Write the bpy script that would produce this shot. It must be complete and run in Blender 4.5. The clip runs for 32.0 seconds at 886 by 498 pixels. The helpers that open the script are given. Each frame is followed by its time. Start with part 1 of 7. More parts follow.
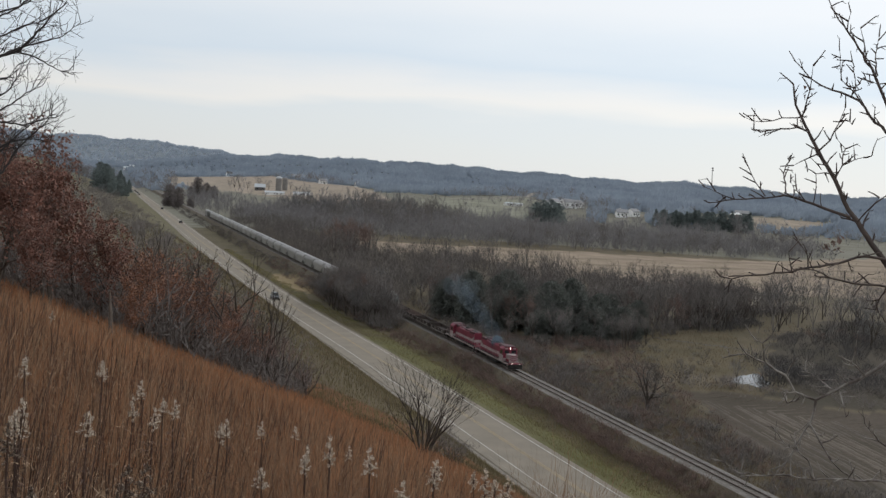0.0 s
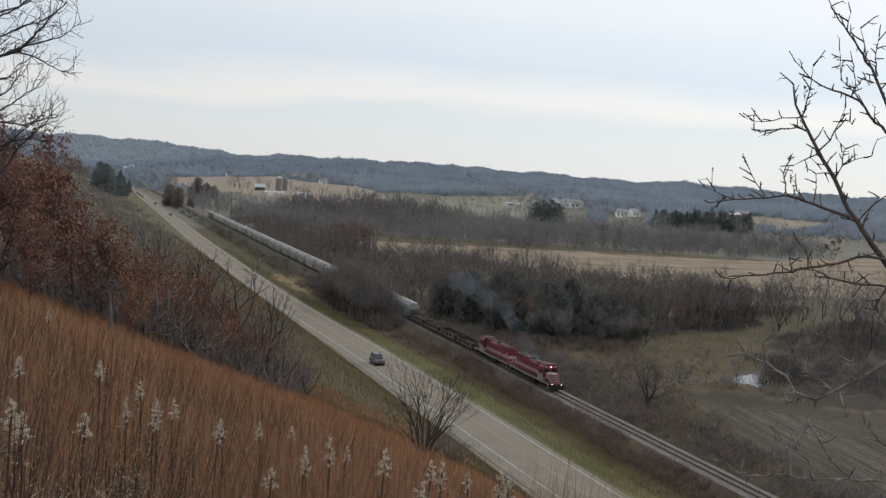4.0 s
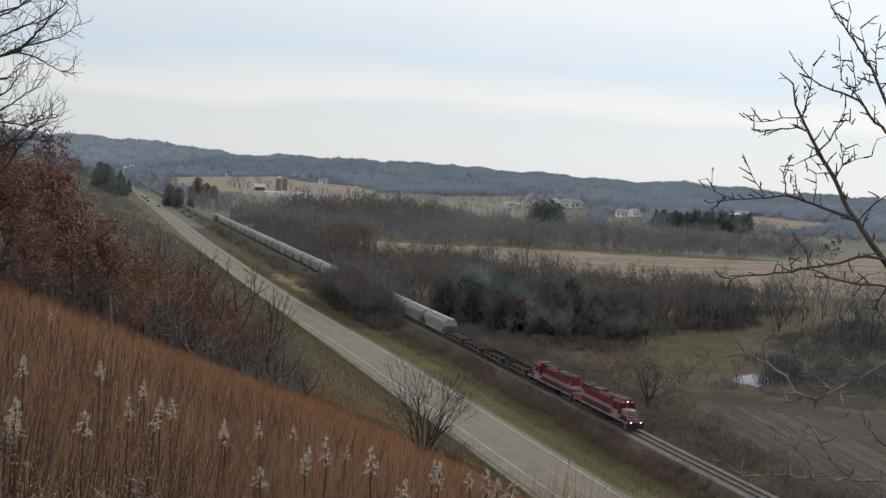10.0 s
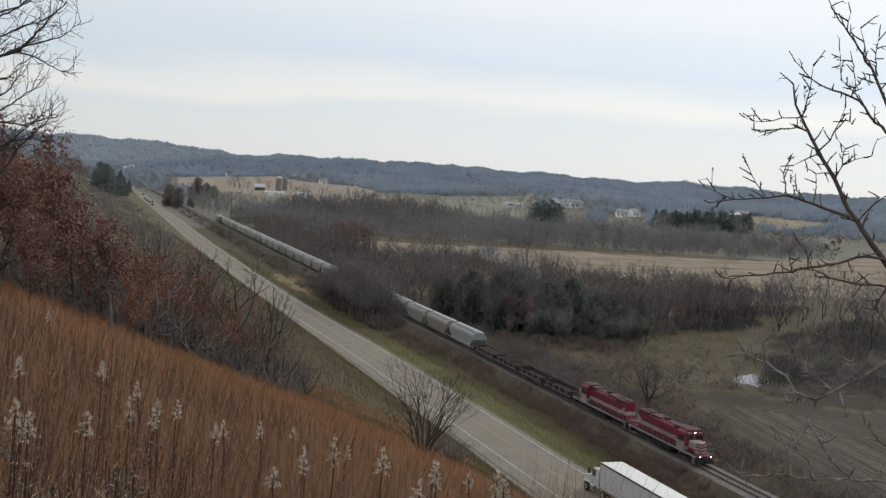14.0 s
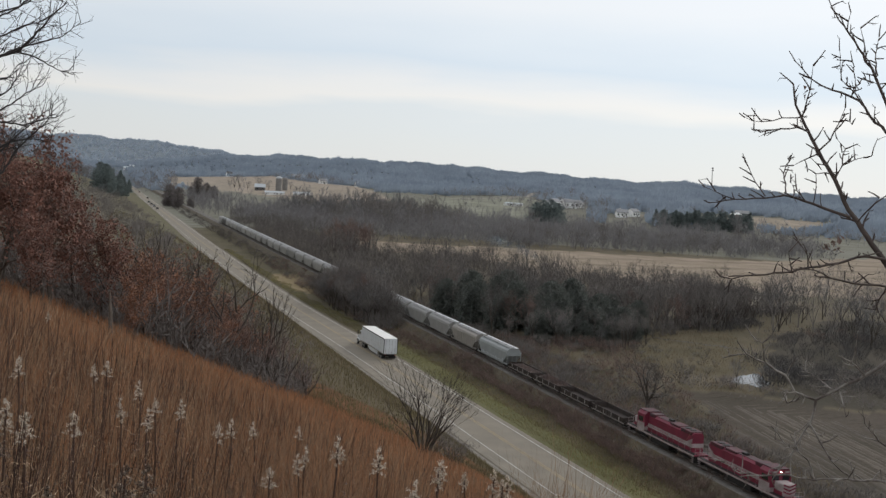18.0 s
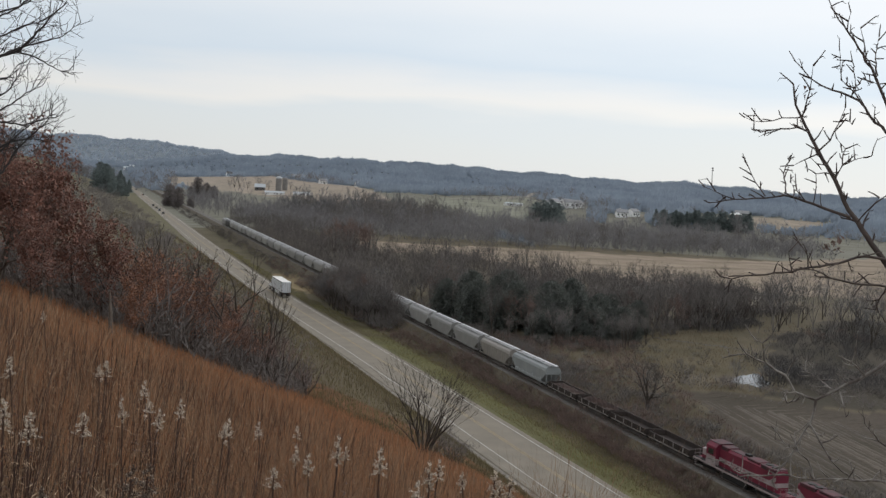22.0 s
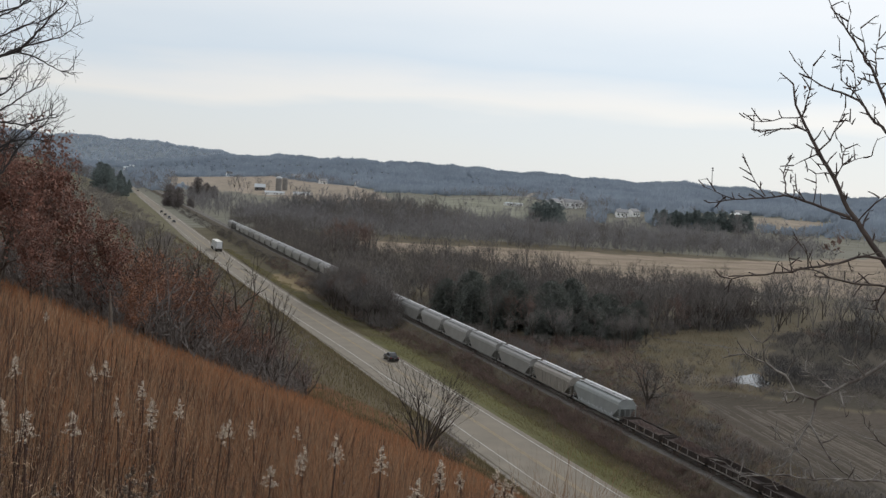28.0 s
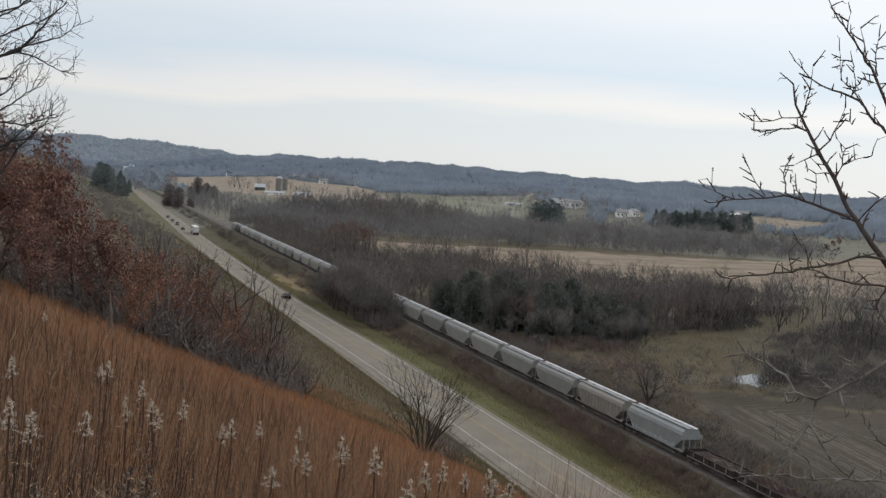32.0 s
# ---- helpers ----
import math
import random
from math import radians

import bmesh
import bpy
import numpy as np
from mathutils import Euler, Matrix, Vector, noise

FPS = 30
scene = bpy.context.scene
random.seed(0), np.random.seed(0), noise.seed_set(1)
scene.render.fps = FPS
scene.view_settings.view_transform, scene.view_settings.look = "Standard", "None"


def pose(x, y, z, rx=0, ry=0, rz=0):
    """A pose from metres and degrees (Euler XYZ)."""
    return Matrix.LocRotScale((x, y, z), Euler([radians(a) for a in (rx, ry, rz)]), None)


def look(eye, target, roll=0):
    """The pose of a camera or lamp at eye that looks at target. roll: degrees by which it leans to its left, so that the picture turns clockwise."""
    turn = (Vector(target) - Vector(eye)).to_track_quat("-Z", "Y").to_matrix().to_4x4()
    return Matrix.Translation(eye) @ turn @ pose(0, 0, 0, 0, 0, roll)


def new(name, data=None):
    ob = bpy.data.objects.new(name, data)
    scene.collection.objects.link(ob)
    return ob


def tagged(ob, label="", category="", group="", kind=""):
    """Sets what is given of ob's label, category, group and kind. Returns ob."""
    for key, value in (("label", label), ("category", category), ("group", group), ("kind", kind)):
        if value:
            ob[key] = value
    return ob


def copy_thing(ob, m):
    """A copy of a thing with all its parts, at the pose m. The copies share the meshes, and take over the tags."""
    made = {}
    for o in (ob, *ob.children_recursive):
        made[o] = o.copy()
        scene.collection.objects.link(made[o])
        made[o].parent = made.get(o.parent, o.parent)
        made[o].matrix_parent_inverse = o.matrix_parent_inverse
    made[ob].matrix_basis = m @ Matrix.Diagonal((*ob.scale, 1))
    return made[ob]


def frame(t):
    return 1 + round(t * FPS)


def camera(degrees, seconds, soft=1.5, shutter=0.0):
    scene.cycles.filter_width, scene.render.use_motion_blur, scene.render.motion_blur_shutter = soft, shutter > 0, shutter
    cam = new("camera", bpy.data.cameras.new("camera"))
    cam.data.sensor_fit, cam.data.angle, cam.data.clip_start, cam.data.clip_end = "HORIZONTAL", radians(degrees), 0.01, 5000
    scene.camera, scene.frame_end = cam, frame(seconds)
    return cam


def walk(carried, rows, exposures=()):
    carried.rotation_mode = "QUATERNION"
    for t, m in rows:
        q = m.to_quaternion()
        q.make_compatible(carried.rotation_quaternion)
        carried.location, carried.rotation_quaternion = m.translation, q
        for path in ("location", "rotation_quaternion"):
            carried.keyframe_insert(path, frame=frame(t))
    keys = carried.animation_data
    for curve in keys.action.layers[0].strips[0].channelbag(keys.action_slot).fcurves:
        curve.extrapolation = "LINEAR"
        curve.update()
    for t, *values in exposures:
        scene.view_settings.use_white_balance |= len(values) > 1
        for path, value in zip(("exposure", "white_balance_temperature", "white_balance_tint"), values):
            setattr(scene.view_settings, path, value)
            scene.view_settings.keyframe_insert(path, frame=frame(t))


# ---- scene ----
EYE = (0.0, 0.0, 33.74)
AIM = (math.sin(radians(18.73)) * math.cos(radians(3.62)), math.cos(radians(18.73)) * math.cos(radians(3.62)), -math.sin(radians(3.62)))
cam = camera(43.26, 32.0, soft=1.4)
STAND = look(EYE, Vector(EYE) + Vector(AIM), 3.51)
walk(cam, [(0.0, STAND), (32.0, STAND)], [(0.0, 0.0), (32.0, 0.0)])

# ---- light: thin high overcast, veiled sun ahead and to the right ----
SUN_AZ, SUN_EL = 62.0, 34.0
world = bpy.data.worlds.new("sky")
scene.world = world
world.use_nodes = True
wn, wl = world.node_tree.nodes, world.node_tree.links
wn.clear()
w_out, w_bg = wn.new("ShaderNodeOutputWorld"), wn.new("ShaderNodeBackground")
w_sky = wn.new("ShaderNodeTexSky")
w_sky.sky_type, w_sky.sun_disc = "NISHITA", False
w_sky.sun_elevation, w_sky.sun_rotation = radians(SUN_EL), radians(SUN_AZ)
w_sky.air_density, w_sky.dust_density, w_sky.ozone_density = 1.0, 0.6, 2.0
w_geo, w_map, w_axes = wn.new("ShaderNodeTexCoord"), wn.new("ShaderNodeMapping"), wn.new("ShaderNodeSeparateXYZ")
w_map.inputs["Scale"].default_value = (1.4, 1.4, 9.0)
w_noise, w_bend, w_high, w_cloud = wn.new("ShaderNodeTexNoise"), wn.new("ShaderNodeMapRange"), wn.new("ShaderNodeMath"), wn.new("ShaderNodeValToRGB")
w_noise.inputs["Scale"].default_value, w_noise.inputs["Detail"].default_value, w_noise.inputs["Roughness"].default_value = 2.2, 4.0, 0.5
w_bend.inputs["To Min"].default_value, w_bend.inputs["To Max"].default_value = -0.034, 0.034
w_high.operation = "ADD"
# thin cloud in layers, by height above the horizon
layers = ((0.0, (0.79, 0.80, 0.80)), (0.03, (0.775, 0.80, 0.81)), (0.052, (0.765, 0.80, 0.825)), (0.066, (0.9, 0.878, 0.85)), (0.078, (0.87, 0.866, 0.86)), (0.1, (0.715, 0.79, 0.865)), (0.125, (0.79, 0.845, 0.895)), (0.16, (0.89, 0.91, 0.925)), (0.25, (0.92, 0.945, 0.975)))
while len(w_cloud.color_ramp.elements) < len(layers):
    w_cloud.color_ramp.elements.new(0.5)
for spot_on, (high, tone) in zip(w_cloud.color_ramp.elements, layers):
    spot_on.position, spot_on.color = high * 4, (*tone, 1)
w_four = wn.new("ShaderNodeMath")
w_four.operation, w_four.inputs[1].default_value = "MULTIPLY", 4.0
# brighter towards the veiled sun
w_dot, w_side, w_sun = wn.new("ShaderNodeVectorMath"), wn.new("ShaderNodeMapRange"), wn.new("ShaderNodeMix")
w_dot.operation = "DOT_PRODUCT"
w_dot.inputs[1].default_value = (math.sin(radians(SUN_AZ)), math.cos(radians(SUN_AZ)), 0.0)
w_side.inputs["From Min"].default_value, w_side.inputs["From Max"].default_value = 0.35, 1.0
w_side.inputs["To Min"].default_value, w_side.inputs["To Max"].default_value = 0.87, 1.09
w_mix, w_gain = wn.new("ShaderNodeMix"), wn.new("ShaderNodeMix")
w_mix.data_type = w_gain.data_type = w_sun.data_type = "RGBA"
w_gain.blend_type, w_gain.inputs["Factor"].default_value = "MULTIPLY", 1.0
w_sun.blend_type, w_sun.inputs["Factor"].default_value = "MULTIPLY", 1.0
w_gain.inputs["B"].default_value = (0.094, 0.104, 0.118, 1)
w_mix.inputs["Factor"].default_value = 0.9
wl.new(w_geo.outputs["Generated"], w_map.inputs["Vector"])
wl.new(w_geo.outputs["Generated"], w_axes.inputs["Vector"])
wl.new(w_geo.outputs["Generated"], w_dot.inputs[0])
wl.new(w_map.outputs["Vector"], w_noise.inputs["Vector"])
wl.new(w_noise.outputs["Fac"], w_bend.inputs["Value"])
wl.new(w_axes.outputs["Z"], w_high.inputs[0])
wl.new(w_bend.outputs["Result"], w_high.inputs[1])
wl.new(w_high.outputs["Value"], w_four.inputs[0])
wl.new(w_four.outputs["Value"], w_cloud.inputs["Fac"])
wl.new(w_cloud.outputs["Color"], w_sun.inputs["A"])
wl.new(w_dot.outputs["Value"], w_side.inputs["Value"])
wl.new(w_side.outputs["Result"], w_sun.inputs["B"])
wl.new(w_sun.outputs["Result"], w_mix.inputs["B"])
wl.new(w_sky.outputs["Color"], w_gain.inputs["A"])
wl.new(w_gain.outputs["Result"], w_mix.inputs["A"])
wl.new(w_mix.outputs["Result"], w_bg.inputs["Color"])
w_bg.inputs["Strength"].default_value = 1.0
wl.new(w_bg.outputs["Background"], w_out.inputs["Surface"])

sun = new("sun", bpy.data.lights.new("sun", "SUN"))
sun.data.energy, sun.data.angle, sun.data.color = 0.9, radians(14), (1.0, 0.95, 0.88)
sun_way = Vector((math.sin(radians(SUN_AZ)) * math.cos(radians(SUN_EL)), math.cos(radians(SUN_AZ)) * math.cos(radians(SUN_EL)), math.sin(radians(SUN_EL))))
sun.matrix_world = look((0, 0, 300), Vector((0, 0, 300)) - sun_way)


# ---- materials ----
def shade(name, color, color2=None, scale=1.0, rough=0.8, metal=0.0, bump=0.0, fine=8.0, stain=0.25, island=False, spread=0.0, spec=0.3, thin=0.0):
    """Two colours mixed by coarse and fine noise at real size; bump in metres; spread: change from piece to piece; thin: share of light that passes through blades and twigs."""
    m = bpy.data.materials.new(name)
    m.use_nodes = True
    n, l = m.node_tree.nodes, m.node_tree.links
    b = n["Principled BSDF"]
    b.inputs["Roughness"].default_value, b.inputs["Metallic"].default_value = rough, metal
    b.inputs["Specular IOR Level"].default_value = spec
    color2 = color2 or tuple(c * 0.7 for c in color)
    geo = n.new("ShaderNodeTexCoord")
    a, f = n.new("ShaderNodeTexNoise"), n.new("ShaderNodeTexNoise")
    a.inputs["Scale"].default_value, a.inputs["Detail"].default_value = scale, 4.0
    f.inputs["Scale"].default_value, f.inputs["Detail"].default_value = scale * fine, 3.0
    l.new(geo.outputs["Object"], a.inputs["Vector"])
    l.new(geo.outputs["Object"], f.inputs["Vector"])
    ramp = n.new("ShaderNodeValToRGB")
    ramp.color_ramp.elements[0].position, ramp.color_ramp.elements[1].position = 0.35, 0.65
    ramp.color_ramp.elements[0].color, ramp.color_ramp.elements[1].color = (*color, 1), (*color2, 1)
    l.new(a.outputs["Fac"], ramp.inputs["Fac"])
    grain = n.new("ShaderNodeMix")
    grain.data_type, grain.blend_type = "RGBA", "MULTIPLY"
    grain.inputs["Factor"].default_value = 1.0
    span = n.new("ShaderNodeMapRange")
    span.inputs["To Min"].default_value, span.inputs["To Max"].default_value = 1 - stain, 1 + stain
    l.new(f.outputs["Fac"], span.inputs["Value"])
    l.new(ramp.outputs["Color"], grain.inputs["A"])
    l.new(span.outputs["Result"], grain.inputs["B"])
    last = grain.outputs["Result"]
    if spread:
        info = n.new("ShaderNodeNewGeometry") if island else n.new("ShaderNodeObjectInfo")
        hsv, r2 = n.new("ShaderNodeHueSaturation"), n.new("ShaderNodeMapRange")
        r2.inputs["To Min"].default_value, r2.inputs["To Max"].default_value = 1 - spread, 1 + spread
        l.new(info.outputs["Random Per Island" if island else "Random"], r2.inputs["Value"])
        l.new(r2.outputs["Result"], hsv.inputs["Value"])
        l.new(last, hsv.inputs["Color"])
        last = hsv.outputs["Color"]
    l.new(last, b.inputs["Base Color"])
    if bump:
        bp = n.new("ShaderNodeBump")
        bp.inputs["Distance"].default_value = bump
        l.new(f.outputs["Fac"], bp.inputs["Height"])
        l.new(bp.outputs["Normal"], b.inputs["Normal"])
    if thin:
        pass_on, both = n.new("ShaderNodeBsdfTranslucent"), n.new("ShaderNodeMixShader")
        both.inputs["Fac"].default_value = thin
        l.new(last, pass_on.inputs["Color"])
        l.new(b.outputs["BSDF"], both.inputs[1])
        l.new(pass_on.outputs["BSDF"], both.inputs[2])
        l.new(both.outputs["Shader"], n["Material Output"].inputs["Surface"])
    return m


def glow(name, color, strength):
    m = bpy.data.materials.new(name)
    m.use_nodes = True
    b = m.node_tree.nodes["Principled BSDF"]
    b.inputs["Emission Color"].default_value = (*color, 1)
    b.inputs["Emission Strength"].default_value = strength
    return m


M_BARK = shade("bark", (0.085, 0.07, 0.058), (0.05, 0.042, 0.036), 3.0, 0.9, bump=0.01, spread=0.25)
M_TWIG = shade("bare_twigs", (0.205, 0.185, 0.172), (0.14, 0.125, 0.116), 0.6, 0.9, spread=0.3)
M_TWIG_GREY = shade("grey_bare_twigs", (0.175, 0.168, 0.165), (0.125, 0.12, 0.118), 0.6, 0.9, spread=0.3)
# brush with the self-shade of dense thickets put into its colour
M_SHADEBRUSH = shade("self_shaded_brush", (0.088, 0.082, 0.078), (0.06, 0.057, 0.056), 0.5, 0.9, spread=0.25)
# twigs of the far woods, paled by haze painted into their colour
M_TWIG_HAZED = shade("hazed_far_twigs", (0.222, 0.213, 0.213), (0.165, 0.16, 0.162), 0.3, 0.9, spread=0.2, thin=0.4)
# needles of far evergreens: the blue-green tint is painted haze
M_NEEDLE_HAZED = shade("hazed_far_needles", (0.2, 0.235, 0.228), (0.155, 0.183, 0.178), 0.4, 0.9, spread=0.2, island=True, thin=0.35)
M_CEDAR = shade("bronzed_cedar_needles", (0.21, 0.185, 0.178), (0.165, 0.148, 0.142), 0.5, 0.9, spread=0.2, island=True, thin=0.35)
M_TWIG_RED = shade("reddish_brush", (0.2, 0.14, 0.12), (0.13, 0.095, 0.083), 0.6, 0.9, spread=0.25)
M_OAK = shade("dead_oak_leaves", (0.235, 0.115, 0.085), (0.16, 0.085, 0.066), 1.2, 0.75, spread=0.28, island=True)
M_OAK_ORANGE = shade("rust_oak_leaves", (0.29, 0.14, 0.08), (0.2, 0.1, 0.065), 1.2, 0.75, spread=0.28, island=True)
M_NEEDLE = shade("dark_conifer_needles", (0.14, 0.15, 0.132), (0.1, 0.11, 0.1), 0.8, 0.85, spread=0.3, island=True, thin=0.25)
M_ASPHALT = shade("worn_asphalt", (0.222, 0.194, 0.154), (0.184, 0.16, 0.128), 0.25, 0.85, bump=0.004, fine=40, stain=0.1)
M_SHOULDER = shade("gravel_shoulder", (0.27, 0.245, 0.21), (0.2, 0.18, 0.155), 0.5, 0.95, bump=0.02, fine=30, stain=0.2)
M_PAINT_W = shade("worn_white_line", (0.54, 0.53, 0.5), (0.36, 0.345, 0.315), 0.8, 0.7, fine=12)
M_PAINT_Y = shade("worn_yellow_line", (0.3, 0.232, 0.13), (0.235, 0.195, 0.135), 0.8, 0.7, fine=12)
M_BANK = shade("overgrown_bank", (0.12, 0.1, 0.07), (0.085, 0.07, 0.052), 0.4, 0.95, bump=0.05, fine=10, stain=0.4)
M_BALLAST = shade("grey_ballast", (0.18, 0.168, 0.155), (0.125, 0.115, 0.105), 1.0, 0.95, bump=0.05, fine=12, stain=0.5)
M_RAIL = shade("steel_rail", (0.2, 0.17, 0.15), (0.13, 0.1, 0.085), 2.0, 0.45, 0.7)
M_TIE = shade("weathered_tie", (0.12, 0.1, 0.085), (0.075, 0.065, 0.055), 2.0, 0.9, spread=0.25)


# ---- building helpers ----
def link_mesh(name, me, material, parent=None, label="", smooth=False):
    ob = new(name, me)
    if material and not me.materials:
        me.materials.append(material)
    if smooth:
        me.polygons.foreach_set("use_smooth", [True] * len(me.polygons))
    if parent is not None:
        ob.parent = parent
    if label:
        tagged(ob, label)
    return ob


def part(name, bm, material, parent, label="", smooth=False):
    me = bpy.data.meshes.new(name)
    bm.to_mesh(me)
    bm.free()
    return link_mesh(name, me, material, parent, label, smooth)


def data_part(name, verts, faces, material, parent=None, label="", smooth=False):
    me = bpy.data.meshes.new(name)
    me.from_pydata([tuple(map(float, v)) for v in verts], [], [tuple(map(int, f)) for f in faces])
    me.update()
    return link_mesh(name, me, material, parent, label, smooth)


def tri_part(name, v, material, parent=None, label="", smooth=False):
    """A mesh of loose triangles: v has the shape (n, 3, 3)."""
    v = np.asarray(v, dtype=np.float32).reshape(-1, 3)
    k = len(v) // 3
    me = bpy.data.meshes.new(name)
    me.vertices.add(len(v))
    me.vertices.foreach_set("co", v.ravel())
    me.loops.add(len(v))
    me.loops.foreach_set("vertex_index", np.arange(len(v), dtype=np.int32))
    me.polygons.add(k)
    me.polygons.foreach_set("loop_start", np.arange(0, 3 * k, 3, dtype=np.int32))
    me.update(calc_edges=True)
    return link_mesh(name, me, material, parent, label, smooth)


def thing(name, label, category, m=None, group=""):
    ob = new(name)
    ob.empty_display_size = 0.2
    if m is not None:
        ob.matrix_basis = m
    return tagged(ob, label, category, group)


def box(bm, x0, x1, y0, y1, z0, z1, bevel=0.0):
    vs = [bm.verts.new((x, y, z)) for z in (z0, z1) for y in (y0, y1) for x in (x0, x1)]
    fs = [bm.faces.new([vs[i] for i in f]) for f in ((0, 2, 3, 1), (4, 5, 7, 6), (0, 1, 5, 4), (1, 3, 7, 5), (3, 2, 6, 7), (2, 0, 4, 6))]
    if bevel:
        es = list({e for f in fs for e in f.edges})
        bmesh.ops.bevel(bm, geom=es, offset=bevel, segments=1, profile=0.7, affect="EDGES")
    return bm


def boxes(*rows, bevel=0.0):
    bm = bmesh.new()
    for r in rows:
        box(bm, *r, bevel=bevel)
    return bm


def tube(bm, a, b, r0, r1, sides=8):
    a, b = Vector(a), Vector(b)
    ax = (b - a).normalized()
    u = ax.orthogonal().normalized()
    w = ax.cross(u)
    ring = [[bm.verts.new(p + (u * math.cos(k * 2 * math.pi / sides) + w * math.sin(k * 2 * math.pi / sides)) * r) for k in range(sides)] for p, r in ((a, r0), (b, r1))]
    for k in range(sides):
        bm.faces.new((ring[0][k], ring[0][(k + 1) % sides], ring[1][(k + 1) % sides], ring[1][k]))
    bm.faces.new(ring[0][::-1])
    bm.faces.new(ring[1])
    return bm


def loft(bm, sections):
    """Bridge closed outlines of equal length (lists of points) and cap the ends."""
    rings = [[bm.verts.new(p) for p in s] for s in sections]
    k = len(rings[0])
    for a, b in zip(rings, rings[1:]):
        for i in range(k):
            bm.faces.new((a[i], a[(i + 1) % k], b[(i + 1) % k], b[i]))
    bm.faces.new(rings[0][::-1])
    bm.faces.new(rings[-1])
    bmesh.ops.recalc_face_normals(bm, faces=bm.faces)
    return bm


# ---- the lie of the land ----
def smooth01(a, b, v):
    s = np.clip((v - a) / (b - a), 0, 1)
    return s * s * (3 - 2 * s)


def bend(y):
    """Sideways shift of the highway, which bears slightly right beyond 300 m."""
    y = np.asarray(y, dtype=float)
    return 0.0185 * 40 * np.log1p(np.exp(np.clip((y - 300) / 40, -30, 60))) - 1.1 * np.exp(-(((y - 480) / 180) ** 2))


def road_z(y):
    """The highway dips a little beyond 180 m."""
    return -1.3 * smooth01(180, 310, np.asarray(y, dtype=float)) - 0.9 * smooth01(310, 900, np.asarray(y, dtype=float))


def rail_x(y):
    return 71.9 + 0.017 * y


def wobble(x, y, size, seed=0.0):
    a, b = np.asarray(x) / size + seed, np.asarray(y) / size - seed * 0.7
    return (np.sin(a * 1.7 + 1.3 * np.sin(b * 0.9)) + np.sin(b * 2.1 + 1.1 * np.sin(a * 1.3 + 2)) + 0.5 * np.sin(a * 4.3 + b * 3.1)) / 2.5


RIDGE_AZ = np.array([-180, -60, -12, -3.5, 0, 3, 5.5, 8, 10, 13, 17, 22, 25, 28, 31, 35, 41, 60, 180.0])
RIDGE_TAN = np.array([10, 12, 16, 20, 19.5, 18.5, 16, 12.5, 13.5, 13.0, 12.8, 11.0, 10.5, 10, 12, 9, 7, 8, 10.0]) / 1000
RIDGE_R = np.array([2400, 2600, 3600, 4300, 4300, 4200, 3900, 3000, 2700, 2600, 2500, 2450, 2400, 2350, 2300, 2250, 2200, 2200, 2400.0])


def ground_z(x, y):
    x, y = np.asarray(x, dtype=float), np.asarray(y, dtype=float)
    r, az = np.hypot(x, y), np.degrees(np.arctan2(x, y))
    # valley floor, then a slow rise to the wooded ridge
    rr = np.interp(az, RIDGE_AZ, RIDGE_R)
    roll = 0.0007 * (np.sin(az * 1.9 + 0.5) + np.sin(az * 4.3 + 2) * 0.6 + np.sin(az * 9.7) * 0.3)
    top = 33.7 + rr * (np.interp(az, RIDGE_AZ, RIDGE_TAN) + roll) - 12
    foot = np.where(rr > 3200, 0.6 * rr, 0.58 * rr)
    low = 16 * smooth01(850, foot, r)
    valley = -0.5 + low + (top - 16) * smooth01(foot, rr, r) + wobble(x, y, 45) * 0.18 + wobble(x, y, 420, 3) * np.clip((r - 900) / 300, 0, 5)
    # bluff on which the camera stands
    xr = x - bend(y)
    yy = np.clip(y, -25, 75)
    xs = np.clip(xr, -45, 60)
    shelf = 32.04 - 0.37 * xs - 0.105 * yy
    steep = -0.5 + 0.8 * (48.5 - xr)
    k = 2.2
    bluff = -k * np.log(np.exp(-np.clip(shelf, -40, 90) / k) + np.exp(-np.clip(steep, -40, 90) / k))
    bluff = bluff * (1 - 0.75 * smooth01(500, 1500, y)) + wobble(x, y, 7, 1) * 0.12 * smooth01(1.5, 9, r)
    near = 33.7 + 2550 * (np.interp(az, [-20, 0.5, 3, 5.5, 8.5, 11], [-0.012, -0.012, 0.001, 0.0065, 0.0125, 0.009]) + roll) - 12
    valley = np.maximum(valley, near * smooth01(1700, 2550, r) * (1 - smooth01(2550, 3300, r)) - 0.5)
    s = 0.8
    d = np.clip((bluff - valley) / s, -40, 40)
    z = valley + s * np.log1p(np.exp(d))
    # level corridor of road and railway, within 900 m
    corridor = smooth01(47.5, 50, xr) * (1 - smooth01(84, 96, x - 0.017 * y)) * (1 - smooth01(1500, 2200, np.abs(y)))
    ditch = -0.55 - 0.35 * np.exp(-((x - rail_x(y) + 7.5) / 2.0) ** 2)
    ditch = ditch + road_z(y) * (1 - smooth01(0.35, 0.8, (xr - 61) / np.maximum(rail_x(y) - bend(y) - 61, 1)))
    return z * (1 - corridor) + ditch * corridor


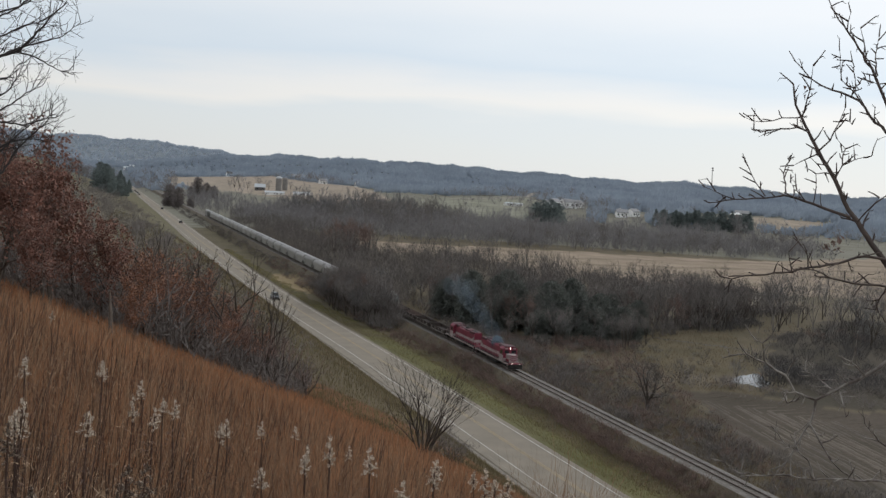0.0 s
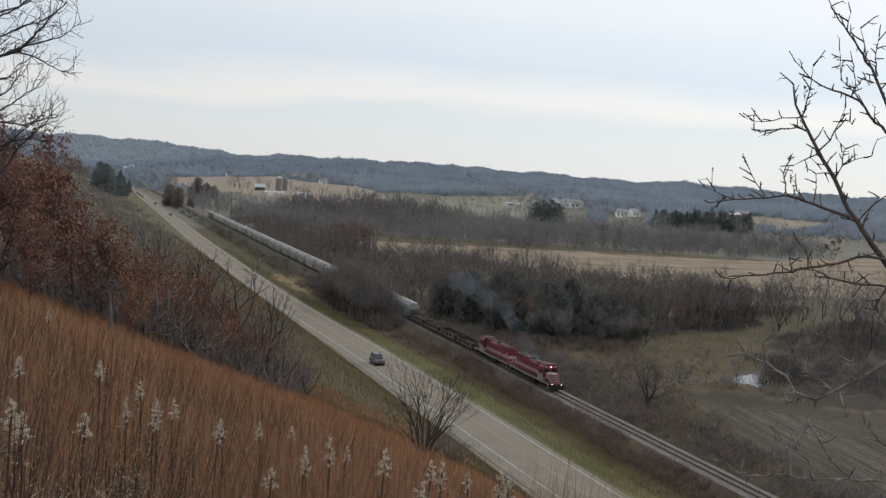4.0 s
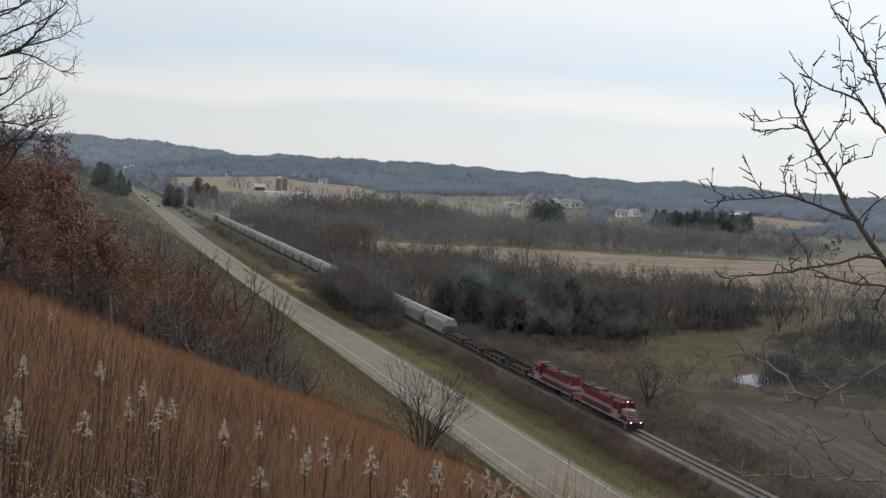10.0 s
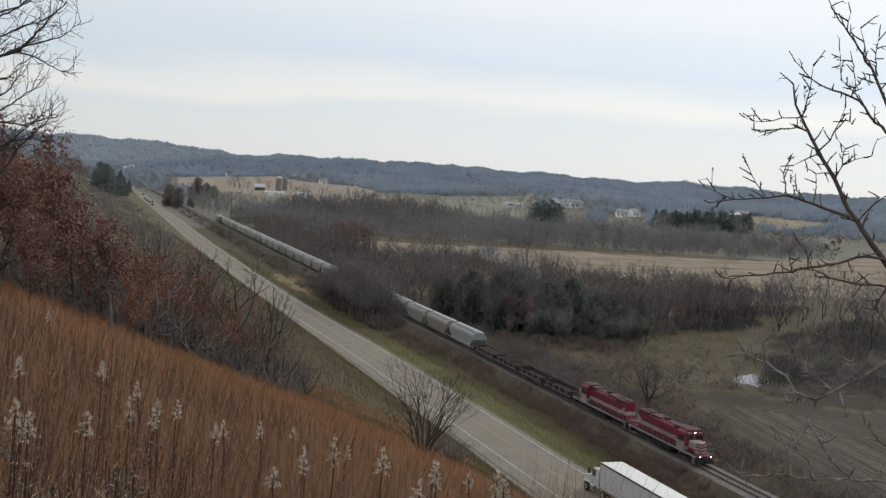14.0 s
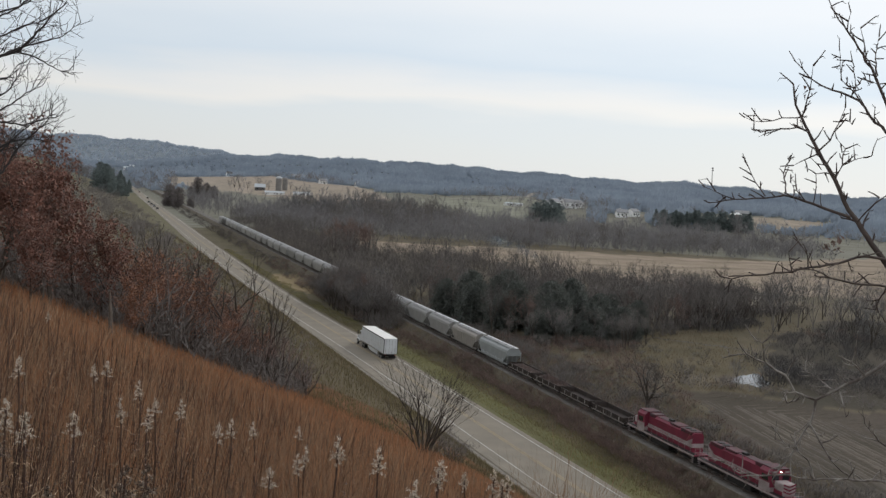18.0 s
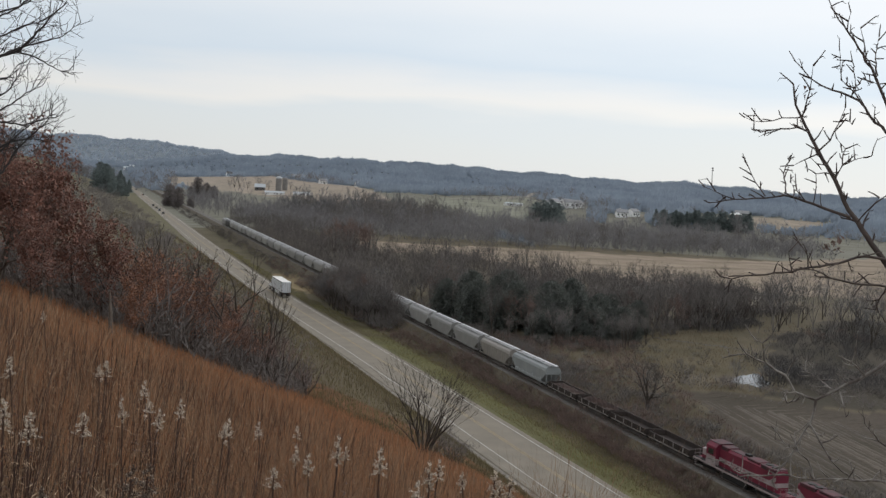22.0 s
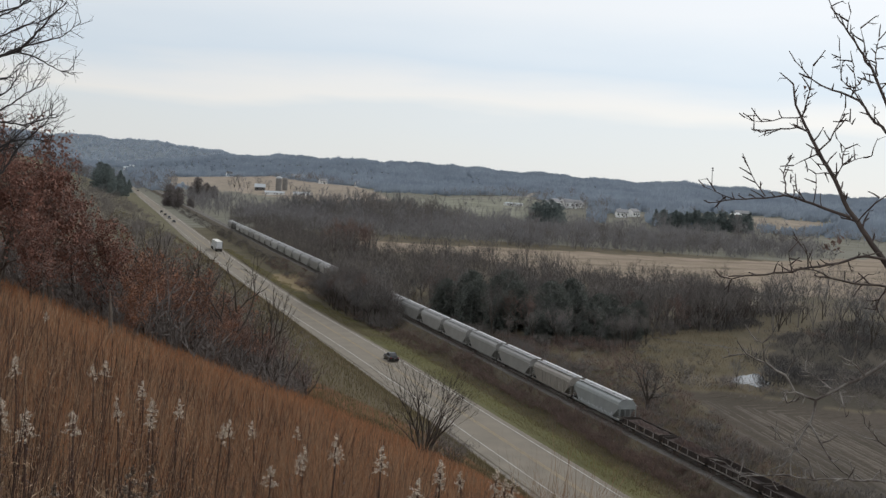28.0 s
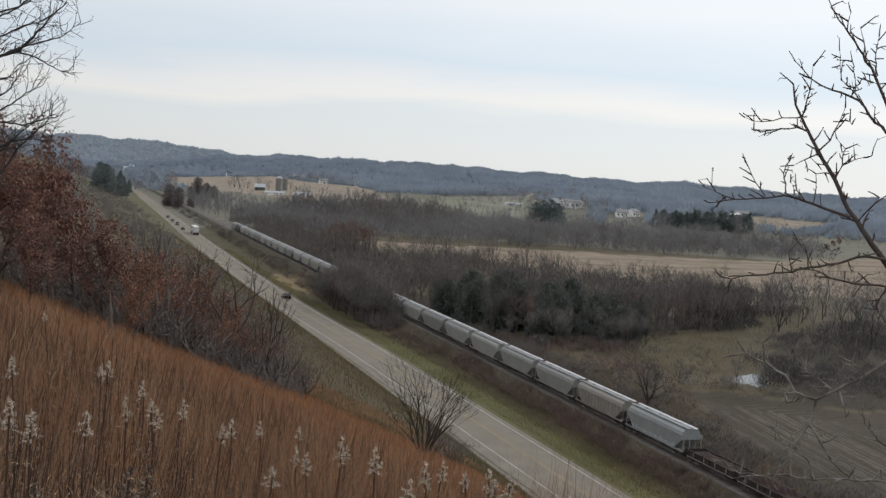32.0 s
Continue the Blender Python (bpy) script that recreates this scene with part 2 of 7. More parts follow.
FIELDS = {
    "stubble": [(132, 548), (205, 538), (241, 532), (355, 513), (520, 600), (900, 640), (700, 250), (320, 300), (250, 338), (215, 372), (172, 395), (170, 466), (135, 480)],
    "plough": [(101, 168), (96, 150), (91, 130), (85, 112), (80, 80), (200, 70), (230, 150), (124, 147), (112, 167)],
    "meadow": [(106, 184), (114, 180), (131, 190), (144, 212), (158, 238), (140, 243), (126, 234), (112, 206)],
    "floor": [(146, 200), (158, 222), (176, 240), (205, 262), (330, 300), (430, 300), (430, 180), (230, 152), (126, 149), (116, 164), (124, 168), (134, 181)],
    "upper": [(117, 1387), (150, 1800), (310, 1800), (350, 1400), (328, 1154), (279, 1010), (200, 1090)],
    "green": [(345, 1130), (403, 1190), (531, 1300), (515, 1150), (465, 1010), (392, 840), (335, 880)],
    "pink": [(540, 985), (660, 1000), (720, 880), (606, 830), (560, 870)],
}


def inside(poly, x, y):
    hit = np.zeros(np.shape(x), dtype=bool)
    for (x0, y0), (x1, y1) in zip(poly, poly[1:] + poly[:1]):
        cross = ((y0 > y) != (y1 > y)) & (x < (x1 - x0) * (y - y0) / (y1 - y0 + 1e-9) + x0)
        hit ^= cross
    return hit


def build_ground():
    az = np.radians(np.concatenate([np.arange(-180, -9, 4.5), np.arange(-9, 46, 0.2), np.arange(46, 180, 4.5)]))
    rings = np.concatenate([[0.0], np.geomspace(0.8, 40, 90), np.geomspace(40.6, 4900, 330)])
    A, Rr = np.meshgrid(az, rings)
    X, Y = Rr * np.sin(A), Rr * np.cos(A)
    Z = ground_z(X, Y)
    na, nr = len(az), len(rings)
    v = np.stack([X.ravel(), Y.ravel(), Z.ravel()], 1).astype(np.float32)
    i, j = np.meshgrid(np.arange(nr - 1), np.arange(na), indexing="ij")
    j2 = (j + 1) % na
    f = np.stack([i * na + j, (i + 1) * na + j, (i + 1) * na + j2, i * na + j2], -1).reshape(-1, 4).astype(np.int32)
    me = bpy.data.meshes.new("ground")
    me.vertices.add(len(v))
    me.vertices.foreach_set("co", v.ravel())
    me.loops.add(f.size)
    me.loops.foreach_set("vertex_index", f.ravel())
    me.polygons.add(len(f))
    me.polygons.foreach_set("loop_start", np.arange(0, f.size, 4, dtype=np.int32))
    me.update(calc_edges=True)
    me.polygons.foreach_set("use_smooth", [True] * len(f))
    # land use by area, with haze painted into the far ground
    x, y = v[:, 0], v[:, 1]
    jx, jy = x + wobble(x, y, 13, 5) * 2.5, y + wobble(x, y, 13, 9) * 5
    col = np.empty((len(v), 4), dtype=np.float32)
    col[:] = (0.135, 0.112, 0.078, 1)
    r = np.hypot(x, y)
    xr = x - bend(y)
    bluffside = xr < 47
    col[bluffside] = (0.108, 0.086, 0.055, 1)
    col[bluffside & (r < 90)] = (0.14, 0.07, 0.035, 1)
    verge = (xr >= 46) & (x < rail_x(y) - 6)
    col[bluffside & (y > 250)] = (0.135, 0.12, 0.076, 1)
    col[verge] = (0.118, 0.1, 0.066, 1)
    col[verge & (xr < 66) & (y < 230)] = (0.145, 0.137, 0.07, 1)
    col[(xr > 61.5) & (np.hypot(x - 68, (y - 347) * 0.16) < 4.5)] = (0.26, 0.2, 0.12, 1)
    scrub = (x >= rail_x(y) - 6) & (x < rail_x(y) + 22) & (y > 0) & (y < 1000)
    col[scrub] = (0.095, 0.078, 0.052, 1)
    # blue haze painted in beyond 1500 m, paler again beyond 2900 m
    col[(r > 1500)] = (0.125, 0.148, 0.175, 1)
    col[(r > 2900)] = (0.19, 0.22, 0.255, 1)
    # far fields, the green one too, lightened with painted haze
    col[(r > 640) & (r <= 1500) & ~bluffside] = (0.2, 0.192, 0.158, 1)
    for name, c in (("stubble", (0.29, 0.23, 0.175)), ("plough", (0.082, 0.067, 0.053)), ("meadow", (0.125, 0.104, 0.068)), ("floor", (0.075, 0.064, 0.05)), ("upper", (0.325, 0.27, 0.22)), ("green", (0.235, 0.232, 0.185)), ("pink", (0.315, 0.262, 0.21))):
        col[inside(FIELDS[name], jx, jy)] = (*c, 1)
    rows = inside(FIELDS["stubble"], jx, jy)
    line = y - 0.12 * x + wobble(x, y, 90, 2) * 3
    dark = np.clip(np.sin(line / 6.5) + 0.8 * np.sin(line / 2.9 + 1) - 0.7, 0, 1)[:, None]
    col[rows, :3] *= (1 - 0.3 * dark)[rows]
    attr = me.color_attributes.new("cover_and_haze", "FLOAT_COLOR", "POINT")
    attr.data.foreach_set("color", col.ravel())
    m = shade("earth_and_grass", (1, 1, 1), (0.72, 0.74, 0.7), 0.06, 0.95, bump=0.06, fine=28, stain=0.35, spec=0.1)
    n, l = m.node_tree.nodes, m.node_tree.links
    cov, mul = n.new("ShaderNodeVertexColor"), n.new("ShaderNodeMix")
    cov.layer_name = "cover_and_haze"
    mul.data_type, mul.blend_type, mul.inputs["Factor"].default_value = "RGBA", "MULTIPLY", 1.0
    b = n["Principled BSDF"]
    src = b.inputs["Base Color"].links[0].from_socket
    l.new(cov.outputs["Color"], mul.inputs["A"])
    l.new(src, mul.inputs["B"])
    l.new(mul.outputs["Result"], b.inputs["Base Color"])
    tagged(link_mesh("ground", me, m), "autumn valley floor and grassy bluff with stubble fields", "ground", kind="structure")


build_ground()


def strip(name, xa, xb, za, zb, ys, material, label, line=bend, kind="structure", parent=None):
    """A ribbon along the valley between two offsets; line gives its sideways course."""
    v, f = [], []
    for k, y in enumerate(ys):
        o = float(line(y))
        d = float(road_z(y))
        v += [(o + xa, y, za + d), (o + xb, y, zb + d)]
        if k:
            f.append((2 * k - 2, 2 * k - 1, 2 * k + 1, 2 * k))
    ob = data_part(name, v, f, material, parent)
    return tagged(ob, label, name.split("_")[0] if not parent else "", kind=kind) if not parent else ob


YS = list(np.arange(-640, 160, 40.0)) + list(np.arange(160, 600, 10.0)) + list(np.arange(600, 1900, 50.0))


def build_road():
    v, f = [], []
    prof = [(48.9, -0.75), (49.8, 0.0), (55.35, 0.08), (59.9, 0.0), (60.8, -0.7)]
    for k, y in enumerate(YS):
        o, d = float(bend(y)), float(road_z(y))
        v += [(o + px, y, pz + d) for px, pz in prof]
        if k:
            f += [(5 * k - 5 + i, 5 * k - 4 + i, 5 * k + 1 + i, 5 * k + i) for i in range(4)]
    road = tagged(data_part("road", v, f, M_ASPHALT), "two-lane highway of pale worn asphalt", "road", kind="structure")
    for name, xa, xb, mat in (("edge_line", 51.67, 51.81, M_PAINT_W), ("edge_line", 58.87, 59.03, M_PAINT_W)):
        z = lambda q: 0.08 * (1 - abs(q - 55.35) / 5.6) + 0.012
        strip(name, xa, xb, z(xa), z(xb), YS, mat, "", parent=road)
    for xa, xb in ((55.06, 55.27), (55.43, 55.64)):
        strip("centre_line", xa, xb, 0.094, 0.094, YS, M_PAINT_Y, "", parent=road)
    for xa, xb, za, zb in ((49.1, 50.5, -0.2, 0.03), (59.5, 60.5, 0.035, -0.3)):
        strip("gravel_edge", xa, xb, za, zb, YS, M_SHOULDER, "", parent=road)


build_road()
RZ = 1.13
GAUGE = 0.87


def build_railway():
    v, f = [], []
    prof = [(-4.2, -0.7), (-2.0, RZ - 0.24), (2.0, RZ - 0.24), (4.2, -0.7)]
    ys = list(np.arange(-200, 1400, 20.0))
    for k, y in enumerate(ys):
        o = rail_x(y)
        v += [(o + px, y, pz) for px, pz in prof]
        if k:
            f += [(4 * k - 4 + i, 4 * k - 3 + i, 4 * k + 1 + i, 4 * k + i) for i in range(3)]
    bed = tagged(data_part("railway", v, f, M_BANK), "single railway track on a low overgrown ballast bank", "railway", kind="structure")
    top = [(rail_x(y) + dx, y, RZ - 0.24 + dz) for y in (-200.0, 1380.0) for dx, dz in ((-1.95, 0.0), (-1.6, 0.06), (1.6, 0.06), (1.95, 0.0))]
    data_part("ballast", top, [(k, k + 1, k + 5, k + 4) for k in range(3)], M_BALLAST, bed)
    for s in (-1, 1):
        bm = bmesh.new()
        a, b = (rail_x(-200), -200), (rail_x(1380), 1380)
        for x0, x1, z0, z1 in ((-0.07, 0.07, RZ - 0.17, RZ - 0.14), (-0.012, 0.012, RZ - 0.14, RZ - 0.04), (-0.037, 0.037, RZ - 0.04, RZ)):
            ring = [[bm.verts.new((q[0] + s * 0.755 * GAUGE + dx, q[1], z)) for dx, z in ((x0, z0), (x1, z0), (x1, z1), (x0, z1))] for q in (a, b)]
            for i in range(4):
                bm.faces.new((ring[0][i], ring[0][(i + 1) % 4], ring[1][(i + 1) % 4], ring[1][i]))
        part("rail", bm, M_RAIL, bed)
    bm = boxes((-1.15, 1.15, -0.11, 0.11, -0.1, 0.1))
    tie = bpy.data.meshes.new("tie")
    bm.to_mesh(tie)
    bm.free()
    tie.materials.append(M_TIE)
    for k in range(300):
        y = 92 + k * 0.62
        ob = new("tie", tie)
        ob.parent = bed
        ob.matrix_basis = pose(rail_x(y), y, RZ - 0.27, 0, 0, -1.0)
    return bed


BED = build_railway()


def lay(x, y):
    """Height of the surface, the railway bank included."""
    bank = np.interp(np.abs(np.asarray(x) - rail_x(np.asarray(y))), [2.0, 4.2, 4.3], [RZ - 0.24, -0.7, -60])
    return np.maximum(ground_z(x, y), bank)

# ---- the train ----
TRAIN, TRAFFIC = [], []
M_RED = shade("faded_red_paint", (0.2, 0.026, 0.05), (0.14, 0.022, 0.04), 0.8, 0.5, stain=0.15)
M_SILVER = shade("dirty_white_paint", (0.38, 0.325, 0.32), (0.26, 0.215, 0.21), 0.9, 0.6, stain=0.3)
M_LETTER = shade("faded_lettering", (0.3, 0.16, 0.17), (0.26, 0.14, 0.15), 1.0, 0.6)
M_BLACK = shade("grimy_black_steel", (0.028, 0.026, 0.025), (0.018, 0.017, 0.016), 1.5, 0.7)
M_ROOFGREY = shade("sooty_red_roof", (0.1, 0.03, 0.038), (0.05, 0.03, 0.034), 1.0, 0.7)
M_ROOFPALE = shade("pale_radiator_grille", (0.4, 0.37, 0.36), (0.3, 0.28, 0.27), 2.0, 0.6)
M_WINDOW = shade("dark_glass", (0.015, 0.018, 0.02), (0.02, 0.022, 0.025), 1.0, 0.08, spec=0.6)
M_LAMP = glow("lit_headlight", (1.0, 0.93, 0.8), 14.0)
M_HOP = [shade("hopper_" + n, c, tuple(q * 0.84 for q in c), 0.5, 0.5, stain=0.14, spread=0.12) for n, c in (("blue_grey", (0.3, 0.318, 0.315)), ("beige", (0.29, 0.268, 0.24)), ("light_grey", (0.315, 0.31, 0.295)), ("grey", (0.265, 0.262, 0.25)), ("dark", (0.06, 0.06, 0.06)))]
M_HOPROOF = shade("hopper_roof", (0.19, 0.19, 0.185), (0.14, 0.14, 0.137), 0.5, 0.35, stain=0.1)
M_WALKWAY = shade("galvanised_walkway", (0.62, 0.63, 0.63), (0.5, 0.51, 0.51), 1.0, 0.35, 0.3)
M_SCRAWL = shade("spray_paint_white", (0.6, 0.61, 0.63), (0.35, 0.38, 0.42), 3.0, 0.6)
M_RUSTY = shade("rusty_brown_load", (0.06, 0.038, 0.031), (0.038, 0.026, 0.023), 0.8, 0.9, bump=0.05)
M_RUSTSTEEL = shade("brown_gondola_steel", (0.055, 0.042, 0.036), (0.034, 0.027, 0.024), 0.8, 0.8)
M_DUSTYRIB = shade("dusty_pale_sill", (0.34, 0.31, 0.29), (0.2, 0.18, 0.165), 1.5, 0.85)


def bogie(parent, y, wheel=0.46, half=0.9):
    bm = boxes((-1.12, -0.92, y - half - 0.55, y + half + 0.55, 0.48, 0.72), (0.92, 1.12, y - half - 0.55, y + half + 0.55, 0.48, 0.72), (-0.95, 0.95, y - 0.2, y + 0.2, 0.5, 0.8), bevel=0.03)
    b = part("bogie", bm, M_BLACK, parent)
    for dy in (-half, half):
        bm = bmesh.new()
        for s in (-1, 1):
            tube(bm, (s * 0.69, y + dy, wheel), (s * 0.82, y + dy, wheel), wheel, wheel, 16)
        tube(bm, (-0.7, y + dy, wheel), (0.7, y + dy, wheel), 0.08, 0.08, 8)
        part("wheelset", bm, M_RAIL, b)
    return b


def outline(half, zb, zs, ztop, y, crown=0.12):
    pts = [(-half + 0.02, zb), (-half, zs * 0.5 + zb * 0.5), (-half, zs), (-half * 0.9, zs + (ztop - zs) * 0.6), (-half * 0.62, ztop), (0, ztop + crown)]
    return [(px, y, pz) for px, pz in pts] + [(-px, y, pz) for px, pz in pts[-2::-1]]


def hopper(label, mat, ribs=False, scrawl=False, length=16.35):
    h = length / 2 - 0.45
    car = thing("covered_hopper", label, "freight car", group="covered hoppers of the train")
    bm = loft(bmesh.new(), [outline(1.52, 2.75, 3.35, 4.15, -h + 0.5), outline(1.52, 2.65, 3.35, 4.15, -h + 0.65), outline(1.52, 1.15, 3.35, 4.15, -h + 2.3), outline(1.52, 1.15, 3.35, 4.15, h - 2.3), outline(1.52, 2.65, 3.35, 4.15, h - 0.65), outline(1.52, 2.75, 3.35, 4.15, h - 0.5)])
    part("body", bm, mat, car)
    for s in (-1, 1):
        part("side_sill", boxes((s * 1.5 - 0.05, s * 1.5 + 0.05, -h, h, 1.02, 1.22)), mat, car)
        part("roof_eave", boxes((s * 1.545 - 0.03, s * 1.545 + 0.03, -h + 0.1, h - 0.1, 3.33, 3.43)), mat, car)
        # far board bright, near one dull: the sun's highlight is set by colour
        part("running_board", boxes((s * 0.62 - 0.24, s * 0.62 + 0.24, -h + 0.1, h - 0.1, 4.33, 4.39)), M_WALKWAY if s > 0 else M_HOPROOF, car)
    for k in range(4):
        y = (-h + 2.0) + k * (2 * h - 4.0) / 3
        part("roof_hatch", boxes((-0.3, 0.3, y - 1.1, y + 1.1, 4.22, 4.36), bevel=0.03), M_HOPROOF, car)
    for k in (-1, 0, 1):
        y = k * (h - 3.2) * 0.66
        bm = loft(bmesh.new(), [[(x * 1.35, y + d * 1.9, 1.16) for x, d in ((-1, -1), (1, -1), (1, 1), (-1, 1))], [(x * 0.45, y + d * 0.5, 0.42) for x, d in ((-1, -1), (1, -1), (1, 1), (-1, 1))]])
        part("discharge_bay", bm, mat, car)
    for s in (-1, 1):
        bogie(car, s * (h - 1.5))
        part("end_platform", boxes((-1.5, 1.5, s * h - 0.75 * (s > 0), s * h + 0.75 * (s < 0), 1.04, 1.16)), M_BLACK, car)
        part("coupler", boxes((-0.12, 0.12, s * h - 0.05, s * (h + 0.45) if s > 0 else s * h + 0.05, 0.75, 1.0)) if s > 0 else boxes((-0.12, 0.12, -h - 0.45, -h + 0.05, 0.75, 1.0)), M_BLACK, car)
        for x in (-1.38, -0.46, 0.46, 1.38):
            part("end_post", boxes((x - 0.05, x + 0.05, s * (h - 0.12) - 0.04, s * (h - 0.12) + 0.04, 1.1, 2.9 if abs(x) < 1 else 3.4)), mat, car)
        for x in (-1.5, 1.5):
            bm = bmesh.new()
            for z in np.arange(1.3, 3.4, 0.34):
                box(bm, x - 0.02, x + 0.02, s * (h - 0.35) - 0.22, s * (h - 0.35) + 0.22, z, z + 0.03)
            part("ladder", bm, M_WALKWAY, car)
    if ribs:
        for k in range(13):
            y = -h + 1.2 + k * (2 * h - 2.4) / 12
            for s in (-1, 1):
                low = 1.2 if abs(y) < h - 2.3 else 1.2 + (abs(y) - h + 2.3) * 0.72
                part("side_post", boxes((s * 1.55 - 0.05, s * 1.55 + 0.05, y - 0.06, y + 0.06, low, 3.32)), mat, car)
    if scrawl:
        rng = np.random.RandomState(4)
        for k in range(24):
            y = -h + 2.2 + k * 0.47
            bm = bmesh.new()
            z = 1.22 + rng.rand() * 0.2
            box(bm, -1.545, -1.525, y, y + 0.12 + 0.3 * rng.rand(), z, z + 0.12 + 0.4 * rng.rand())
            part("graffiti_stroke", bm, M_SCRAWL, car)
    return car


def gondola(label, load=None, length=11.1):
    h = length / 2 - 0.4
    car = thing("low_gondola", label, "freight car", group="low gondolas behind the engines")
    part("floor", boxes((-1.4, 1.4, -h, h, 0.95, 1.1)), M_RUSTSTEEL, car)
    for s in (-1, 1):
        part("side", boxes((s * 1.42 - 0.04, s * 1.42 + 0.04, -h, h, 0.9, 1.75)), M_RUSTSTEEL, car)
        part("top_rail", boxes((s * 1.44 - 0.07, s * 1.44 + 0.07, -h, h, 1.72, 1.82)), M_RUSTSTEEL, car)
        part("sill", boxes((s * 1.47 - 0.03, s * 1.47 + 0.03, -h, h, 0.86, 1.02)), M_DUSTYRIB, car)
        part("end_wall", boxes((-1.4, 1.4, s * h - 0.05, s * h + 0.05, 1.0, 1.9)), M_RUSTSTEEL, car)
        bogie(car, s * (h - 1.3))
        for k in range(9):
            y = -h + 0.3 + k * (2 * h - 0.6) / 8
            part("side_rib", boxes((s * 1.5 - 0.05, s * 1.5 + 0.05, y - 0.07, y + 0.07, 1.0, 1.74)), M_DUSTYRIB if k % 2 else M_RUSTSTEEL, car)
    if load:
        bm = bmesh.new()
        n = 14
        for i in range(n + 1):
            for j in range(7):
                y, x = -h + 0.2 + i * (2 * h - 0.4) / n, -1.3 + j * 2.6 / 6
                edge = min(1, 2 - abs(j - 3) * 0.62) * min(1, i * 0.5, (n - i) * 0.5)
                bm.verts.new((x, y, 1.5 + load * max(0, edge) * (0.6 + 0.4 * math.sin(i * 1.3 + j))))
        bm.verts.ensure_lookup_table()
        for i in range(n):
            for j in range(6):
                bm.faces.new([bm.verts[q] for q in (i * 7 + j, i * 7 + j + 1, i * 7 + j + 8, i * 7 + j + 7)])
        part("load", bm, M_RUSTY, car, "heap of rusty scrap")
    return car


def locomotive(label):
    car = thing("diesel_locomotive", label, "locomotive", group="locomotives of the train")
    part("frame", boxes((-1.5, 1.5, -8.75, 8.75, 1.2, 1.42), bevel=0.03), M_RED, car)
    for s in (-1, 1):
        part("sill_stripe", boxes((s * 1.53 - 0.03, s * 1.53 + 0.03, -8.7, 8.7, 1.16, 1.4)), M_SILVER, car)
        part("walkway", boxes((s * 1.15 - 0.33, s * 1.15 + 0.33, -8.6, 8.6, 1.425, 1.47)), M_BLACK, car)
        bm = bmesh.new()
        for k in range(9):
            y = -3.4 + k * 1.4
            tube(bm, (s * 1.47, y, 1.42), (s * 1.47, y, 2.4), 0.02, 0.02, 6)
        tube(bm, (s * 1.47, -3.4, 2.4), (s * 1.47, 7.8, 2.4), 0.02, 0.02, 6)
        part("handrail", bm, M_SILVER, car)
    # long hood in its paint bands
    hood = part("long_hood", boxes((-0.9, 0.9, -3.9, 7.3, 1.42, 2.05)), M_RED, car)
    part("white_band", boxes((-0.91, 0.91, -3.9, 7.32, 2.05, 2.62)), M_SILVER, hood)
    bm = loft(bmesh.new(), [[(-0.9, y, 2.62), (-0.9, y, 3.75), (-0.62, y, 4.05), (0.62, y, 4.05), (0.9, y, 3.75), (0.9, y, 2.62)] for y in (-3.9, 7.3)])
    part("upper_band", bm, M_RED, hood)
    for s in (-1, 1):
        for k in range(15):
            y = -2.6 + k * 0.62
            if k % 8 != 7:
                part("lettering_bar", boxes((s * 0.918 - 0.006, s * 0.918 + 0.006, y, y + 0.3, 2.22, 2.46)), M_LETTER, hood)
        for k in range(8):
            y = -3.5 + k * 1.3
            part("hood_door", boxes((s * 0.915 - 0.012, s * 0.915 + 0.012, y + 0.05, y + 1.2, 1.5, 2.02)), M_RED, hood)
        bm = bmesh.new()
        vs = [bm.verts.new((x, y, z)) for x in (s * 0.905, s * 0.93) for y, z in ((5.9, 2.05), (7.28, 2.85), (7.28, 3.35), (5.0, 2.05))]
        loft(bm, [[v.co.copy() for v in vs[:4]], [v.co.copy() for v in vs[4:]]])
        for v in vs:
            bm.verts.remove(v)
        part("swoosh", bm, M_SILVER, hood)
    part("roof_deck", boxes((-0.6, 0.6, -3.7, 7.1, 4.05, 4.12)), M_ROOFGREY, hood)
    part("radiator_cowl", boxes((-0.95, 0.95, 4.4, 7.0, 3.72, 4.2), bevel=0.06), M_ROOFGREY, hood)
    for y in (4.9, 6.0):
        bm = bmesh.new()
        tube(bm, (0, y, 4.18), (0, y, 4.27), 0.48, 0.48, 16)
        part("radiator_fan", bm, M_BLACK, hood)
    part("exhaust_pipe", boxes((-0.3, 0.3, 0.4, 1.2, 4.1, 4.4), bevel=0.04), M_BLACK, hood)
    part("dynamic_brake_blister", boxes((-0.85, 0.85, 1.6, 3.9, 3.9, 4.22), bevel=0.08), M_ROOFGREY, hood)
    part("air_filter_box", boxes((-0.9, 0.9, -3.7, -2.2, 3.7, 4.28), bevel=0.08), M_ROOFGREY, hood)
    # cab and nose
    cab = part("cab", loft(bmesh.new(), [[(-1.5, y, 2.05), (-1.5, y, 3.85), (-1.0, y, 4.32), (1.0, y, 4.32), (1.5, y, 3.85), (1.5, y, 2.05)] for y in (-6.0, -3.95)]), M_RED, car)
    part("cab_lower", boxes((-1.5, 1.5, -6.0, -3.95, 1.42, 2.05)), M_SILVER, cab)
    part("cab_roof", boxes((-1.1, 1.1, -6.15, -3.8, 4.3, 4.4), bevel=0.04), M_ROOFGREY, cab)
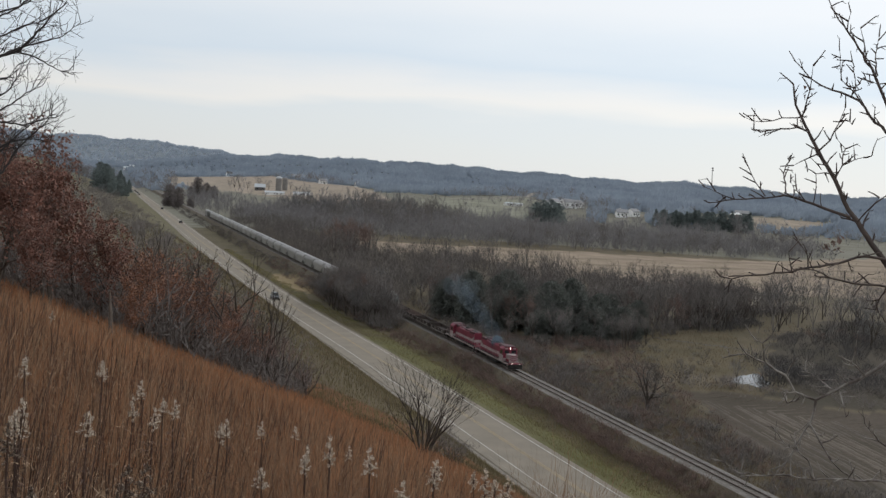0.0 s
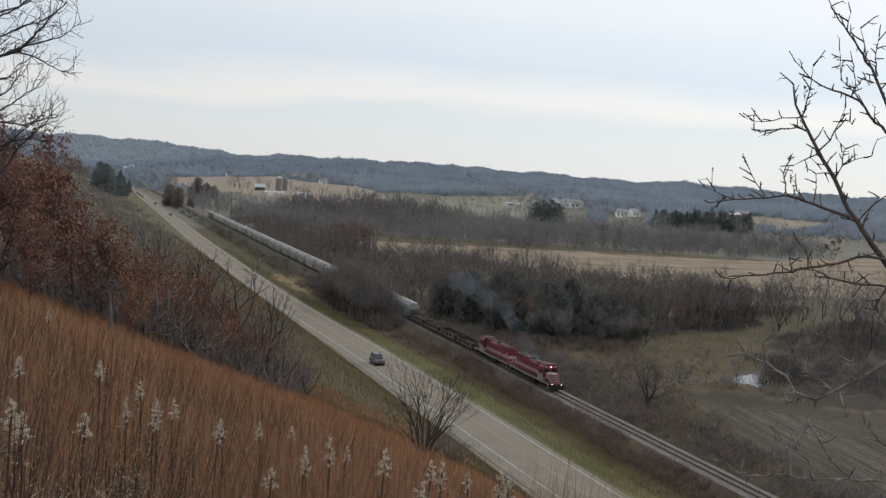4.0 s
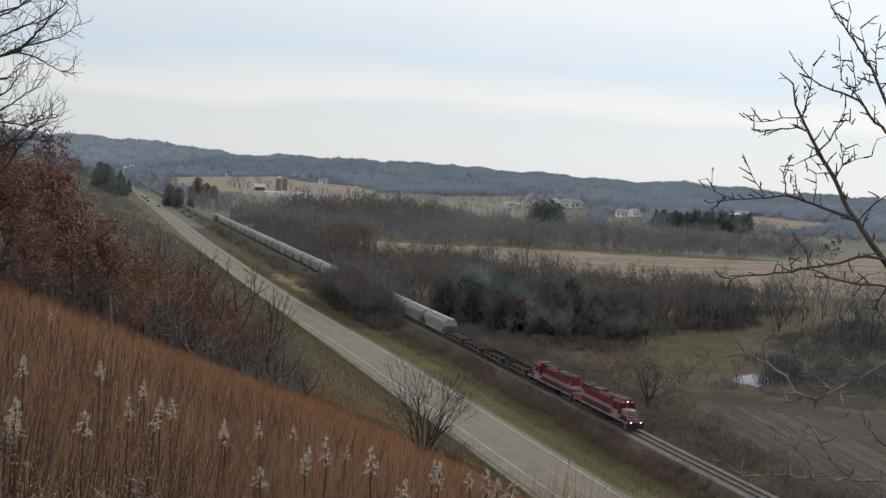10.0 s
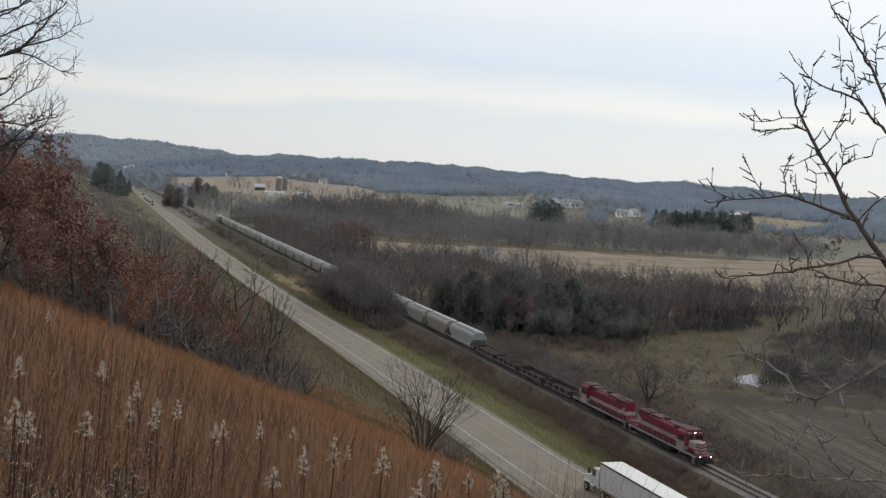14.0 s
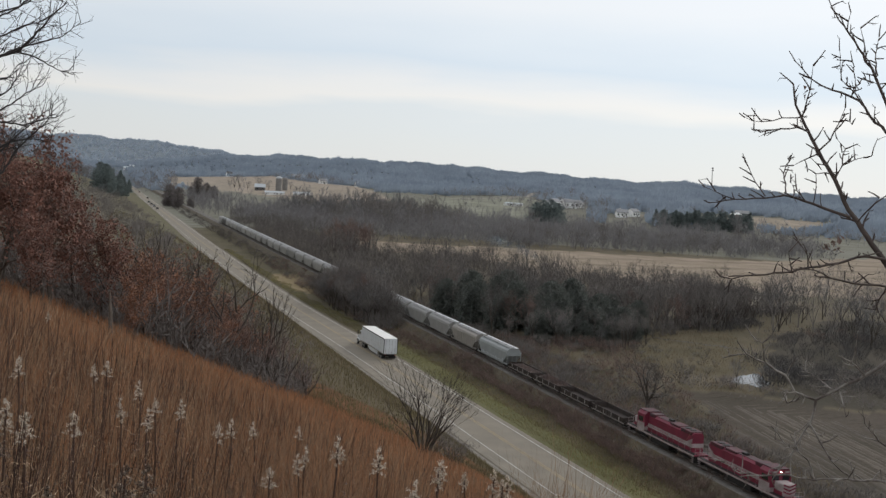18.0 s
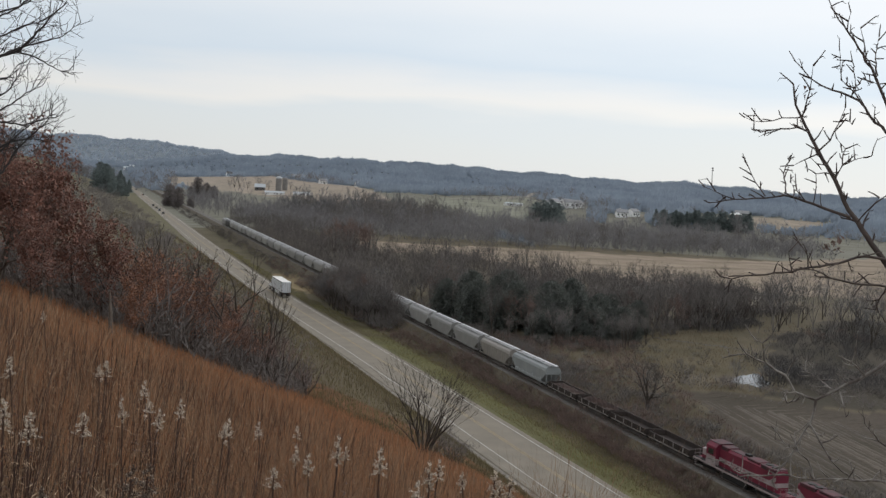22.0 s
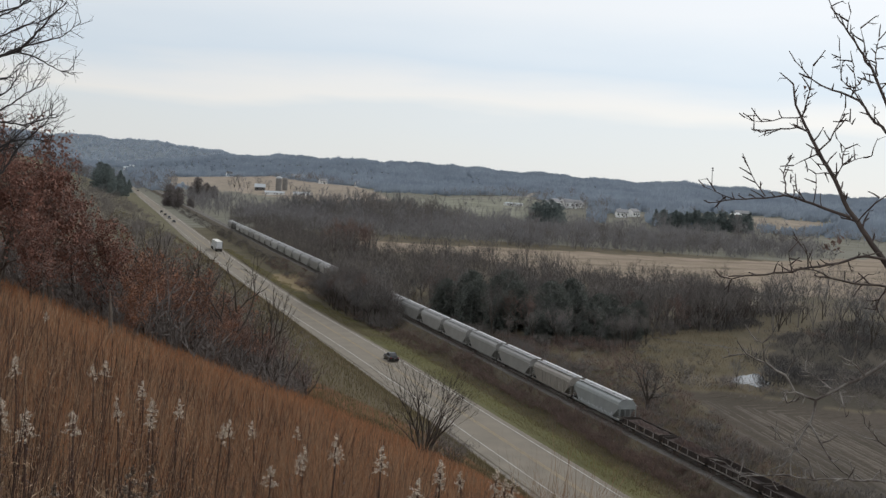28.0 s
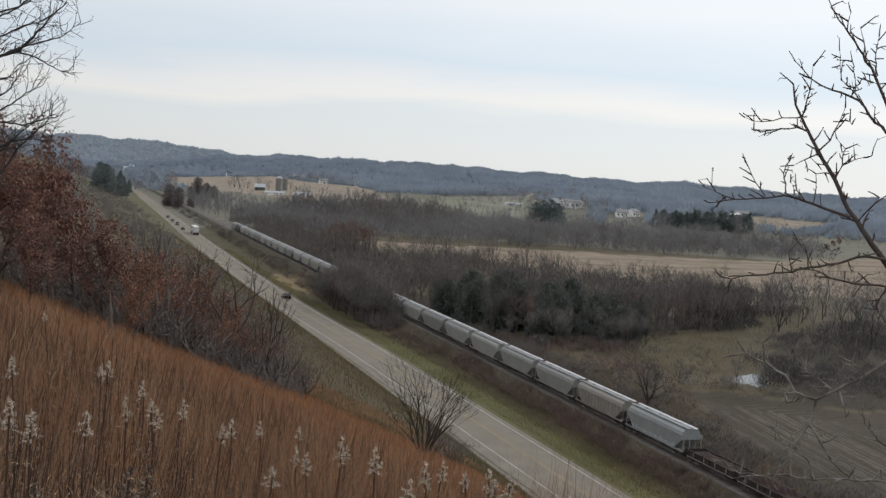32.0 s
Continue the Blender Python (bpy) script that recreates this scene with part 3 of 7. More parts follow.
    for s in (-1, 1):
        part("side_window", boxes((s * 1.505 - 0.01, s * 1.505 + 0.01, -5.6, -4.4, 2.75, 3.5)), M_WINDOW, cab)
        part("windscreen", boxes((s * 0.75 - 0.5, s * 0.75 + 0.5, -6.02, -5.99, 2.95, 3.6)), M_WINDOW, cab)
        part("number_board", boxes((s * 0.85 - 0.3, s * 0.85 + 0.3, -6.05, -5.98, 3.85, 4.08)), M_SILVER, cab)
        part("side_panel_white", boxes((s * 1.512 - 0.008, s * 1.512 + 0.008, -5.9, -4.0, 2.06, 2.6)), M_SILVER, cab)
    nose = part("nose", boxes((-0.92, 0.92, -7.7, -6.0, 1.42, 2.95), bevel=0.12), M_SILVER, car)
    for k in range(3):
        for s in (-1, 1):
            z = 1.65 + k * 0.42
            bm = bmesh.new()
            a = [(0, -7.705, z), (s * 0.88, -7.705, z + 0.32), (s * 0.88, -7.705, z + 0.52), (0, -7.705, z + 0.2)]
            loft(bm, [a, [(p[0], -7.722, p[2]) for p in a]])
            part("chevron", bm, M_RED, nose)
    for s in (-1, 1):
        part("nose_stripe", boxes((s * 0.925 - 0.008, s * 0.925 + 0.008, -7.6, -6.05, 1.5, 2.0)), M_RED, nose)
    for y in (-8.72, 8.72):
        part("pilot", boxes((-1.45, 1.45, y - 0.05, y + 0.05, 0.3, 1.25)), M_BLACK, car)
        bm = bmesh.new()
        for x in (-1.3, -0.5, 0.5, 1.3):
            tube(bm, (x, y, 1.2), (x, y, 2.35), 0.025, 0.025, 6)
        for z in (1.8, 2.33):
            tube(bm, (-1.3, y, z), (1.3, y, z), 0.02, 0.02, 6)
        part("end_railing", bm, M_SILVER, car)
        part("coupler", boxes((-0.14, 0.14, min(y, y * 1.05), max(y, y * 1.05), 0.72, 1.0)), M_BLACK, car)
        for s in (-1, 1):
            bm = bmesh.new()
            for k in range(4):
                box(bm, s * 1.45 - 0.2, s * 1.45 + 0.05, y * 0.955 - 0.25, y * 0.955 + 0.25, 0.35 + k * 0.27, 0.39 + k * 0.27)
            part("steps", bm, M_SILVER, car)
    part("fuel_tank", boxes((-1.35, 1.35, -2.4, 2.4, 0.3, 1.2), bevel=0.12), M_BLACK, car)
    for y in (-5.6, 5.6):
        bogie(car, y, 0.5, 1.35)
    return car


def lamps(car):
    for x in (-0.85, 0.85):
        bm = bmesh.new()
        tube(bm, (x, -8.8, 1.32), (x, -8.86, 1.32), 0.05, 0.05, 12)
        part("ditch_light", bm, M_LAMP, car, "lit ditch light")
    bm = bmesh.new()
    tube(bm, (0, -6.02, 3.95), (0, -6.1, 3.95), 0.06, 0.06, 12)
    part("headlight", bm, M_LAMP, car, "lit headlight")


def build_train():
    lead = locomotive("red and dirty-white diesel locomotive with lit headlights leading the train")
    trail = copy_thing(lead, Matrix.Identity(4))
    tagged(trail, "red and dirty-white diesel locomotive running backwards behind the leader")
    lamps(lead)
    # the second engine runs long hood first: turn its parts end for end
    for o in trail.children:
        o.matrix_basis = Matrix.Rotation(math.pi, 4, "Z") @ o.matrix_basis
    TRAIN.append((lead, 186.8))
    TRAIN.append((trail, 205.2))
    for k, (load, text) in enumerate(((0, "low brown gondola with stakes, empty, behind the engines"), (0, "low brown gondola with a pale dusty sill"), (0.9, "low brown gondola with rusty machinery scrap"), (0.5, "low brown gondola heaped with rusty scrap"))):
        TRAIN.append((gondola(text, load), 214.6 + 11.15 * k + 5.5))
    kinds = [hopper("blue-grey covered hopper with graffiti along its lower side", M_HOP[0], scrawl=True), hopper("beige covered hopper with upright side posts", M_HOP[1], ribs=True), hopper("light grey covered hopper with smooth rounded sides", M_HOP[2]), hopper("grey covered hopper with smooth rounded sides", M_HOP[3]), hopper("nearly black covered hopper in a row of grey ones", M_HOP[4])]
    order = [0, 1, 2, 3, 2, 2, 3, 2, 2, 3, 2, 2, 2, 3, 2, 2, 2, 3, 2, 2, 2, 2, 3, 2, 2, 2, 4, 2]
    used = set()
    for i, k in enumerate(order):
        car = kinds[k] if k not in used else copy_thing(kinds[k], Matrix.Identity(4))
        used.add(k)
        TRAIN.append((car, 259.2 + 16.35 * i + 8.17))
    # one gauge for track and stock
    slim = {o.data for car, _ in TRAIN for o in car.children_recursive}
    for me in slim:
        me.transform(Matrix.Diagonal((GAUGE, 1.0, GAUGE, 1.0)))


build_train()

# ---- road traffic ----
M_CARDARK = shade("dark_grey_car_paint", (0.095, 0.1, 0.112), (0.085, 0.09, 0.1), 1.0, 0.3, 0.3, stain=0.05)
M_CARBLACK = shade("black_car_paint", (0.018, 0.018, 0.02), (0.022, 0.022, 0.024), 1.0, 0.25, 0.2, stain=0.05)
M_TYRE = shade("tyre_rubber", (0.02, 0.02, 0.02), (0.03, 0.03, 0.03), 6.0, 0.9)
M_RIM = shade("alloy_rim", (0.5, 0.5, 0.5), (0.4, 0.4, 0.4), 4.0, 0.35, 0.8)
M_TRAILER = shade("white_trailer_panel", (0.66, 0.68, 0.70), (0.6, 0.62, 0.645), 0.6, 0.45, stain=0.06)
M_TRAILROOF = shade("white_trailer_roof", (0.78, 0.77, 0.73), (0.72, 0.71, 0.67), 0.6, 0.5, stain=0.06)
M_TAIL = shade("red_tail_lamp", (0.35, 0.02, 0.02), (0.3, 0.02, 0.02), 4.0, 0.3)
M_CHROME = shade("chrome", (0.6, 0.6, 0.6), (0.5, 0.5, 0.5), 3.0, 0.2, 1.0)


def wheel(parent, x, y, r, w, name="wheel"):
    bm = bmesh.new()
    s = 1 if x > 0 else -1
    tube(bm, (x - s * w, y, r), (x, y, r), r, r, 18)
    t = part(name, bm, M_TYRE, parent)
    bm = bmesh.new()
    tube(bm, (x - s * 0.02, y, r), (x + s * 0.012, y, r), r * 0.62, r * 0.55, 14)
    part("rim", bm, M_RIM, t)


def motor_car(name, label, paint, tall=False):
    """A passenger car, nose towards +y."""
    car = thing(name, label, "car")
    L, h, roof = (2.3, 0.92, 1.74) if tall else (2.38, 0.9, 1.42)

    def ring(y, half, z0, z1):
        return [(-half, y, z0), (-half, y, z1 - 0.12), (-half * 0.88, y, z1), (half * 0.88, y, z1), (half, y, z1 - 0.12), (half, y, z0)]

    if tall:
        low = [(-2.3, 0.8, 0.45, 0.95), (-2.1, h, 0.3, 1.05), (-1.0, h, 0.26, 1.06), (1.0, h, 0.26, 1.05), (1.9, h, 0.3, 1.0), (2.3, 0.75, 0.4, 0.82)]
        top = [(-2.16, 0.72, 1.04, 1.2), (-1.95, 0.74, 1.0, roof), (0.2, 0.74, 1.0, roof + 0.02), (1.15, 0.76, 1.0, 1.12)]
    else:
        low = [(-2.38, 0.75, 0.42, 0.86), (-2.1, h, 0.26, 0.96), (-1.0, h, 0.22, 0.95), (1.0, h, 0.22, 0.93), (1.9, h, 0.26, 0.84), (2.38, 0.68, 0.36, 0.66)]
        top = [(-1.75, 0.72, 0.9, 1.0), (-0.95, 0.66, 0.9, roof), (0.3, 0.68, 0.9, roof), (1.2, 0.74, 0.9, 0.98)]
    part("body", loft(bmesh.new(), [ring(*q) for q in low]), paint, car, smooth=False)
    glass = part("cabin_glass", loft(bmesh.new(), [ring(*q) for q in top]), M_WINDOW, car)
    y0, y1 = top[1][0], top[2][0]
    part("roof", boxes((-0.62, 0.62, y0 + 0.02, y1, roof - 0.03, roof + 0.035), bevel=0.03), paint, glass)
    for s in (-1, 1):
        for y in (y0, (y0 + y1) / 2, y1 - 0.05):
            part("pillar", boxes((s * 0.72 - 0.035, s * 0.72 + 0.035, y, y + 0.09, 0.92, roof)), paint, glass)
        part("headlamp", boxes((s * 0.62 - 0.16, s * 0.62 + 0.16, L - 0.16, L + 0.005, 0.6, 0.76), bevel=0.02), M_CHROME, car)
        part("tail_lamp", boxes((s * 0.66 - 0.14, s * 0.66 + 0.14, -L - 0.005, -L + 0.1, 0.68, 0.86), bevel=0.02), M_TAIL, car)
        part("mirror", boxes((s * 0.98 - 0.09, s * 0.98 + 0.09, 0.75, 0.88, 0.95, 1.1), bevel=0.02), paint, car)
        for y in (-1.4, 1.42):
            wheel(car, s * (h + 0.02), y, 0.36 if tall else 0.33, 0.22)
    part("bumper", boxes((-0.8, 0.8, L - 0.12, L + 0.06, 0.32, 0.52), bevel=0.04), M_BLACK, car)
    part("bumper", boxes((-0.8, 0.8, -L - 0.06, -L + 0.12, 0.32, 0.52), bevel=0.04), M_BLACK, car)
    if tall:
        for s in (-1, 1):
            part("roof_rack_rail", boxes((s * 0.6 - 0.025, s * 0.6 + 0.025, -1.7, 0.1, roof + 0.03, roof + 0.09)), M_BLACK, car)
    part("number_plate", boxes((-0.2, 0.2, -L - 0.075, -L - 0.058, 0.6, 0.72)), M_SILVER, car)
    return car


def semi_truck():
    """Origin at the trailer's rear, nose towards +y."""
    car = thing("semi_truck", "white box trailer pulled by a white day-cab tractor", "truck")
    body = part("trailer_box", boxes((-1.29, 1.29, 0.0, 16.15, 1.2, 4.02), bevel=0.03), M_TRAILER, car)
    part("trailer_roof", boxes((-1.27, 1.27, 0.03, 16.12, 4.022, 4.08)), M_TRAILROOF, body)
    for s in (-1, 1):
        part("roof_rail", boxes((s * 1.3 - 0.03, s * 1.3 + 0.03, 0.0, 16.15, 3.9, 4.03)), M_BLACK, body)
        part("bottom_rail", boxes((s * 1.3 - 0.03, s * 1.3 + 0.03, 0.0, 16.15, 1.15, 1.32)), M_CHROME, body)
        for k in range(12):
            part("panel_joint", boxes((s * 1.292 - 0.006, s * 1.292 + 0.006, 1.3 + k * 1.24 - 0.012, 1.3 + k * 1.24 + 0.012, 1.32, 3.9)), M_ROOFPALE, body)
        bm = bmesh.new()
        loft(bm, [[(x, 4.2, 0.42), (x, 10.0, 0.42), (x, 11.4, 1.18), (x, 4.2, 1.18)] for x in (s * 1.25 - 0.02, s * 1.25 + 0.02)])
        part("side_skirt", bm, M_TRAILER, car)
        part("rear_door", boxes((s * 0.63 - 0.6, s * 0.63 + 0.6, -0.03, 0.0, 1.25, 3.9)), M_TRAILER, body)
        for x in (0.3, 0.95):
            part("lock_rod", boxes((s * x - 0.02, s * x + 0.02, -0.06, -0.03, 1.25, 3.9)), M_ROOFPALE, body)
        part("rear_post", boxes((s * 1.26 - 0.05, s * 1.26 + 0.05, -0.04, 0.06, 1.2, 4.0)), M_BLACK, body)
        part("tail_lamp", boxes((s * 0.95 - 0.14, s * 0.95 + 0.14, -0.05, 0.0, 1.03, 1.12)), M_TAIL, car)
        part("mud_flap", boxes((s * 0.95 - 0.3, s * 0.95 + 0.3, 0.9, 0.93, 0.25, 1.0)), M_BLACK, car)
        for y in (1.8, 3.05, 14.2, 15.5):
            wheel(car, s * 1.27, y, 0.52, 0.6)
        wheel(car, s * 1.2, 19.6, 0.52, 0.3)
        part("exhaust", boxes((s * 1.0 - 0.07, s * 1.0 + 0.07, 16.7, 16.84, 1.2, 3.9)), M_CHROME, car)
        part("mirror", boxes((s * 1.4 - 0.1, s * 1.4 + 0.1, 18.6, 18.7, 2.2, 2.9)), M_BLACK, car)
        part("mudguard", boxes((s * 1.0 - 0.25, s * 1.0 + 0.25, 18.95, 20.3, 1.0, 1.25), bevel=0.1), M_TRAILER, car)
    part("underride_bar", boxes((-1.2, 1.2, 0.0, 0.1, 0.5, 0.62)), M_BLACK, car)
    part("chassis", boxes((-0.45, 0.45, 12.6, 20.2, 0.75, 1.05)), M_BLACK, car)
    part("trailer_frame", boxes((-0.6, 0.6, 0.5, 4.4, 0.7, 1.19)), M_BLACK, car)
    bm = bmesh.new()
    loft(bm, [[(x, 17.0, 1.0), (x, 17.0, 3.0), (x, 18.2, 2.95), (x, 18.9, 2.0), (x, 20.3, 1.75), (x, 20.4, 0.9)] for x in (-1.05, 1.05)])
    cabin = part("tractor_cab", bm, M_TRAILER, car)
    for s in (-1, 1):
        part("cab_window", boxes((s * 1.06 - 0.012, s * 1.06 + 0.012, 17.7, 18.5, 2.05, 2.7)), M_WINDOW, cabin)
    part("back_window", boxes((-0.6, 0.6, 16.985, 17.0, 2.2, 2.7)), M_WINDOW, cabin)
    for y in (14.0, 16.6):
        part("fuel_tank", boxes((-1.2, -0.7, y + 1.2, y + 2.2, 0.6, 1.1), bevel=0.1), M_CHROME, car)
    return car


def build_traffic():
    suv = motor_car("sport_utility", "dark grey sport utility car with roof rails driving on the highway", M_CARDARK, True)
    TRAFFIC.append((suv, 138.2 + 26.2 * 6, -26.2, 53.6, True))
    TRAFFIC.append((semi_truck(), 104 - 26 * 14.5, 26.0, 57.2, False))
    sedan = motor_car("sedan", "black sedan driving along the highway", M_CARBLACK)
    TRAFFIC.append((sedan, 194.6 - 26 * 28, 26.0, 57.3, False))
    for k, y in enumerate((672, 716, 756, 800)):
        far = copy_thing(suv if k == 1 else sedan, Matrix.Identity(4))
        tagged(far, "dark car in a line of oncoming traffic", group="line of oncoming cars")
        TRAFFIC.append((far, y + 18.0 * 28, -18.0, 53.6, True))
    for y in (668, 855):
        far = copy_thing(sedan, Matrix.Identity(4))
        tagged(far, "dark car far along the highway", group="cars driving away")
        TRAFFIC.append((far, y, 23.0, 57.2, False))


build_traffic()

# ---- plants: skeletons of segments, crowns of fine blades ----
def grow(rng, height, trunk_r, mains, spread, levels=3, stems=1, fork=0.35, lean=0.1):
    """Segments (p0, p1, r0, r1, level) of a bare woody plant."""
    segs = []

    def limb(p, d, length, r, level):
        n = 4 if level == 0 else 3
        pts = [np.array(p, dtype=float)]
        for k in range(n):
            d = d + rng.normal(0, 0.1 + 0.08 * level, 3)
            d[2] += 0.06 if level else 0.1
            d /= np.linalg.norm(d)
            q = pts[-1] + d * length / n
            ra, rb = r * (1 - 0.75 * k / n), r * (1 - 0.75 * (k + 1) / n)
            segs.append((pts[-1], q, ra, rb, level))
            pts.append(q)
            if level < levels and (level > 0 or k >= n * fork):
                for _ in range(mains if level == 0 else rng.randint(1, 3)):
                    a = rng.uniform(0, 2 * math.pi)
                    side = np.array([math.cos(a), math.sin(a), rng.uniform(0.3, 1.1)])
                    nd = d * 0.55 + side * spread
                    nd /= np.linalg.norm(nd)
                    limb(q - d * length / n * rng.uniform(0, 0.8), nd, length * rng.uniform(0.42, 0.7), max(rb, r * 0.3) * 0.62, level + 1)

    for s in range(stems):
        a = rng.uniform(0, 2 * math.pi)
        out = lean * 0.5 if stems == 1 else rng.uniform(0.25, 0.6)
        d = np.array([math.cos(a) * out, math.sin(a) * out, 1.0])
        limb((math.cos(a) * 0.12 * (stems > 1), math.sin(a) * 0.12 * (stems > 1), -0.3), d / np.linalg.norm(d), height * rng.uniform(0.75, 1.0), trunk_r, 0)
    return segs


def seg_tris(segs, sides=5):
    p0, p1 = np.array([s[0] for s in segs]), np.array([s[1] for s in segs])
    r0, r1 = np.array([s[2] for s in segs])[:, None], np.array([s[3] for s in segs])[:, None]
    d = p1 - p0
    d /= np.linalg.norm(d, axis=1, keepdims=True) + 1e-9
    u = np.cross(d, np.where(np.abs(d[:, 2:]) > 0.9, [[1.0, 0, 0]], [[0, 0, 1.0]]))
    u /= np.linalg.norm(u, axis=1, keepdims=True)
    w = np.cross(d, u)
    out = []
    for k in range(sides):
        a, b = 2 * math.pi * k / sides, 2 * math.pi * (k + 1) / sides
        A, B = u * math.cos(a) + w * math.sin(a), u * math.cos(b) + w * math.sin(b)
        out += [np.stack([p0 + A * r0, p0 + B * r0, p1 + B * r1], 1), np.stack([p0 + A * r0, p1 + B * r1, p1 + A * r1], 1)]
    return np.concatenate(out)


def pipe(points, radii, sides=6):
    """One connected tube along points."""
    bm = bmesh.new()
    pts = [Vector(p) for p in points]
    rings = []
    for k, p in enumerate(pts):
        d = (pts[min(k + 1, len(pts) - 1)] - pts[max(k - 1, 0)]).normalized()
        u = d.cross(Vector((0.3, 0.9, 0.1))).normalized()
        w = d.cross(u)
        rings.append([bm.verts.new(p + (u * math.cos(j * 2 * math.pi / sides) + w * math.sin(j * 2 * math.pi / sides)) * radii[k]) for j in range(sides)])
    for a, b in zip(rings, rings[1:]):
        for j in range(sides):
            bm.faces.new((a[j], a[(j + 1) % sides], b[(j + 1) % sides], b[j]))
    bm.faces.new(rings[-1])
    return bm


def blades(rng, segs, count, length, width, level=1, up=0.35, wild=0.8):
    """Thin tapering twigs that leave the finer limbs."""
    fine = [s for s in segs if s[4] >= level]
    idx = rng.randint(0, len(fine), count)
    p0, p1 = np.array([s[0] for s in fine])[idx], np.array([s[1] for s in fine])[idx]
    t = rng.rand(count, 1)
    p = p0 + (p1 - p0) * t
    d = (p1 - p0) / (np.linalg.norm(p1 - p0, axis=1, keepdims=True) + 1e-9) * 0.6 + rng.normal(0, wild, (count, 3)) + [0, 0, up]
    d /= np.linalg.norm(d, axis=1, keepdims=True)
    ln = length * rng.uniform(0.4, 1.2, (count, 1))
    side = np.cross(d, rng.normal(0, 1, (count, 3)))
    side /= np.linalg.norm(side, axis=1, keepdims=True)
    w = width * rng.uniform(0.6, 1.2, (count, 1))
    mid = p + d * ln * 0.55 + rng.normal(0, 0.05, (count, 3)) * ln
    tip = p + d * ln + rng.normal(0, 0.12, (count, 3)) * ln
    return np.concatenate([np.stack([p - side * w, p + side * w, mid], 1), np.stack([mid - side * w * 0.8, mid + side * w * 0.8, tip], 1)])


def leaves(rng, segs, count, size, level=1, scatter=0.13):
    """Dead leaves held in clusters on the finer limbs, fewer low down."""
    fine = [s for s in segs if s[4] >= level]
    idx = rng.randint(0, len(fine), count // 9)
    p0, p1 = np.array([s[0] for s in fine])[idx], np.array([s[1] for s in fine])[idx]
    c = p0 + (p1 - p0) * rng.rand(len(idx), 1)
    top = max(float(s[1][2]) for s in fine)
    c = c[rng.rand(len(c)) < np.clip(0.12 + 1.5 * c[:, 2] / top, 0, 1)]
    p = np.repeat(c, 9, 0)
    count = len(p)
    p = p + rng.normal(0, scatter, (count, 3)) * [1, 1, 1.3]
    d = rng.normal(0, 1, (count, 3)) + [0, 0, -0.5]
    d /= np.linalg.norm(d, axis=1, keepdims=True)
    s = np.cross(d, rng.normal(0, 1, (count, 3)))
    s /= np.linalg.norm(s, axis=1, keepdims=True)
    z = size * rng.uniform(0.6, 1.3, (count, 1))
    a, b, c, e = p, p + d * z * 0.5 + s * z * 0.32, p + d * z, p + d * z * 0.5 - s * z * 0.32
    # both halves of a leaf lie next to each other so that they read as one island
    return np.stack([a, b, c, a, c, e], 1).reshape(-1, 3, 3)


def fork_segs(rng, height, radius, r0, levels, stems=1, low=0.22, kids=(2, 3), angle=0.5, ratio=0.8, up=0.1, kink=True, thin=0.62):
    """Segments of a plant that forks again and again, scaled to its height and reach."""
    segs = []

    def go(p, d, ln, r, lev):
        if kink:
            q = p + d * ln * 0.5
            d2 = d + rng.normal(0, 0.13, 3)
            d2 /= np.linalg.norm(d2)
            e = q + d2 * ln * 0.5
            segs.append((p, q, r, r * 0.85, lev))
            segs.append((q, e, r * 0.85, r * 0.7, lev))
        else:
            d2, e = d, p + d * ln
            segs.append((p, e, r, r * 0.7, lev))
        if lev >= levels:
            return
        u = np.cross(d2, rng.normal(0, 1, 3))
        u /= np.linalg.norm(u)
        w = np.cross(d2, u)
        n, a0 = rng.randint(kids[0], kids[1] + 1) + (1 if lev == 0 and stems == 1 else 0), rng.uniform(0, 6.28)
        for k in range(n):
            a = a0 + 6.28 * k / n + rng.normal(0, 0.3)
            th = angle * rng.uniform(0.6, 1.3) * (0.45 if k == 0 else 1.0)
            nd = d2 * math.cos(th) + (u * math.cos(a) + w * math.sin(a)) * math.sin(th)
            nd[2] += up
            nd /= np.linalg.norm(nd)
            step = 1.0 if lev == 0 and stems == 1 else ln * ratio
            back = 0.0 if k == 0 else rng.uniform(0, 0.35)
            go(e - d2 * ln * back, nd, step * rng.uniform(0.75, 1.15), r * thin * (1.0 if k == 0 else 0.8), lev + 1)

    for k in range(stems):
        a = 6.28 * k / stems + rng.normal(0, 0.3)
        out = rng.uniform(0.0, 0.08) if stems == 1 else rng.uniform(0.15, 0.7)
        d = np.array([math.cos(a) * out, math.sin(a) * out, 1.0])
        go(np.array([math.cos(a), math.sin(a), 0.0]) * 0.05 * (stems > 1), d / np.linalg.norm(d), (low * 4.6 if stems == 1 else 1.0) * rng.uniform(0.8, 1.1), r0, 0)
    ends = np.array([g[1] for g in segs])
    sc = np.array([0, 0, height / ends[:, 2].max()])
    sc[:2] = radius / np.percentile(np.hypot(ends[:, 0], ends[:, 1]), 96)
    return [(g[0] * sc - [0, 0, 0.2], g[1] * sc - [0, 0, 0.2], g[2], g[3], g[4]) for g in segs]


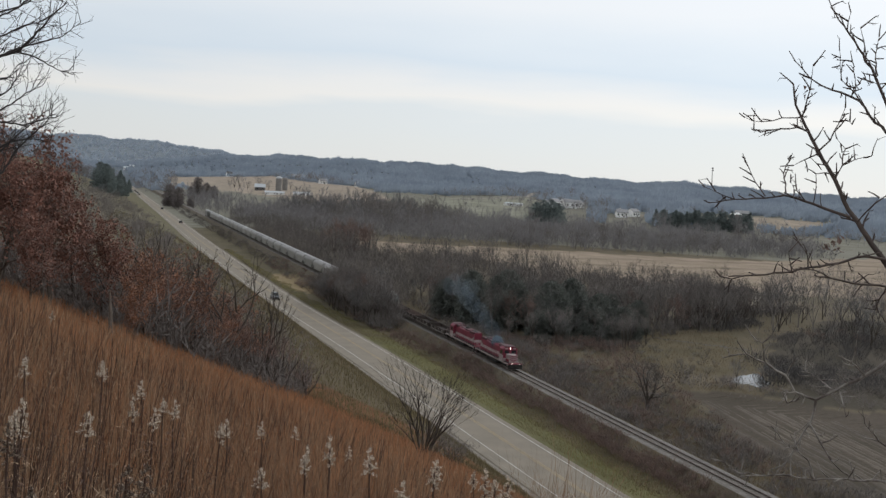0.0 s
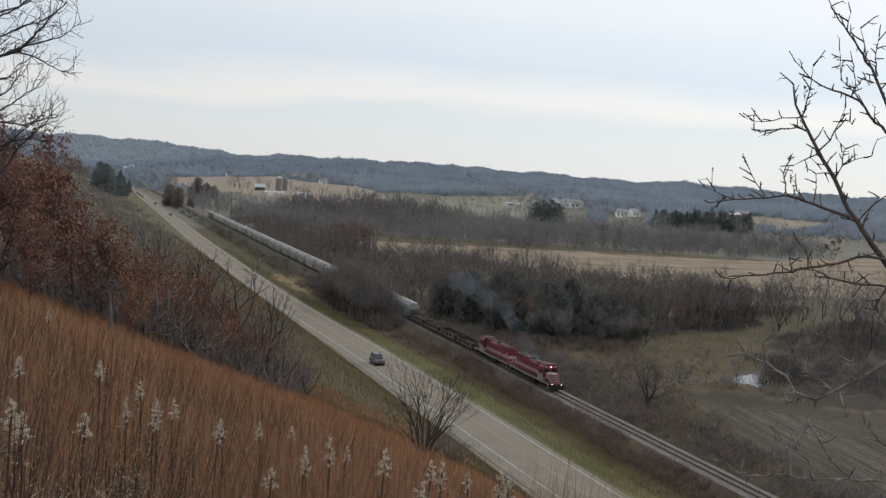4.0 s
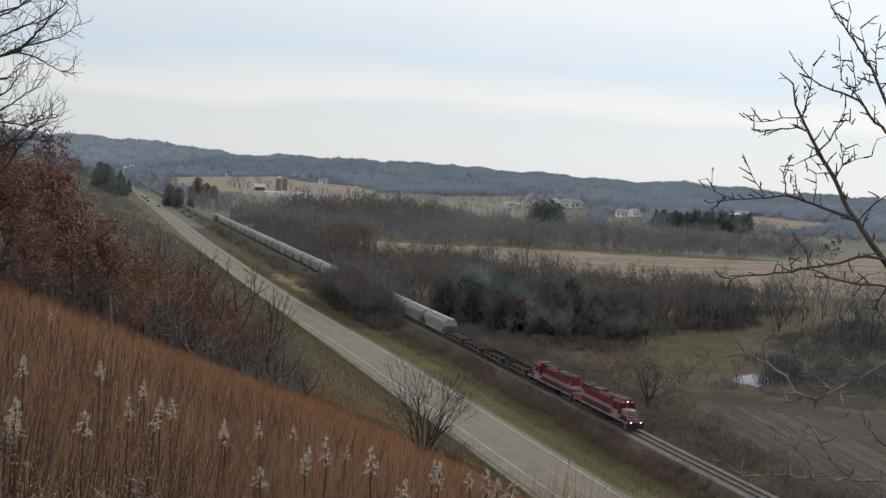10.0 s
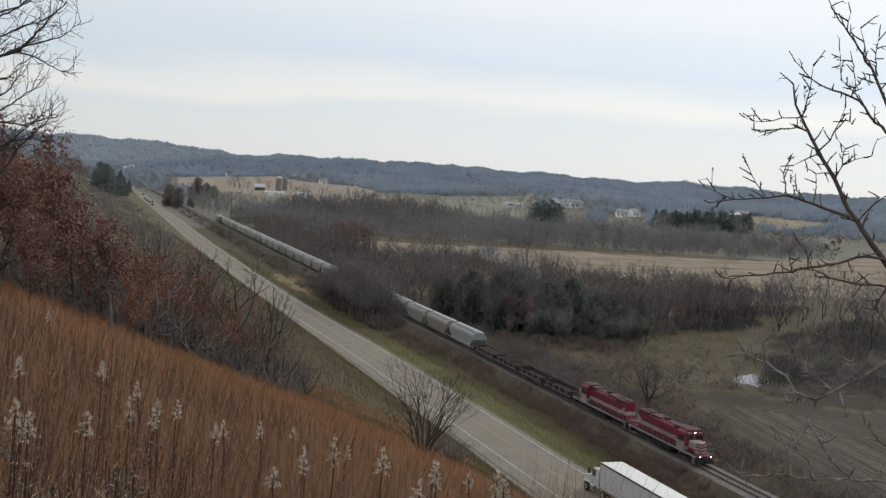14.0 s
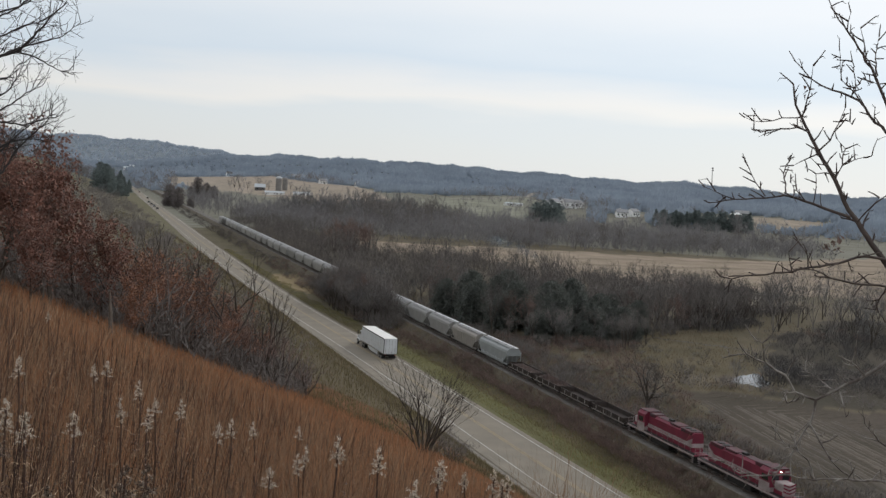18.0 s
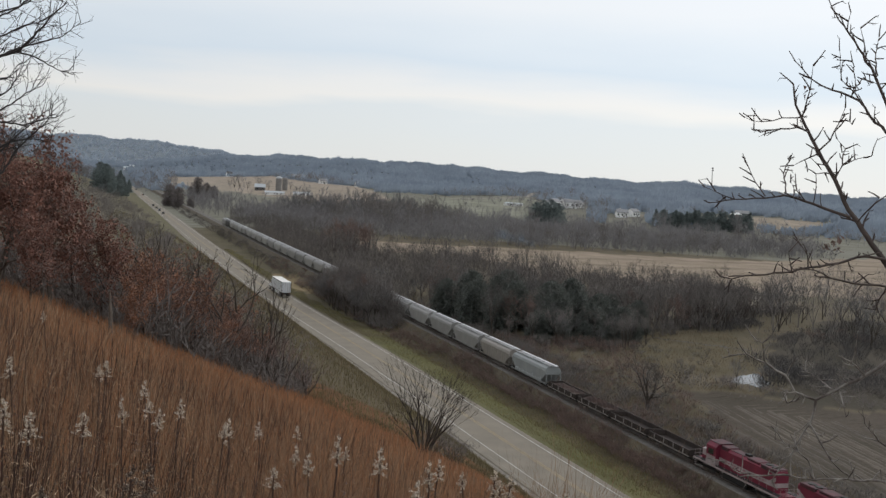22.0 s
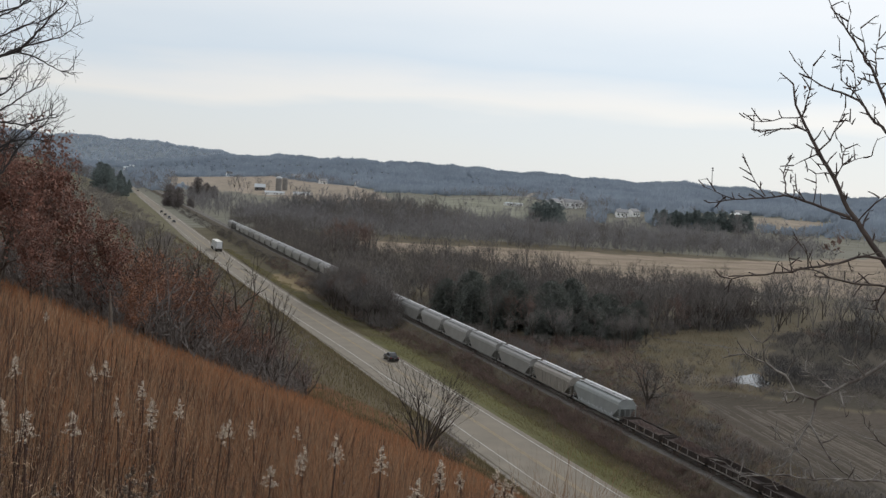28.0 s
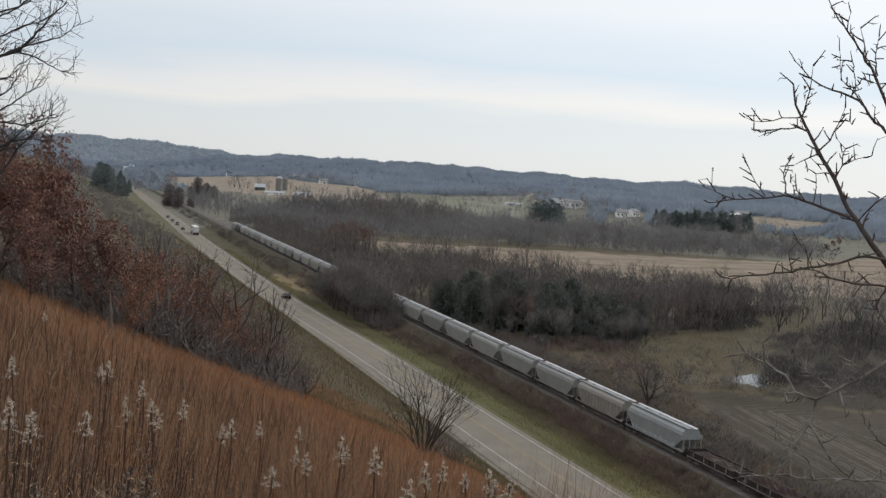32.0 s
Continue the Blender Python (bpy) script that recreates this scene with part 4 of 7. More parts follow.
def flat_tris(rng, segs, single=False):
    """Fine twigs as flat slivers."""
    p0, p1 = np.array([g[0] for g in segs]), np.array([g[1] for g in segs])
    r0, r1 = np.array([g[2] for g in segs])[:, None], np.array([g[3] for g in segs])[:, None]
    d = p1 - p0
    n = np.cross(d, rng.normal(0, 1, d.shape))
    n /= np.linalg.norm(n, axis=1, keepdims=True) + 1e-9
    one = np.stack([p0 - n * r0, p0 + n * r0, p1 + n * r1 * (not single)], 1)
    return one if single else np.concatenate([one, np.stack([p0 - n * r0, p1 + n * r1, p1 - n * r1], 1)])


def slivers(rng, segs, count, length, width, level, wild=0.5, up=0.3):
    """The last thin shoots, one tapering sliver each."""
    fine = [g for g in segs if g[4] >= level]
    idx = rng.randint(0, len(fine), count)
    p0, p1 = np.array([g[0] for g in fine])[idx], np.array([g[1] for g in fine])[idx]
    d = p1 - p0
    d = d / (np.linalg.norm(d, axis=1, keepdims=True) + 1e-9) + rng.normal(0, wild, d.shape) + [0, 0, up]
    d /= np.linalg.norm(d, axis=1, keepdims=True)
    p = p0 + (p1 - p0) * rng.rand(count, 1)
    n = np.cross(d, rng.normal(0, 1, d.shape))
    n /= np.linalg.norm(n, axis=1, keepdims=True)
    n *= width * rng.uniform(0.6, 1.3, (count, 1))
    return np.stack([p - n, p + n, p + d * length * rng.uniform(0.4, 1.2, (count, 1))], 1)


def woody(name, label, category, seed, height, trunk_r, mains, spread, twigs, twig_len, twig_w, mat, levels=3, stems=1, fork=0.35, leaf=0, leaf_size=0.1, leaf_mat=None, sides=5, wild=0.8, group=""):
    rng = np.random.RandomState(seed)
    segs = grow(rng, height, trunk_r, mains, spread, levels, stems, fork)
    ob = thing(name, label, category, group=group)
    low = [s for s in segs if s[4] <= 1]
    tri_part("trunk", seg_tris(low, sides), M_BARK, ob)
    high = [s for s in segs if s[4] > 1]
    tris = [seg_tris(high, 3)] if high else []
    if twigs:
        tris.append(blades(rng, segs, twigs, twig_len, twig_w, wild=wild))
    tri_part("crown" if not leaf else "bare_twigwork", np.concatenate(tris), mat, ob)
    if leaf:
        tri_part("crown", leaves(rng, segs, leaf, leaf_size), leaf_mat, ob)
    return ob


def conifer(name, label, seed, height, base, whorls, per, mat, peak=1.0, group="", fine=30):
    """A trunk with whorls of drooping boughs, each a spray of needle blades."""
    rng = np.random.RandomState(seed)
    ob = thing(name, label, "conifer", group=group)
    bm = bmesh.new()
    tube(bm, (0, 0, -0.4), (0, 0, height * 0.95), 0.02 * height, 0.02, 7)
    part("trunk", bm, M_BARK, ob)
    out = []
    for k in range(whorls):
        f = k / (whorls - 1)
        z = height * (0.06 + (0.92 if peak else 0.84) * f)
        reach = (base * (1 - f) ** 0.75 if peak else base * math.sqrt(max(0.02, 1 - f ** 2.6)) * (0.72 + 0.28 * f)) * rng.uniform(0.75, 1.1) + 0.25
        for j in range(per):
            a = rng.uniform(0, 2 * math.pi)
            r = reach * rng.uniform(0.65, 1.1)
            n = fine
            t = rng.rand(n, 1) ** 0.6
            dirv = np.array([math.cos(a), math.sin(a), 0.0])
            p = np.array([0, 0, z]) + dirv * r * t + np.array([0, 0, 1.0]) * (0.25 * t - 0.42 * t * t) * r + rng.normal(0, 0.07 * r, (n, 3))
            d = dirv * 0.8 + rng.normal(0, 0.7, (n, 3)) + [0, 0, 0.15]
            d /= np.linalg.norm(d, axis=1, keepdims=True)
            s = np.cross(d, rng.normal(0, 1, (n, 3)))
            s /= np.linalg.norm(s, axis=1, keepdims=True)
            ln = 0.43 / math.sqrt(fine) * height * rng.uniform(0.5, 1.0, (n, 1)) * (1.1 - 0.6 * f)
            out.append(np.stack([p - s * ln * 0.22, p + s * ln * 0.22, p + d * ln], 1))
    tri_part("crown", np.concatenate(out), mat, ob)
    return ob


def spot(x, y, scale=1.0, turn=0.0, sink=0.0):
    return pose(x, y, float(ground_z(x, y)) - sink, 0, 0, turn) @ Matrix.Diagonal((scale, scale, scale, 1))


class Stock:
    """Master plants, each placed once itself and then copied."""

    def __init__(self, masters):
        self.masters, self.used = masters, set()

    def put(self, k, m, label="", group=""):
        ob = self.masters[k]
        if k in self.used:
            ob = copy_thing(ob, m)
        self.used.add(k)
        ob.matrix_basis = m
        tagged(ob, label, group=group)
        return ob


def sow(poly, count, seed, gap=2.0):
    """Random places inside an outline, at least gap apart."""
    rng = np.random.RandomState(seed)
    xs, ys = [p[0] for p in poly], [p[1] for p in poly]
    out = np.zeros((0, 2))
    for _ in range(60):
        p = np.stack([rng.uniform(min(xs), max(xs), count), rng.uniform(min(ys), max(ys), count)], 1)
        for q in p[inside(poly, p[:, 0], p[:, 1])]:
            if len(out) < count and (not len(out) or ((out - q) ** 2).sum(1).min() > gap * gap):
                out = np.vstack([out, q])
        if len(out) >= count:
            break
    return [tuple(map(float, q)) for q in out]


def headroom(x, y):
    """How tall a plant on the bluff may stand before it would hide the highway from the bluff top."""
    return 33.74 * (1 - (x - float(bend(y))) / 49.5) - float(ground_z(x, y))


def bare_tree(label, seed, height, radius, low, mat, r0=0.2, angle=0.5, up=0.1, shoots=1700):
    rng = np.random.RandomState(seed)
    segs = fork_segs(rng, height, radius, r0, 6, low=low, angle=angle, up=up)
    ob = thing("bare_tree", label, "tree")
    tri_part("trunk", seg_tris([g for g in segs if g[4] < 3], 5), M_BARK, ob)
    crown = [seg_tris([g for g in segs if g[4] == 3], 3), flat_tris(rng, [g for g in segs if g[4] > 3]), slivers(rng, segs, shoots, 0.62, 0.0125, 5)]
    tri_part("crown", np.concatenate(crown), mat, ob)
    return ob


def bare_shrub(label, seed, height, radius, mat, stems=8, levels=3, shoots=420, shoot=0.32, w=0.008, r0=0.022, angle=0.42):
    rng = np.random.RandomState(seed)
    segs = fork_segs(rng, height, radius, r0, levels, stems=stems, angle=angle, up=0.12, thin=0.66)
    ob = thing("shrub", label, "shrub")
    tri_part("stem_clump", seg_tris([g for g in segs if g[4] < 2], 4), M_BARK, ob)
    tri_part("crown", np.concatenate([flat_tris(rng, [g for g in segs if g[4] >= 2]), slivers(rng, segs, shoots, shoot, w, levels - 1)]), mat, ob)
    return ob


TREES = Stock([
    bare_tree("tall bare grey-brown deciduous tree", 11, 11.0, 3.4, 0.22, M_TWIG),
    bare_tree("bare spreading deciduous tree with an open crown", 12, 9.5, 4.6, 0.15, M_TWIG_GREY, 0.24, 0.62),
    bare_tree("slender bare tree with upright limbs", 13, 11.5, 2.6, 0.25, M_TWIG, 0.18, 0.4),
    bare_tree("bare low-forked grey tree in a thicket", 14, 9.0, 3.4, 0.08, M_TWIG_GREY, 0.17),
    bare_tree("bare brownish tree with a dense twiggy crown", 15, 9.5, 3.8, 0.14, M_TWIG_RED, 0.19, 0.55, 0.1, 2200),
    bare_tree("broad bare tree with dark crooked limbs", 16, 10.5, 4.6, 0.12, M_TWIG, 0.26, 0.66, 0.05, 1500),
])
BRUSH = Stock([
    bare_shrub("bare tangled thicket of brown brush", 21, 2.3, 1.6, M_TWIG),
    bare_shrub("bare tangled thicket of reddish-brown brush", 22, 2.1, 1.5, M_TWIG_RED, 9),
    bare_shrub("low tangled thicket of grey brush", 23, 1.9, 1.7, M_TWIG_GREY, 9),
])
PINES = Stock([
    conifer("conifer", "dark green broad evergreen among bare trees", 31, 10.0, 4.4, 26, 12, M_NEEDLE, 0.0),
    conifer("conifer", "dark green pointed evergreen tree", 32, 10.0, 3.0, 24, 9, M_NEEDLE, 1.0),
])


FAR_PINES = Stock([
    conifer("conifer", "dark broad evergreen far off, tinted with painted haze", 33, 10.0, 4.2, 22, 9, M_NEEDLE_HAZED, 0.0, fine=16),
    conifer("conifer", "dark pointed evergreen far off, tinted with painted haze", 34, 10.0, 3.2, 20, 8, M_NEEDLE_HAZED, 1.0, fine=16),
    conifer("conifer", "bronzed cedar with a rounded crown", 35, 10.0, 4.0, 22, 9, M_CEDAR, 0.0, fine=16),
])


def lite_tree(seed, height, radius, levels, n, ln, w, sides=3, r0=0.13):
    """Loose triangles of a plant that is too far off to be told apart from its neighbours."""
    rng = np.random.RandomState(seed)
    segs = fork_segs(rng, height, radius, r0, levels, low=0.13, kink=False, angle=0.55)
    tris = [seg_tris([g for g in segs if g[4] < 3], 3) if sides else flat_tris(rng, [g for g in segs if g[4] < 3])]
    tris += [flat_tris(rng, [g for g in segs if g[4] >= 3]), slivers(rng, segs, n, ln, w, levels - 1, 0.6)]
    return np.concatenate(tris)


def lite_brush(seed, n=48, ln=0.75, w=0.022):
    rng = np.random.RandomState(seed)
    segs = fork_segs(rng, 1.7, 1.15, 0.03, 2, stems=5, kink=False, angle=0.5)
    return np.concatenate([flat_tris(rng, [g for g in segs if g[4] < 2]), flat_tris(rng, [g for g in segs if g[4] == 2], True), slivers(rng, segs, n, ln, w, 1, 0.6)])


LITE_TREES = [lite_tree(200 + k, 9.5, 2.8 + 0.4 * k, 4, 210, 0.95, 0.026) for k in range(6)]
MID_TREES = [lite_tree(220 + k, 9.5, 3.2 + 0.3 * k, 5, 320, 0.9, 0.03) for k in range(4)]
FAR_TREES = [lite_tree(400 + k, 9.0, 2.8 + 0.4 * k, 3, 120, 1.6, 0.07, 0, 0.16) for k in range(6)]
FAR_BRUSH = [lite_brush(500 + k, 30, 0.95, 0.05) for k in range(5)]
LITE_BRUSH = [lite_brush(300 + k) for k in range(6)]


def thicket(name, label, masters, places, mat, seed, lo, hi, limit=0.0):
    """Many far plants as one mass."""
    rng = np.random.RandomState(seed)
    out = []
    for x, y in places:
        t = masters[rng.randint(len(masters))]
        s, a = rng.uniform(lo, hi) * (1 + 0.38 * float(wobble(x, y, 9, seed)) + 0.15 * float(wobble(x, y, 40, seed))), rng.uniform(0, 6.28)
        if limit:
            s = min(s, headroom(x, y) / limit)
            if s < 0.18:
                continue
        c, n = math.cos(a) * s, math.sin(a) * s
        m = np.array([[c, -n, 0], [n, c, 0], [0, 0, s * rng.uniform(0.85, 1.15)]])
        out.append(t @ m.T + np.array([x, y, float(lay(x, y)) - 0.05]))
    tagged(tri_part(name, np.concatenate(out), mat), label, "woodland" if "wood" in name else "brush", kind="stuff")


NEAR_WOOD = [(86, 260), (88, 228), (113, 214), (128, 228), (160, 245), (205, 283), (212, 330), (203, 362), (168, 388), (166, 460), (132, 474), (128, 545), (112, 680), (95, 700), (89, 500), (84, 350)]
FAR_WOOD = [(128, 572), (205, 556), (358, 532), (440, 560), (480, 640), (440, 760), (330, 830), (250, 880), (160, 900), (108, 800), (104, 700)]


def plant_valley():
    rng = np.random.RandomState(5)
    front = [(86, 262), (88, 228), (113, 214), (128, 228), (160, 245), (205, 283), (195, 310), (120, 300), (87, 330)]
    for x, y in sow(front, 84, 1, 3.2):
        k = rng.choice([0, 1, 2, 3, 4], p=[0.25, 0.15, 0.2, 0.2, 0.2])
        TREES.put(k, spot(x, y, rng.uniform(0.75, 1.15), rng.uniform(0, 360)), group="bare wood beside the railway")
    edge = [(152, 246), (215, 285), (300, 300), (430, 300), (430, 240), (250, 205), (190, 205)]
    for x, y in sow(edge, 80, 4, 5.0):
        TREES.put(rng.choice([0, 1, 1, 3]), spot(x, y, rng.uniform(1.1, 1.65), rng.uniform(0, 360)), group="trees along the stubble field")
    for x, y, k in [(109 + 3.1 * math.cos(i * 2.4) * i ** 0.5, 441 + 7 * math.sin(i * 2.4) * i ** 0.5, i) for i in range(9)]:
        TREES.put(4, spot(x, y, 1.55 + 0.08 * (k % 4), k * 70), "bare reddish-brown tree standing above the wood", group="reddish trees in the wood")
    for x, y, h in ((128, 237, 1.65), (134, 244, 1.35), (122, 240, 1.3), (180, 262, 1.25), (172, 257, 0.9), (203, 254, 1.15), (196, 262, 1.0), (212, 258, 1.1), (155, 250, 1.05), (148, 245, 0.9), (188, 258, 0.8), (222, 262, 1.0)):
        TREES.put(5, spot(x, y, h, x * 17), "large bare tree with a wide crown beside the meadow", group="large trees beside the meadow")
    for x, y in sow([(138, 246), (160, 242), (176, 256), (190, 272), (165, 268), (144, 256)], 30, 66, 2.6):
        TREES.put(rng.choice([0, 3, 5, 2]), spot(x, y, rng.uniform(0.9, 1.35), rng.uniform(0, 360)), group="trees behind the meadow")
    for x, y in sow([(90, 224), (99, 214), (112, 209), (124, 219), (118, 224), (100, 222)], 16, 67, 2.2):
        TREES.put(rng.choice([0, 2, 3]), spot(x, y, rng.uniform(0.55, 0.85), rng.uniform(0, 360)), group="bare trees before the evergreens")
    lone = bare_tree("lone bare tree with crooked limbs between track and field", 19, 10.4, 5.0, 0.16, M_TWIG, 0.34, 0.6, 0.04, 3000)
    lone.matrix_basis = spot(87.7, 154.0, 1.0, 60)
    TREES.put(3, spot(115.4, 171.5, 0.62, 10), "small bare tree at the edge of a pond")
    TREES.put(1, spot(121, 222, 0.72, 100), "bare tree with hanging limbs at the meadow")
    for x, y in sow([(66, 246), (72, 242), (75, 290), (74.5, 315), (69, 318), (66, 280)], 60, 9, 1.2):
        TREES.put(rng.choice([0, 2, 3, 4, 3]), spot(x, y, rng.uniform(0.75, 1.05) * (1 if y < 300 else 0.7), rng.uniform(0, 360)), group="bare trees between road and track")
    flank_trees = [q for q in sow([(2, 84), (16, 84), (26, 150), (30, 300), (0, 300)], 46, 18, 3.5) if headroom(*q) > 3.0]
    thicket("flank_wood", "bare trees on the flank of the bluff", MID_TREES, flank_trees, M_TWIG, 22, 0.45, 0.75, 11.0)
    thicket("railway_wood", "dense bare brown wood behind the railway", LITE_TREES, sow(NEAR_WOOD, 420, 21, 2.6), M_TWIG, 1, 0.8, 1.25)
    thicket("railway_undergrowth_wood", "dense brown undergrowth in the wood behind the railway", LITE_BRUSH, sow(NEAR_WOOD, 1300, 23, 1.5), M_TWIG, 11, 1.4, 3.2)
    thicket("valley_wood", "dense bare grey-brown wood across the valley", FAR_TREES, sow(FAR_WOOD, 620, 22, 4.4) + sow([(350, 1000), (480, 930), (560, 1020), (585, 1300), (400, 1150)], 70, 53, 6.0) + [(345 + 8 * k + 3 * math.sin(k * 7), 905 + 6 * k + 5 * math.sin(k * 5)) for k in range(26)] + [(404 + 7 * k, 1196 + 6 * k + 4 * math.sin(k * 3)) for k in range(24)] + sow([(430, 700), (640, 700), (640, 800), (500, 840), (380, 850)], 90, 16, 8.0), M_TWIG_HAZED, 2, 0.8, 1.55)
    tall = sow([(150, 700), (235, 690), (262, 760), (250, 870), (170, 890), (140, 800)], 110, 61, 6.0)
    thicket("tall_valley_wood", "tall bare dark trees rising above the valley wood", FAR_TREES, tall, M_TWIG_HAZED, 17, 1.5, 2.1)
    thicket("stubble_edge_wood", "bare trees along the far side of the stubble field", MID_TREES, sow([(205, 558), (300, 545), (358, 536), (440, 562), (440, 600), (300, 585), (210, 590)], 56, 64, 5.0), M_TWIG, 20, 1.0, 1.5)
    thicket("high_valley_wood", "tall bare trees standing over the valley wood", MID_TREES, sow([(150, 620), (215, 600), (262, 700), (250, 800), (150, 800)], 50, 65, 7.0), M_TWIG, 21, 1.5, 2.1)
    thicket("valley_undergrowth_wood", "dense brown undergrowth in the wood across the valley", FAR_BRUSH, sow(FAR_WOOD, 1400, 24, 2.6), M_TWIG_HAZED, 12, 2.4, 4.6)
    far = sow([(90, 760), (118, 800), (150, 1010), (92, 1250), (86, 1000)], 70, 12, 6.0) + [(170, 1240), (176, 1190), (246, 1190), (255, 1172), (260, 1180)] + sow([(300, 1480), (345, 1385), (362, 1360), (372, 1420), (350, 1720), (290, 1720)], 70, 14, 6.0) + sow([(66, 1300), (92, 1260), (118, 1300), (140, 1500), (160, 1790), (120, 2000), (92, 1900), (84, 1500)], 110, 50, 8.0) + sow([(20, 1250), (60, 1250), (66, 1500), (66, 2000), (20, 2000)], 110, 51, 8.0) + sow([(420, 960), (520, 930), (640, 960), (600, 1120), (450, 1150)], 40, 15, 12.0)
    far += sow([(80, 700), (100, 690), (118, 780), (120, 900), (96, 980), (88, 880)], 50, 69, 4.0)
    thicket("distant_wood", "scattered bare trees far along the valley", FAR_TREES, far, M_TWIG_HAZED, 3, 0.8, 1.5)
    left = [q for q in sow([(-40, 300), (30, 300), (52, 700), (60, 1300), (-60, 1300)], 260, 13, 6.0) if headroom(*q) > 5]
    thicket("bluff_wood", "bare trees along the far bluff", FAR_TREES, left, M_TWIG_HAZED, 4, 0.7, 1.3, 11.0)
    for x, y, s in ((184, 1272, 2.0), (181, 1290, 1.8), (205, 1262, 1.7), (212, 1240, 1.3), (236, 1236, 1.2), (190, 1250, 1.1)):
        TREES.put(1, spot(x, y, s, x * 11), "large bare tree standing by the farm", group="bare trees by the farm")
    # evergreens
    for x, y, s in ((100, 240, 1.25), (104, 226, 1.2), (111, 222, 1.0), (108, 238, 1.3), (95, 236, 1.0), (118, 232, 1.1), (102, 256, 1.25), (114, 250, 1.2), (98, 222, 0.75), (125, 240, 1.0), (121, 226, 0.85), (92, 246, 1.2), (107, 262, 1.35), (121, 254, 1.25), (97, 262, 1.3), (112, 232, 1.2), (89, 258, 1.1), (130, 236, 0.9), (108, 219, 0.55), (113, 217, 0.5), (118, 221, 0.55), (103, 219, 0.55), (123, 224, 0.5)):
        PINES.put(0, spot(x, y, s * 0.98, x * 7), group="dark evergreens beside the railway")
    for x, y, s in ((79, 930, 2.0), (84, 905, 1.6), (81, 885, 1.3), (119, 1095, 2.1), (126, 1085, 1.6), (132, 1075, 1.3), (90, 870, 1.0), (112, 1085, 1.2)):
        FAR_PINES.put(2, spot(x, y, s, x * 13), "bronzed cedar beside the far road")
    for x, y, s in ((12.5, 476.2, 1.25), (14.5, 470.2, 1.28), (17.5, 485.7, 1.06), (20.2, 495.7, 0.95), (25.6, 557.9, 0.96), (51.4, 1018.4, 1.19), (25.1, 584.2, 1.18)):
        FAR_PINES.put(int(x) % 2, spot(x, y, s, x * 5), "dark evergreen on the far bluff beside the road", group="evergreens on the far bluff")
    for x, y, s in ((353, 790, 2.5), (344, 797, 2.2), (362, 796, 2.2), (352, 802, 2.4)):
        FAR_PINES.put(0, spot(x, y, s, x * 3), "dark broad evergreen standing above the far wood", group="evergreens above the far wood")
    for k in range(34):
        x, y = 487 + k * 2.05 + rng.uniform(-2, 2), 864 - k * 1.5 + rng.uniform(-8, 8)
        FAR_PINES.put(int(k % 3 == 0), spot(x, y, rng.uniform(1.45, 1.85), k * 50), "dark evergreen in a windbreak row", group="evergreen windbreak")
    # brush
    for y in np.arange(92, 200, 1.6):
        x = rail_x(y) + rng.uniform(5.0, 12.0)
        BRUSH.put(rng.choice([0, 1, 1, 2]), spot(x, y, rng.uniform(0.4, 0.95), rng.uniform(0, 360)), group="brush along the track")
    for x, y in sow([(150, 226), (200, 200), (330, 190), (330, 235), (200, 240)], 45, 6, 4.0) + sow([(103, 170), (113, 170), (150, 150), (230, 156), (230, 185), (140, 185), (112, 186)], 40, 7, 3.0):
        BRUSH.put(rng.randint(3), spot(x, y, rng.uniform(0.8, 2.2), rng.uniform(0, 360)), group="thicket by the pond and meadow")
    for x, y in sow([(104, 186), (116, 182), (128, 196), (134, 214), (122, 226), (112, 208)], 26, 70, 3.0):
        BRUSH.put(rng.choice([0, 2, 2]), spot(x, y, rng.uniform(0.4, 0.9), rng.uniform(0, 360)), group="low brush in the meadow")
    for x, y in sow([(88, 224), (92, 212), (112, 205), (122, 216), (112, 218), (98, 220)], 40, 71, 1.8):
        BRUSH.put(rng.choice([0, 1, 1]), spot(x, y, rng.uniform(0.7, 1.4), rng.uniform(0, 360)), group="brush before the evergreens")
    for x, y, s in ((113.0, 169.5, 0.7), (116.5, 176.5, 0.8), (125.5, 179.0, 0.8), (111.5, 172.5, 0.6), (119.0, 167.5, 0.45), (122.0, 168.5, 0.5)):
        BRUSH.put(1, spot(x, y, s, x * 31), "reddish-brown brush on the pond bank", group="brush round the pond")
    for x, y in sow([(65, 235), (73, 240), (75, 360), (68, 350)], 60, 10, 1.4):
        BRUSH.put(rng.randint(3), spot(x, y, rng.uniform(0.7, 1.3), rng.uniform(0, 360)), group="brush between road and track")
    screen = sow([(69.5, 246), (74.2, 243), (75.4, 296), (75, 312), (70.5, 300)], 110, 36, 0.95)
    thicket("screen_wood", "grey twiggy trees standing between road and track", LITE_TREES, screen, M_TWIG, 9, 0.75, 1.15)
    thicket("screen_brush", "brown brush standing between road and track", LITE_BRUSH, sow([(67, 240), (74.5, 240), (76, 330), (70, 330)], 170, 37, 0.9), M_TWIG, 10, 1.4, 3.2)
    dark = sow([(128, 236), (140, 236), (182, 268), (215, 282), (212, 290), (170, 270)], 170, 54, 1.6) + sow([(148, 212), (165, 232), (215, 236), (205, 206)], 60, 38, 2.4) + sow([(195, 196), (215, 222), (330, 215), (330, 190)], 90, 39, 2.6)
    dark += sow([(142, 245), (160, 241), (178, 254), (176, 260), (158, 248)], 90, 68, 1.3)
    dark += sow([(146, 200), (160, 222), (176, 240), (215, 262), (290, 262), (290, 180), (215, 160), (132, 176), (128, 184)], 1000, 40, 1.8)
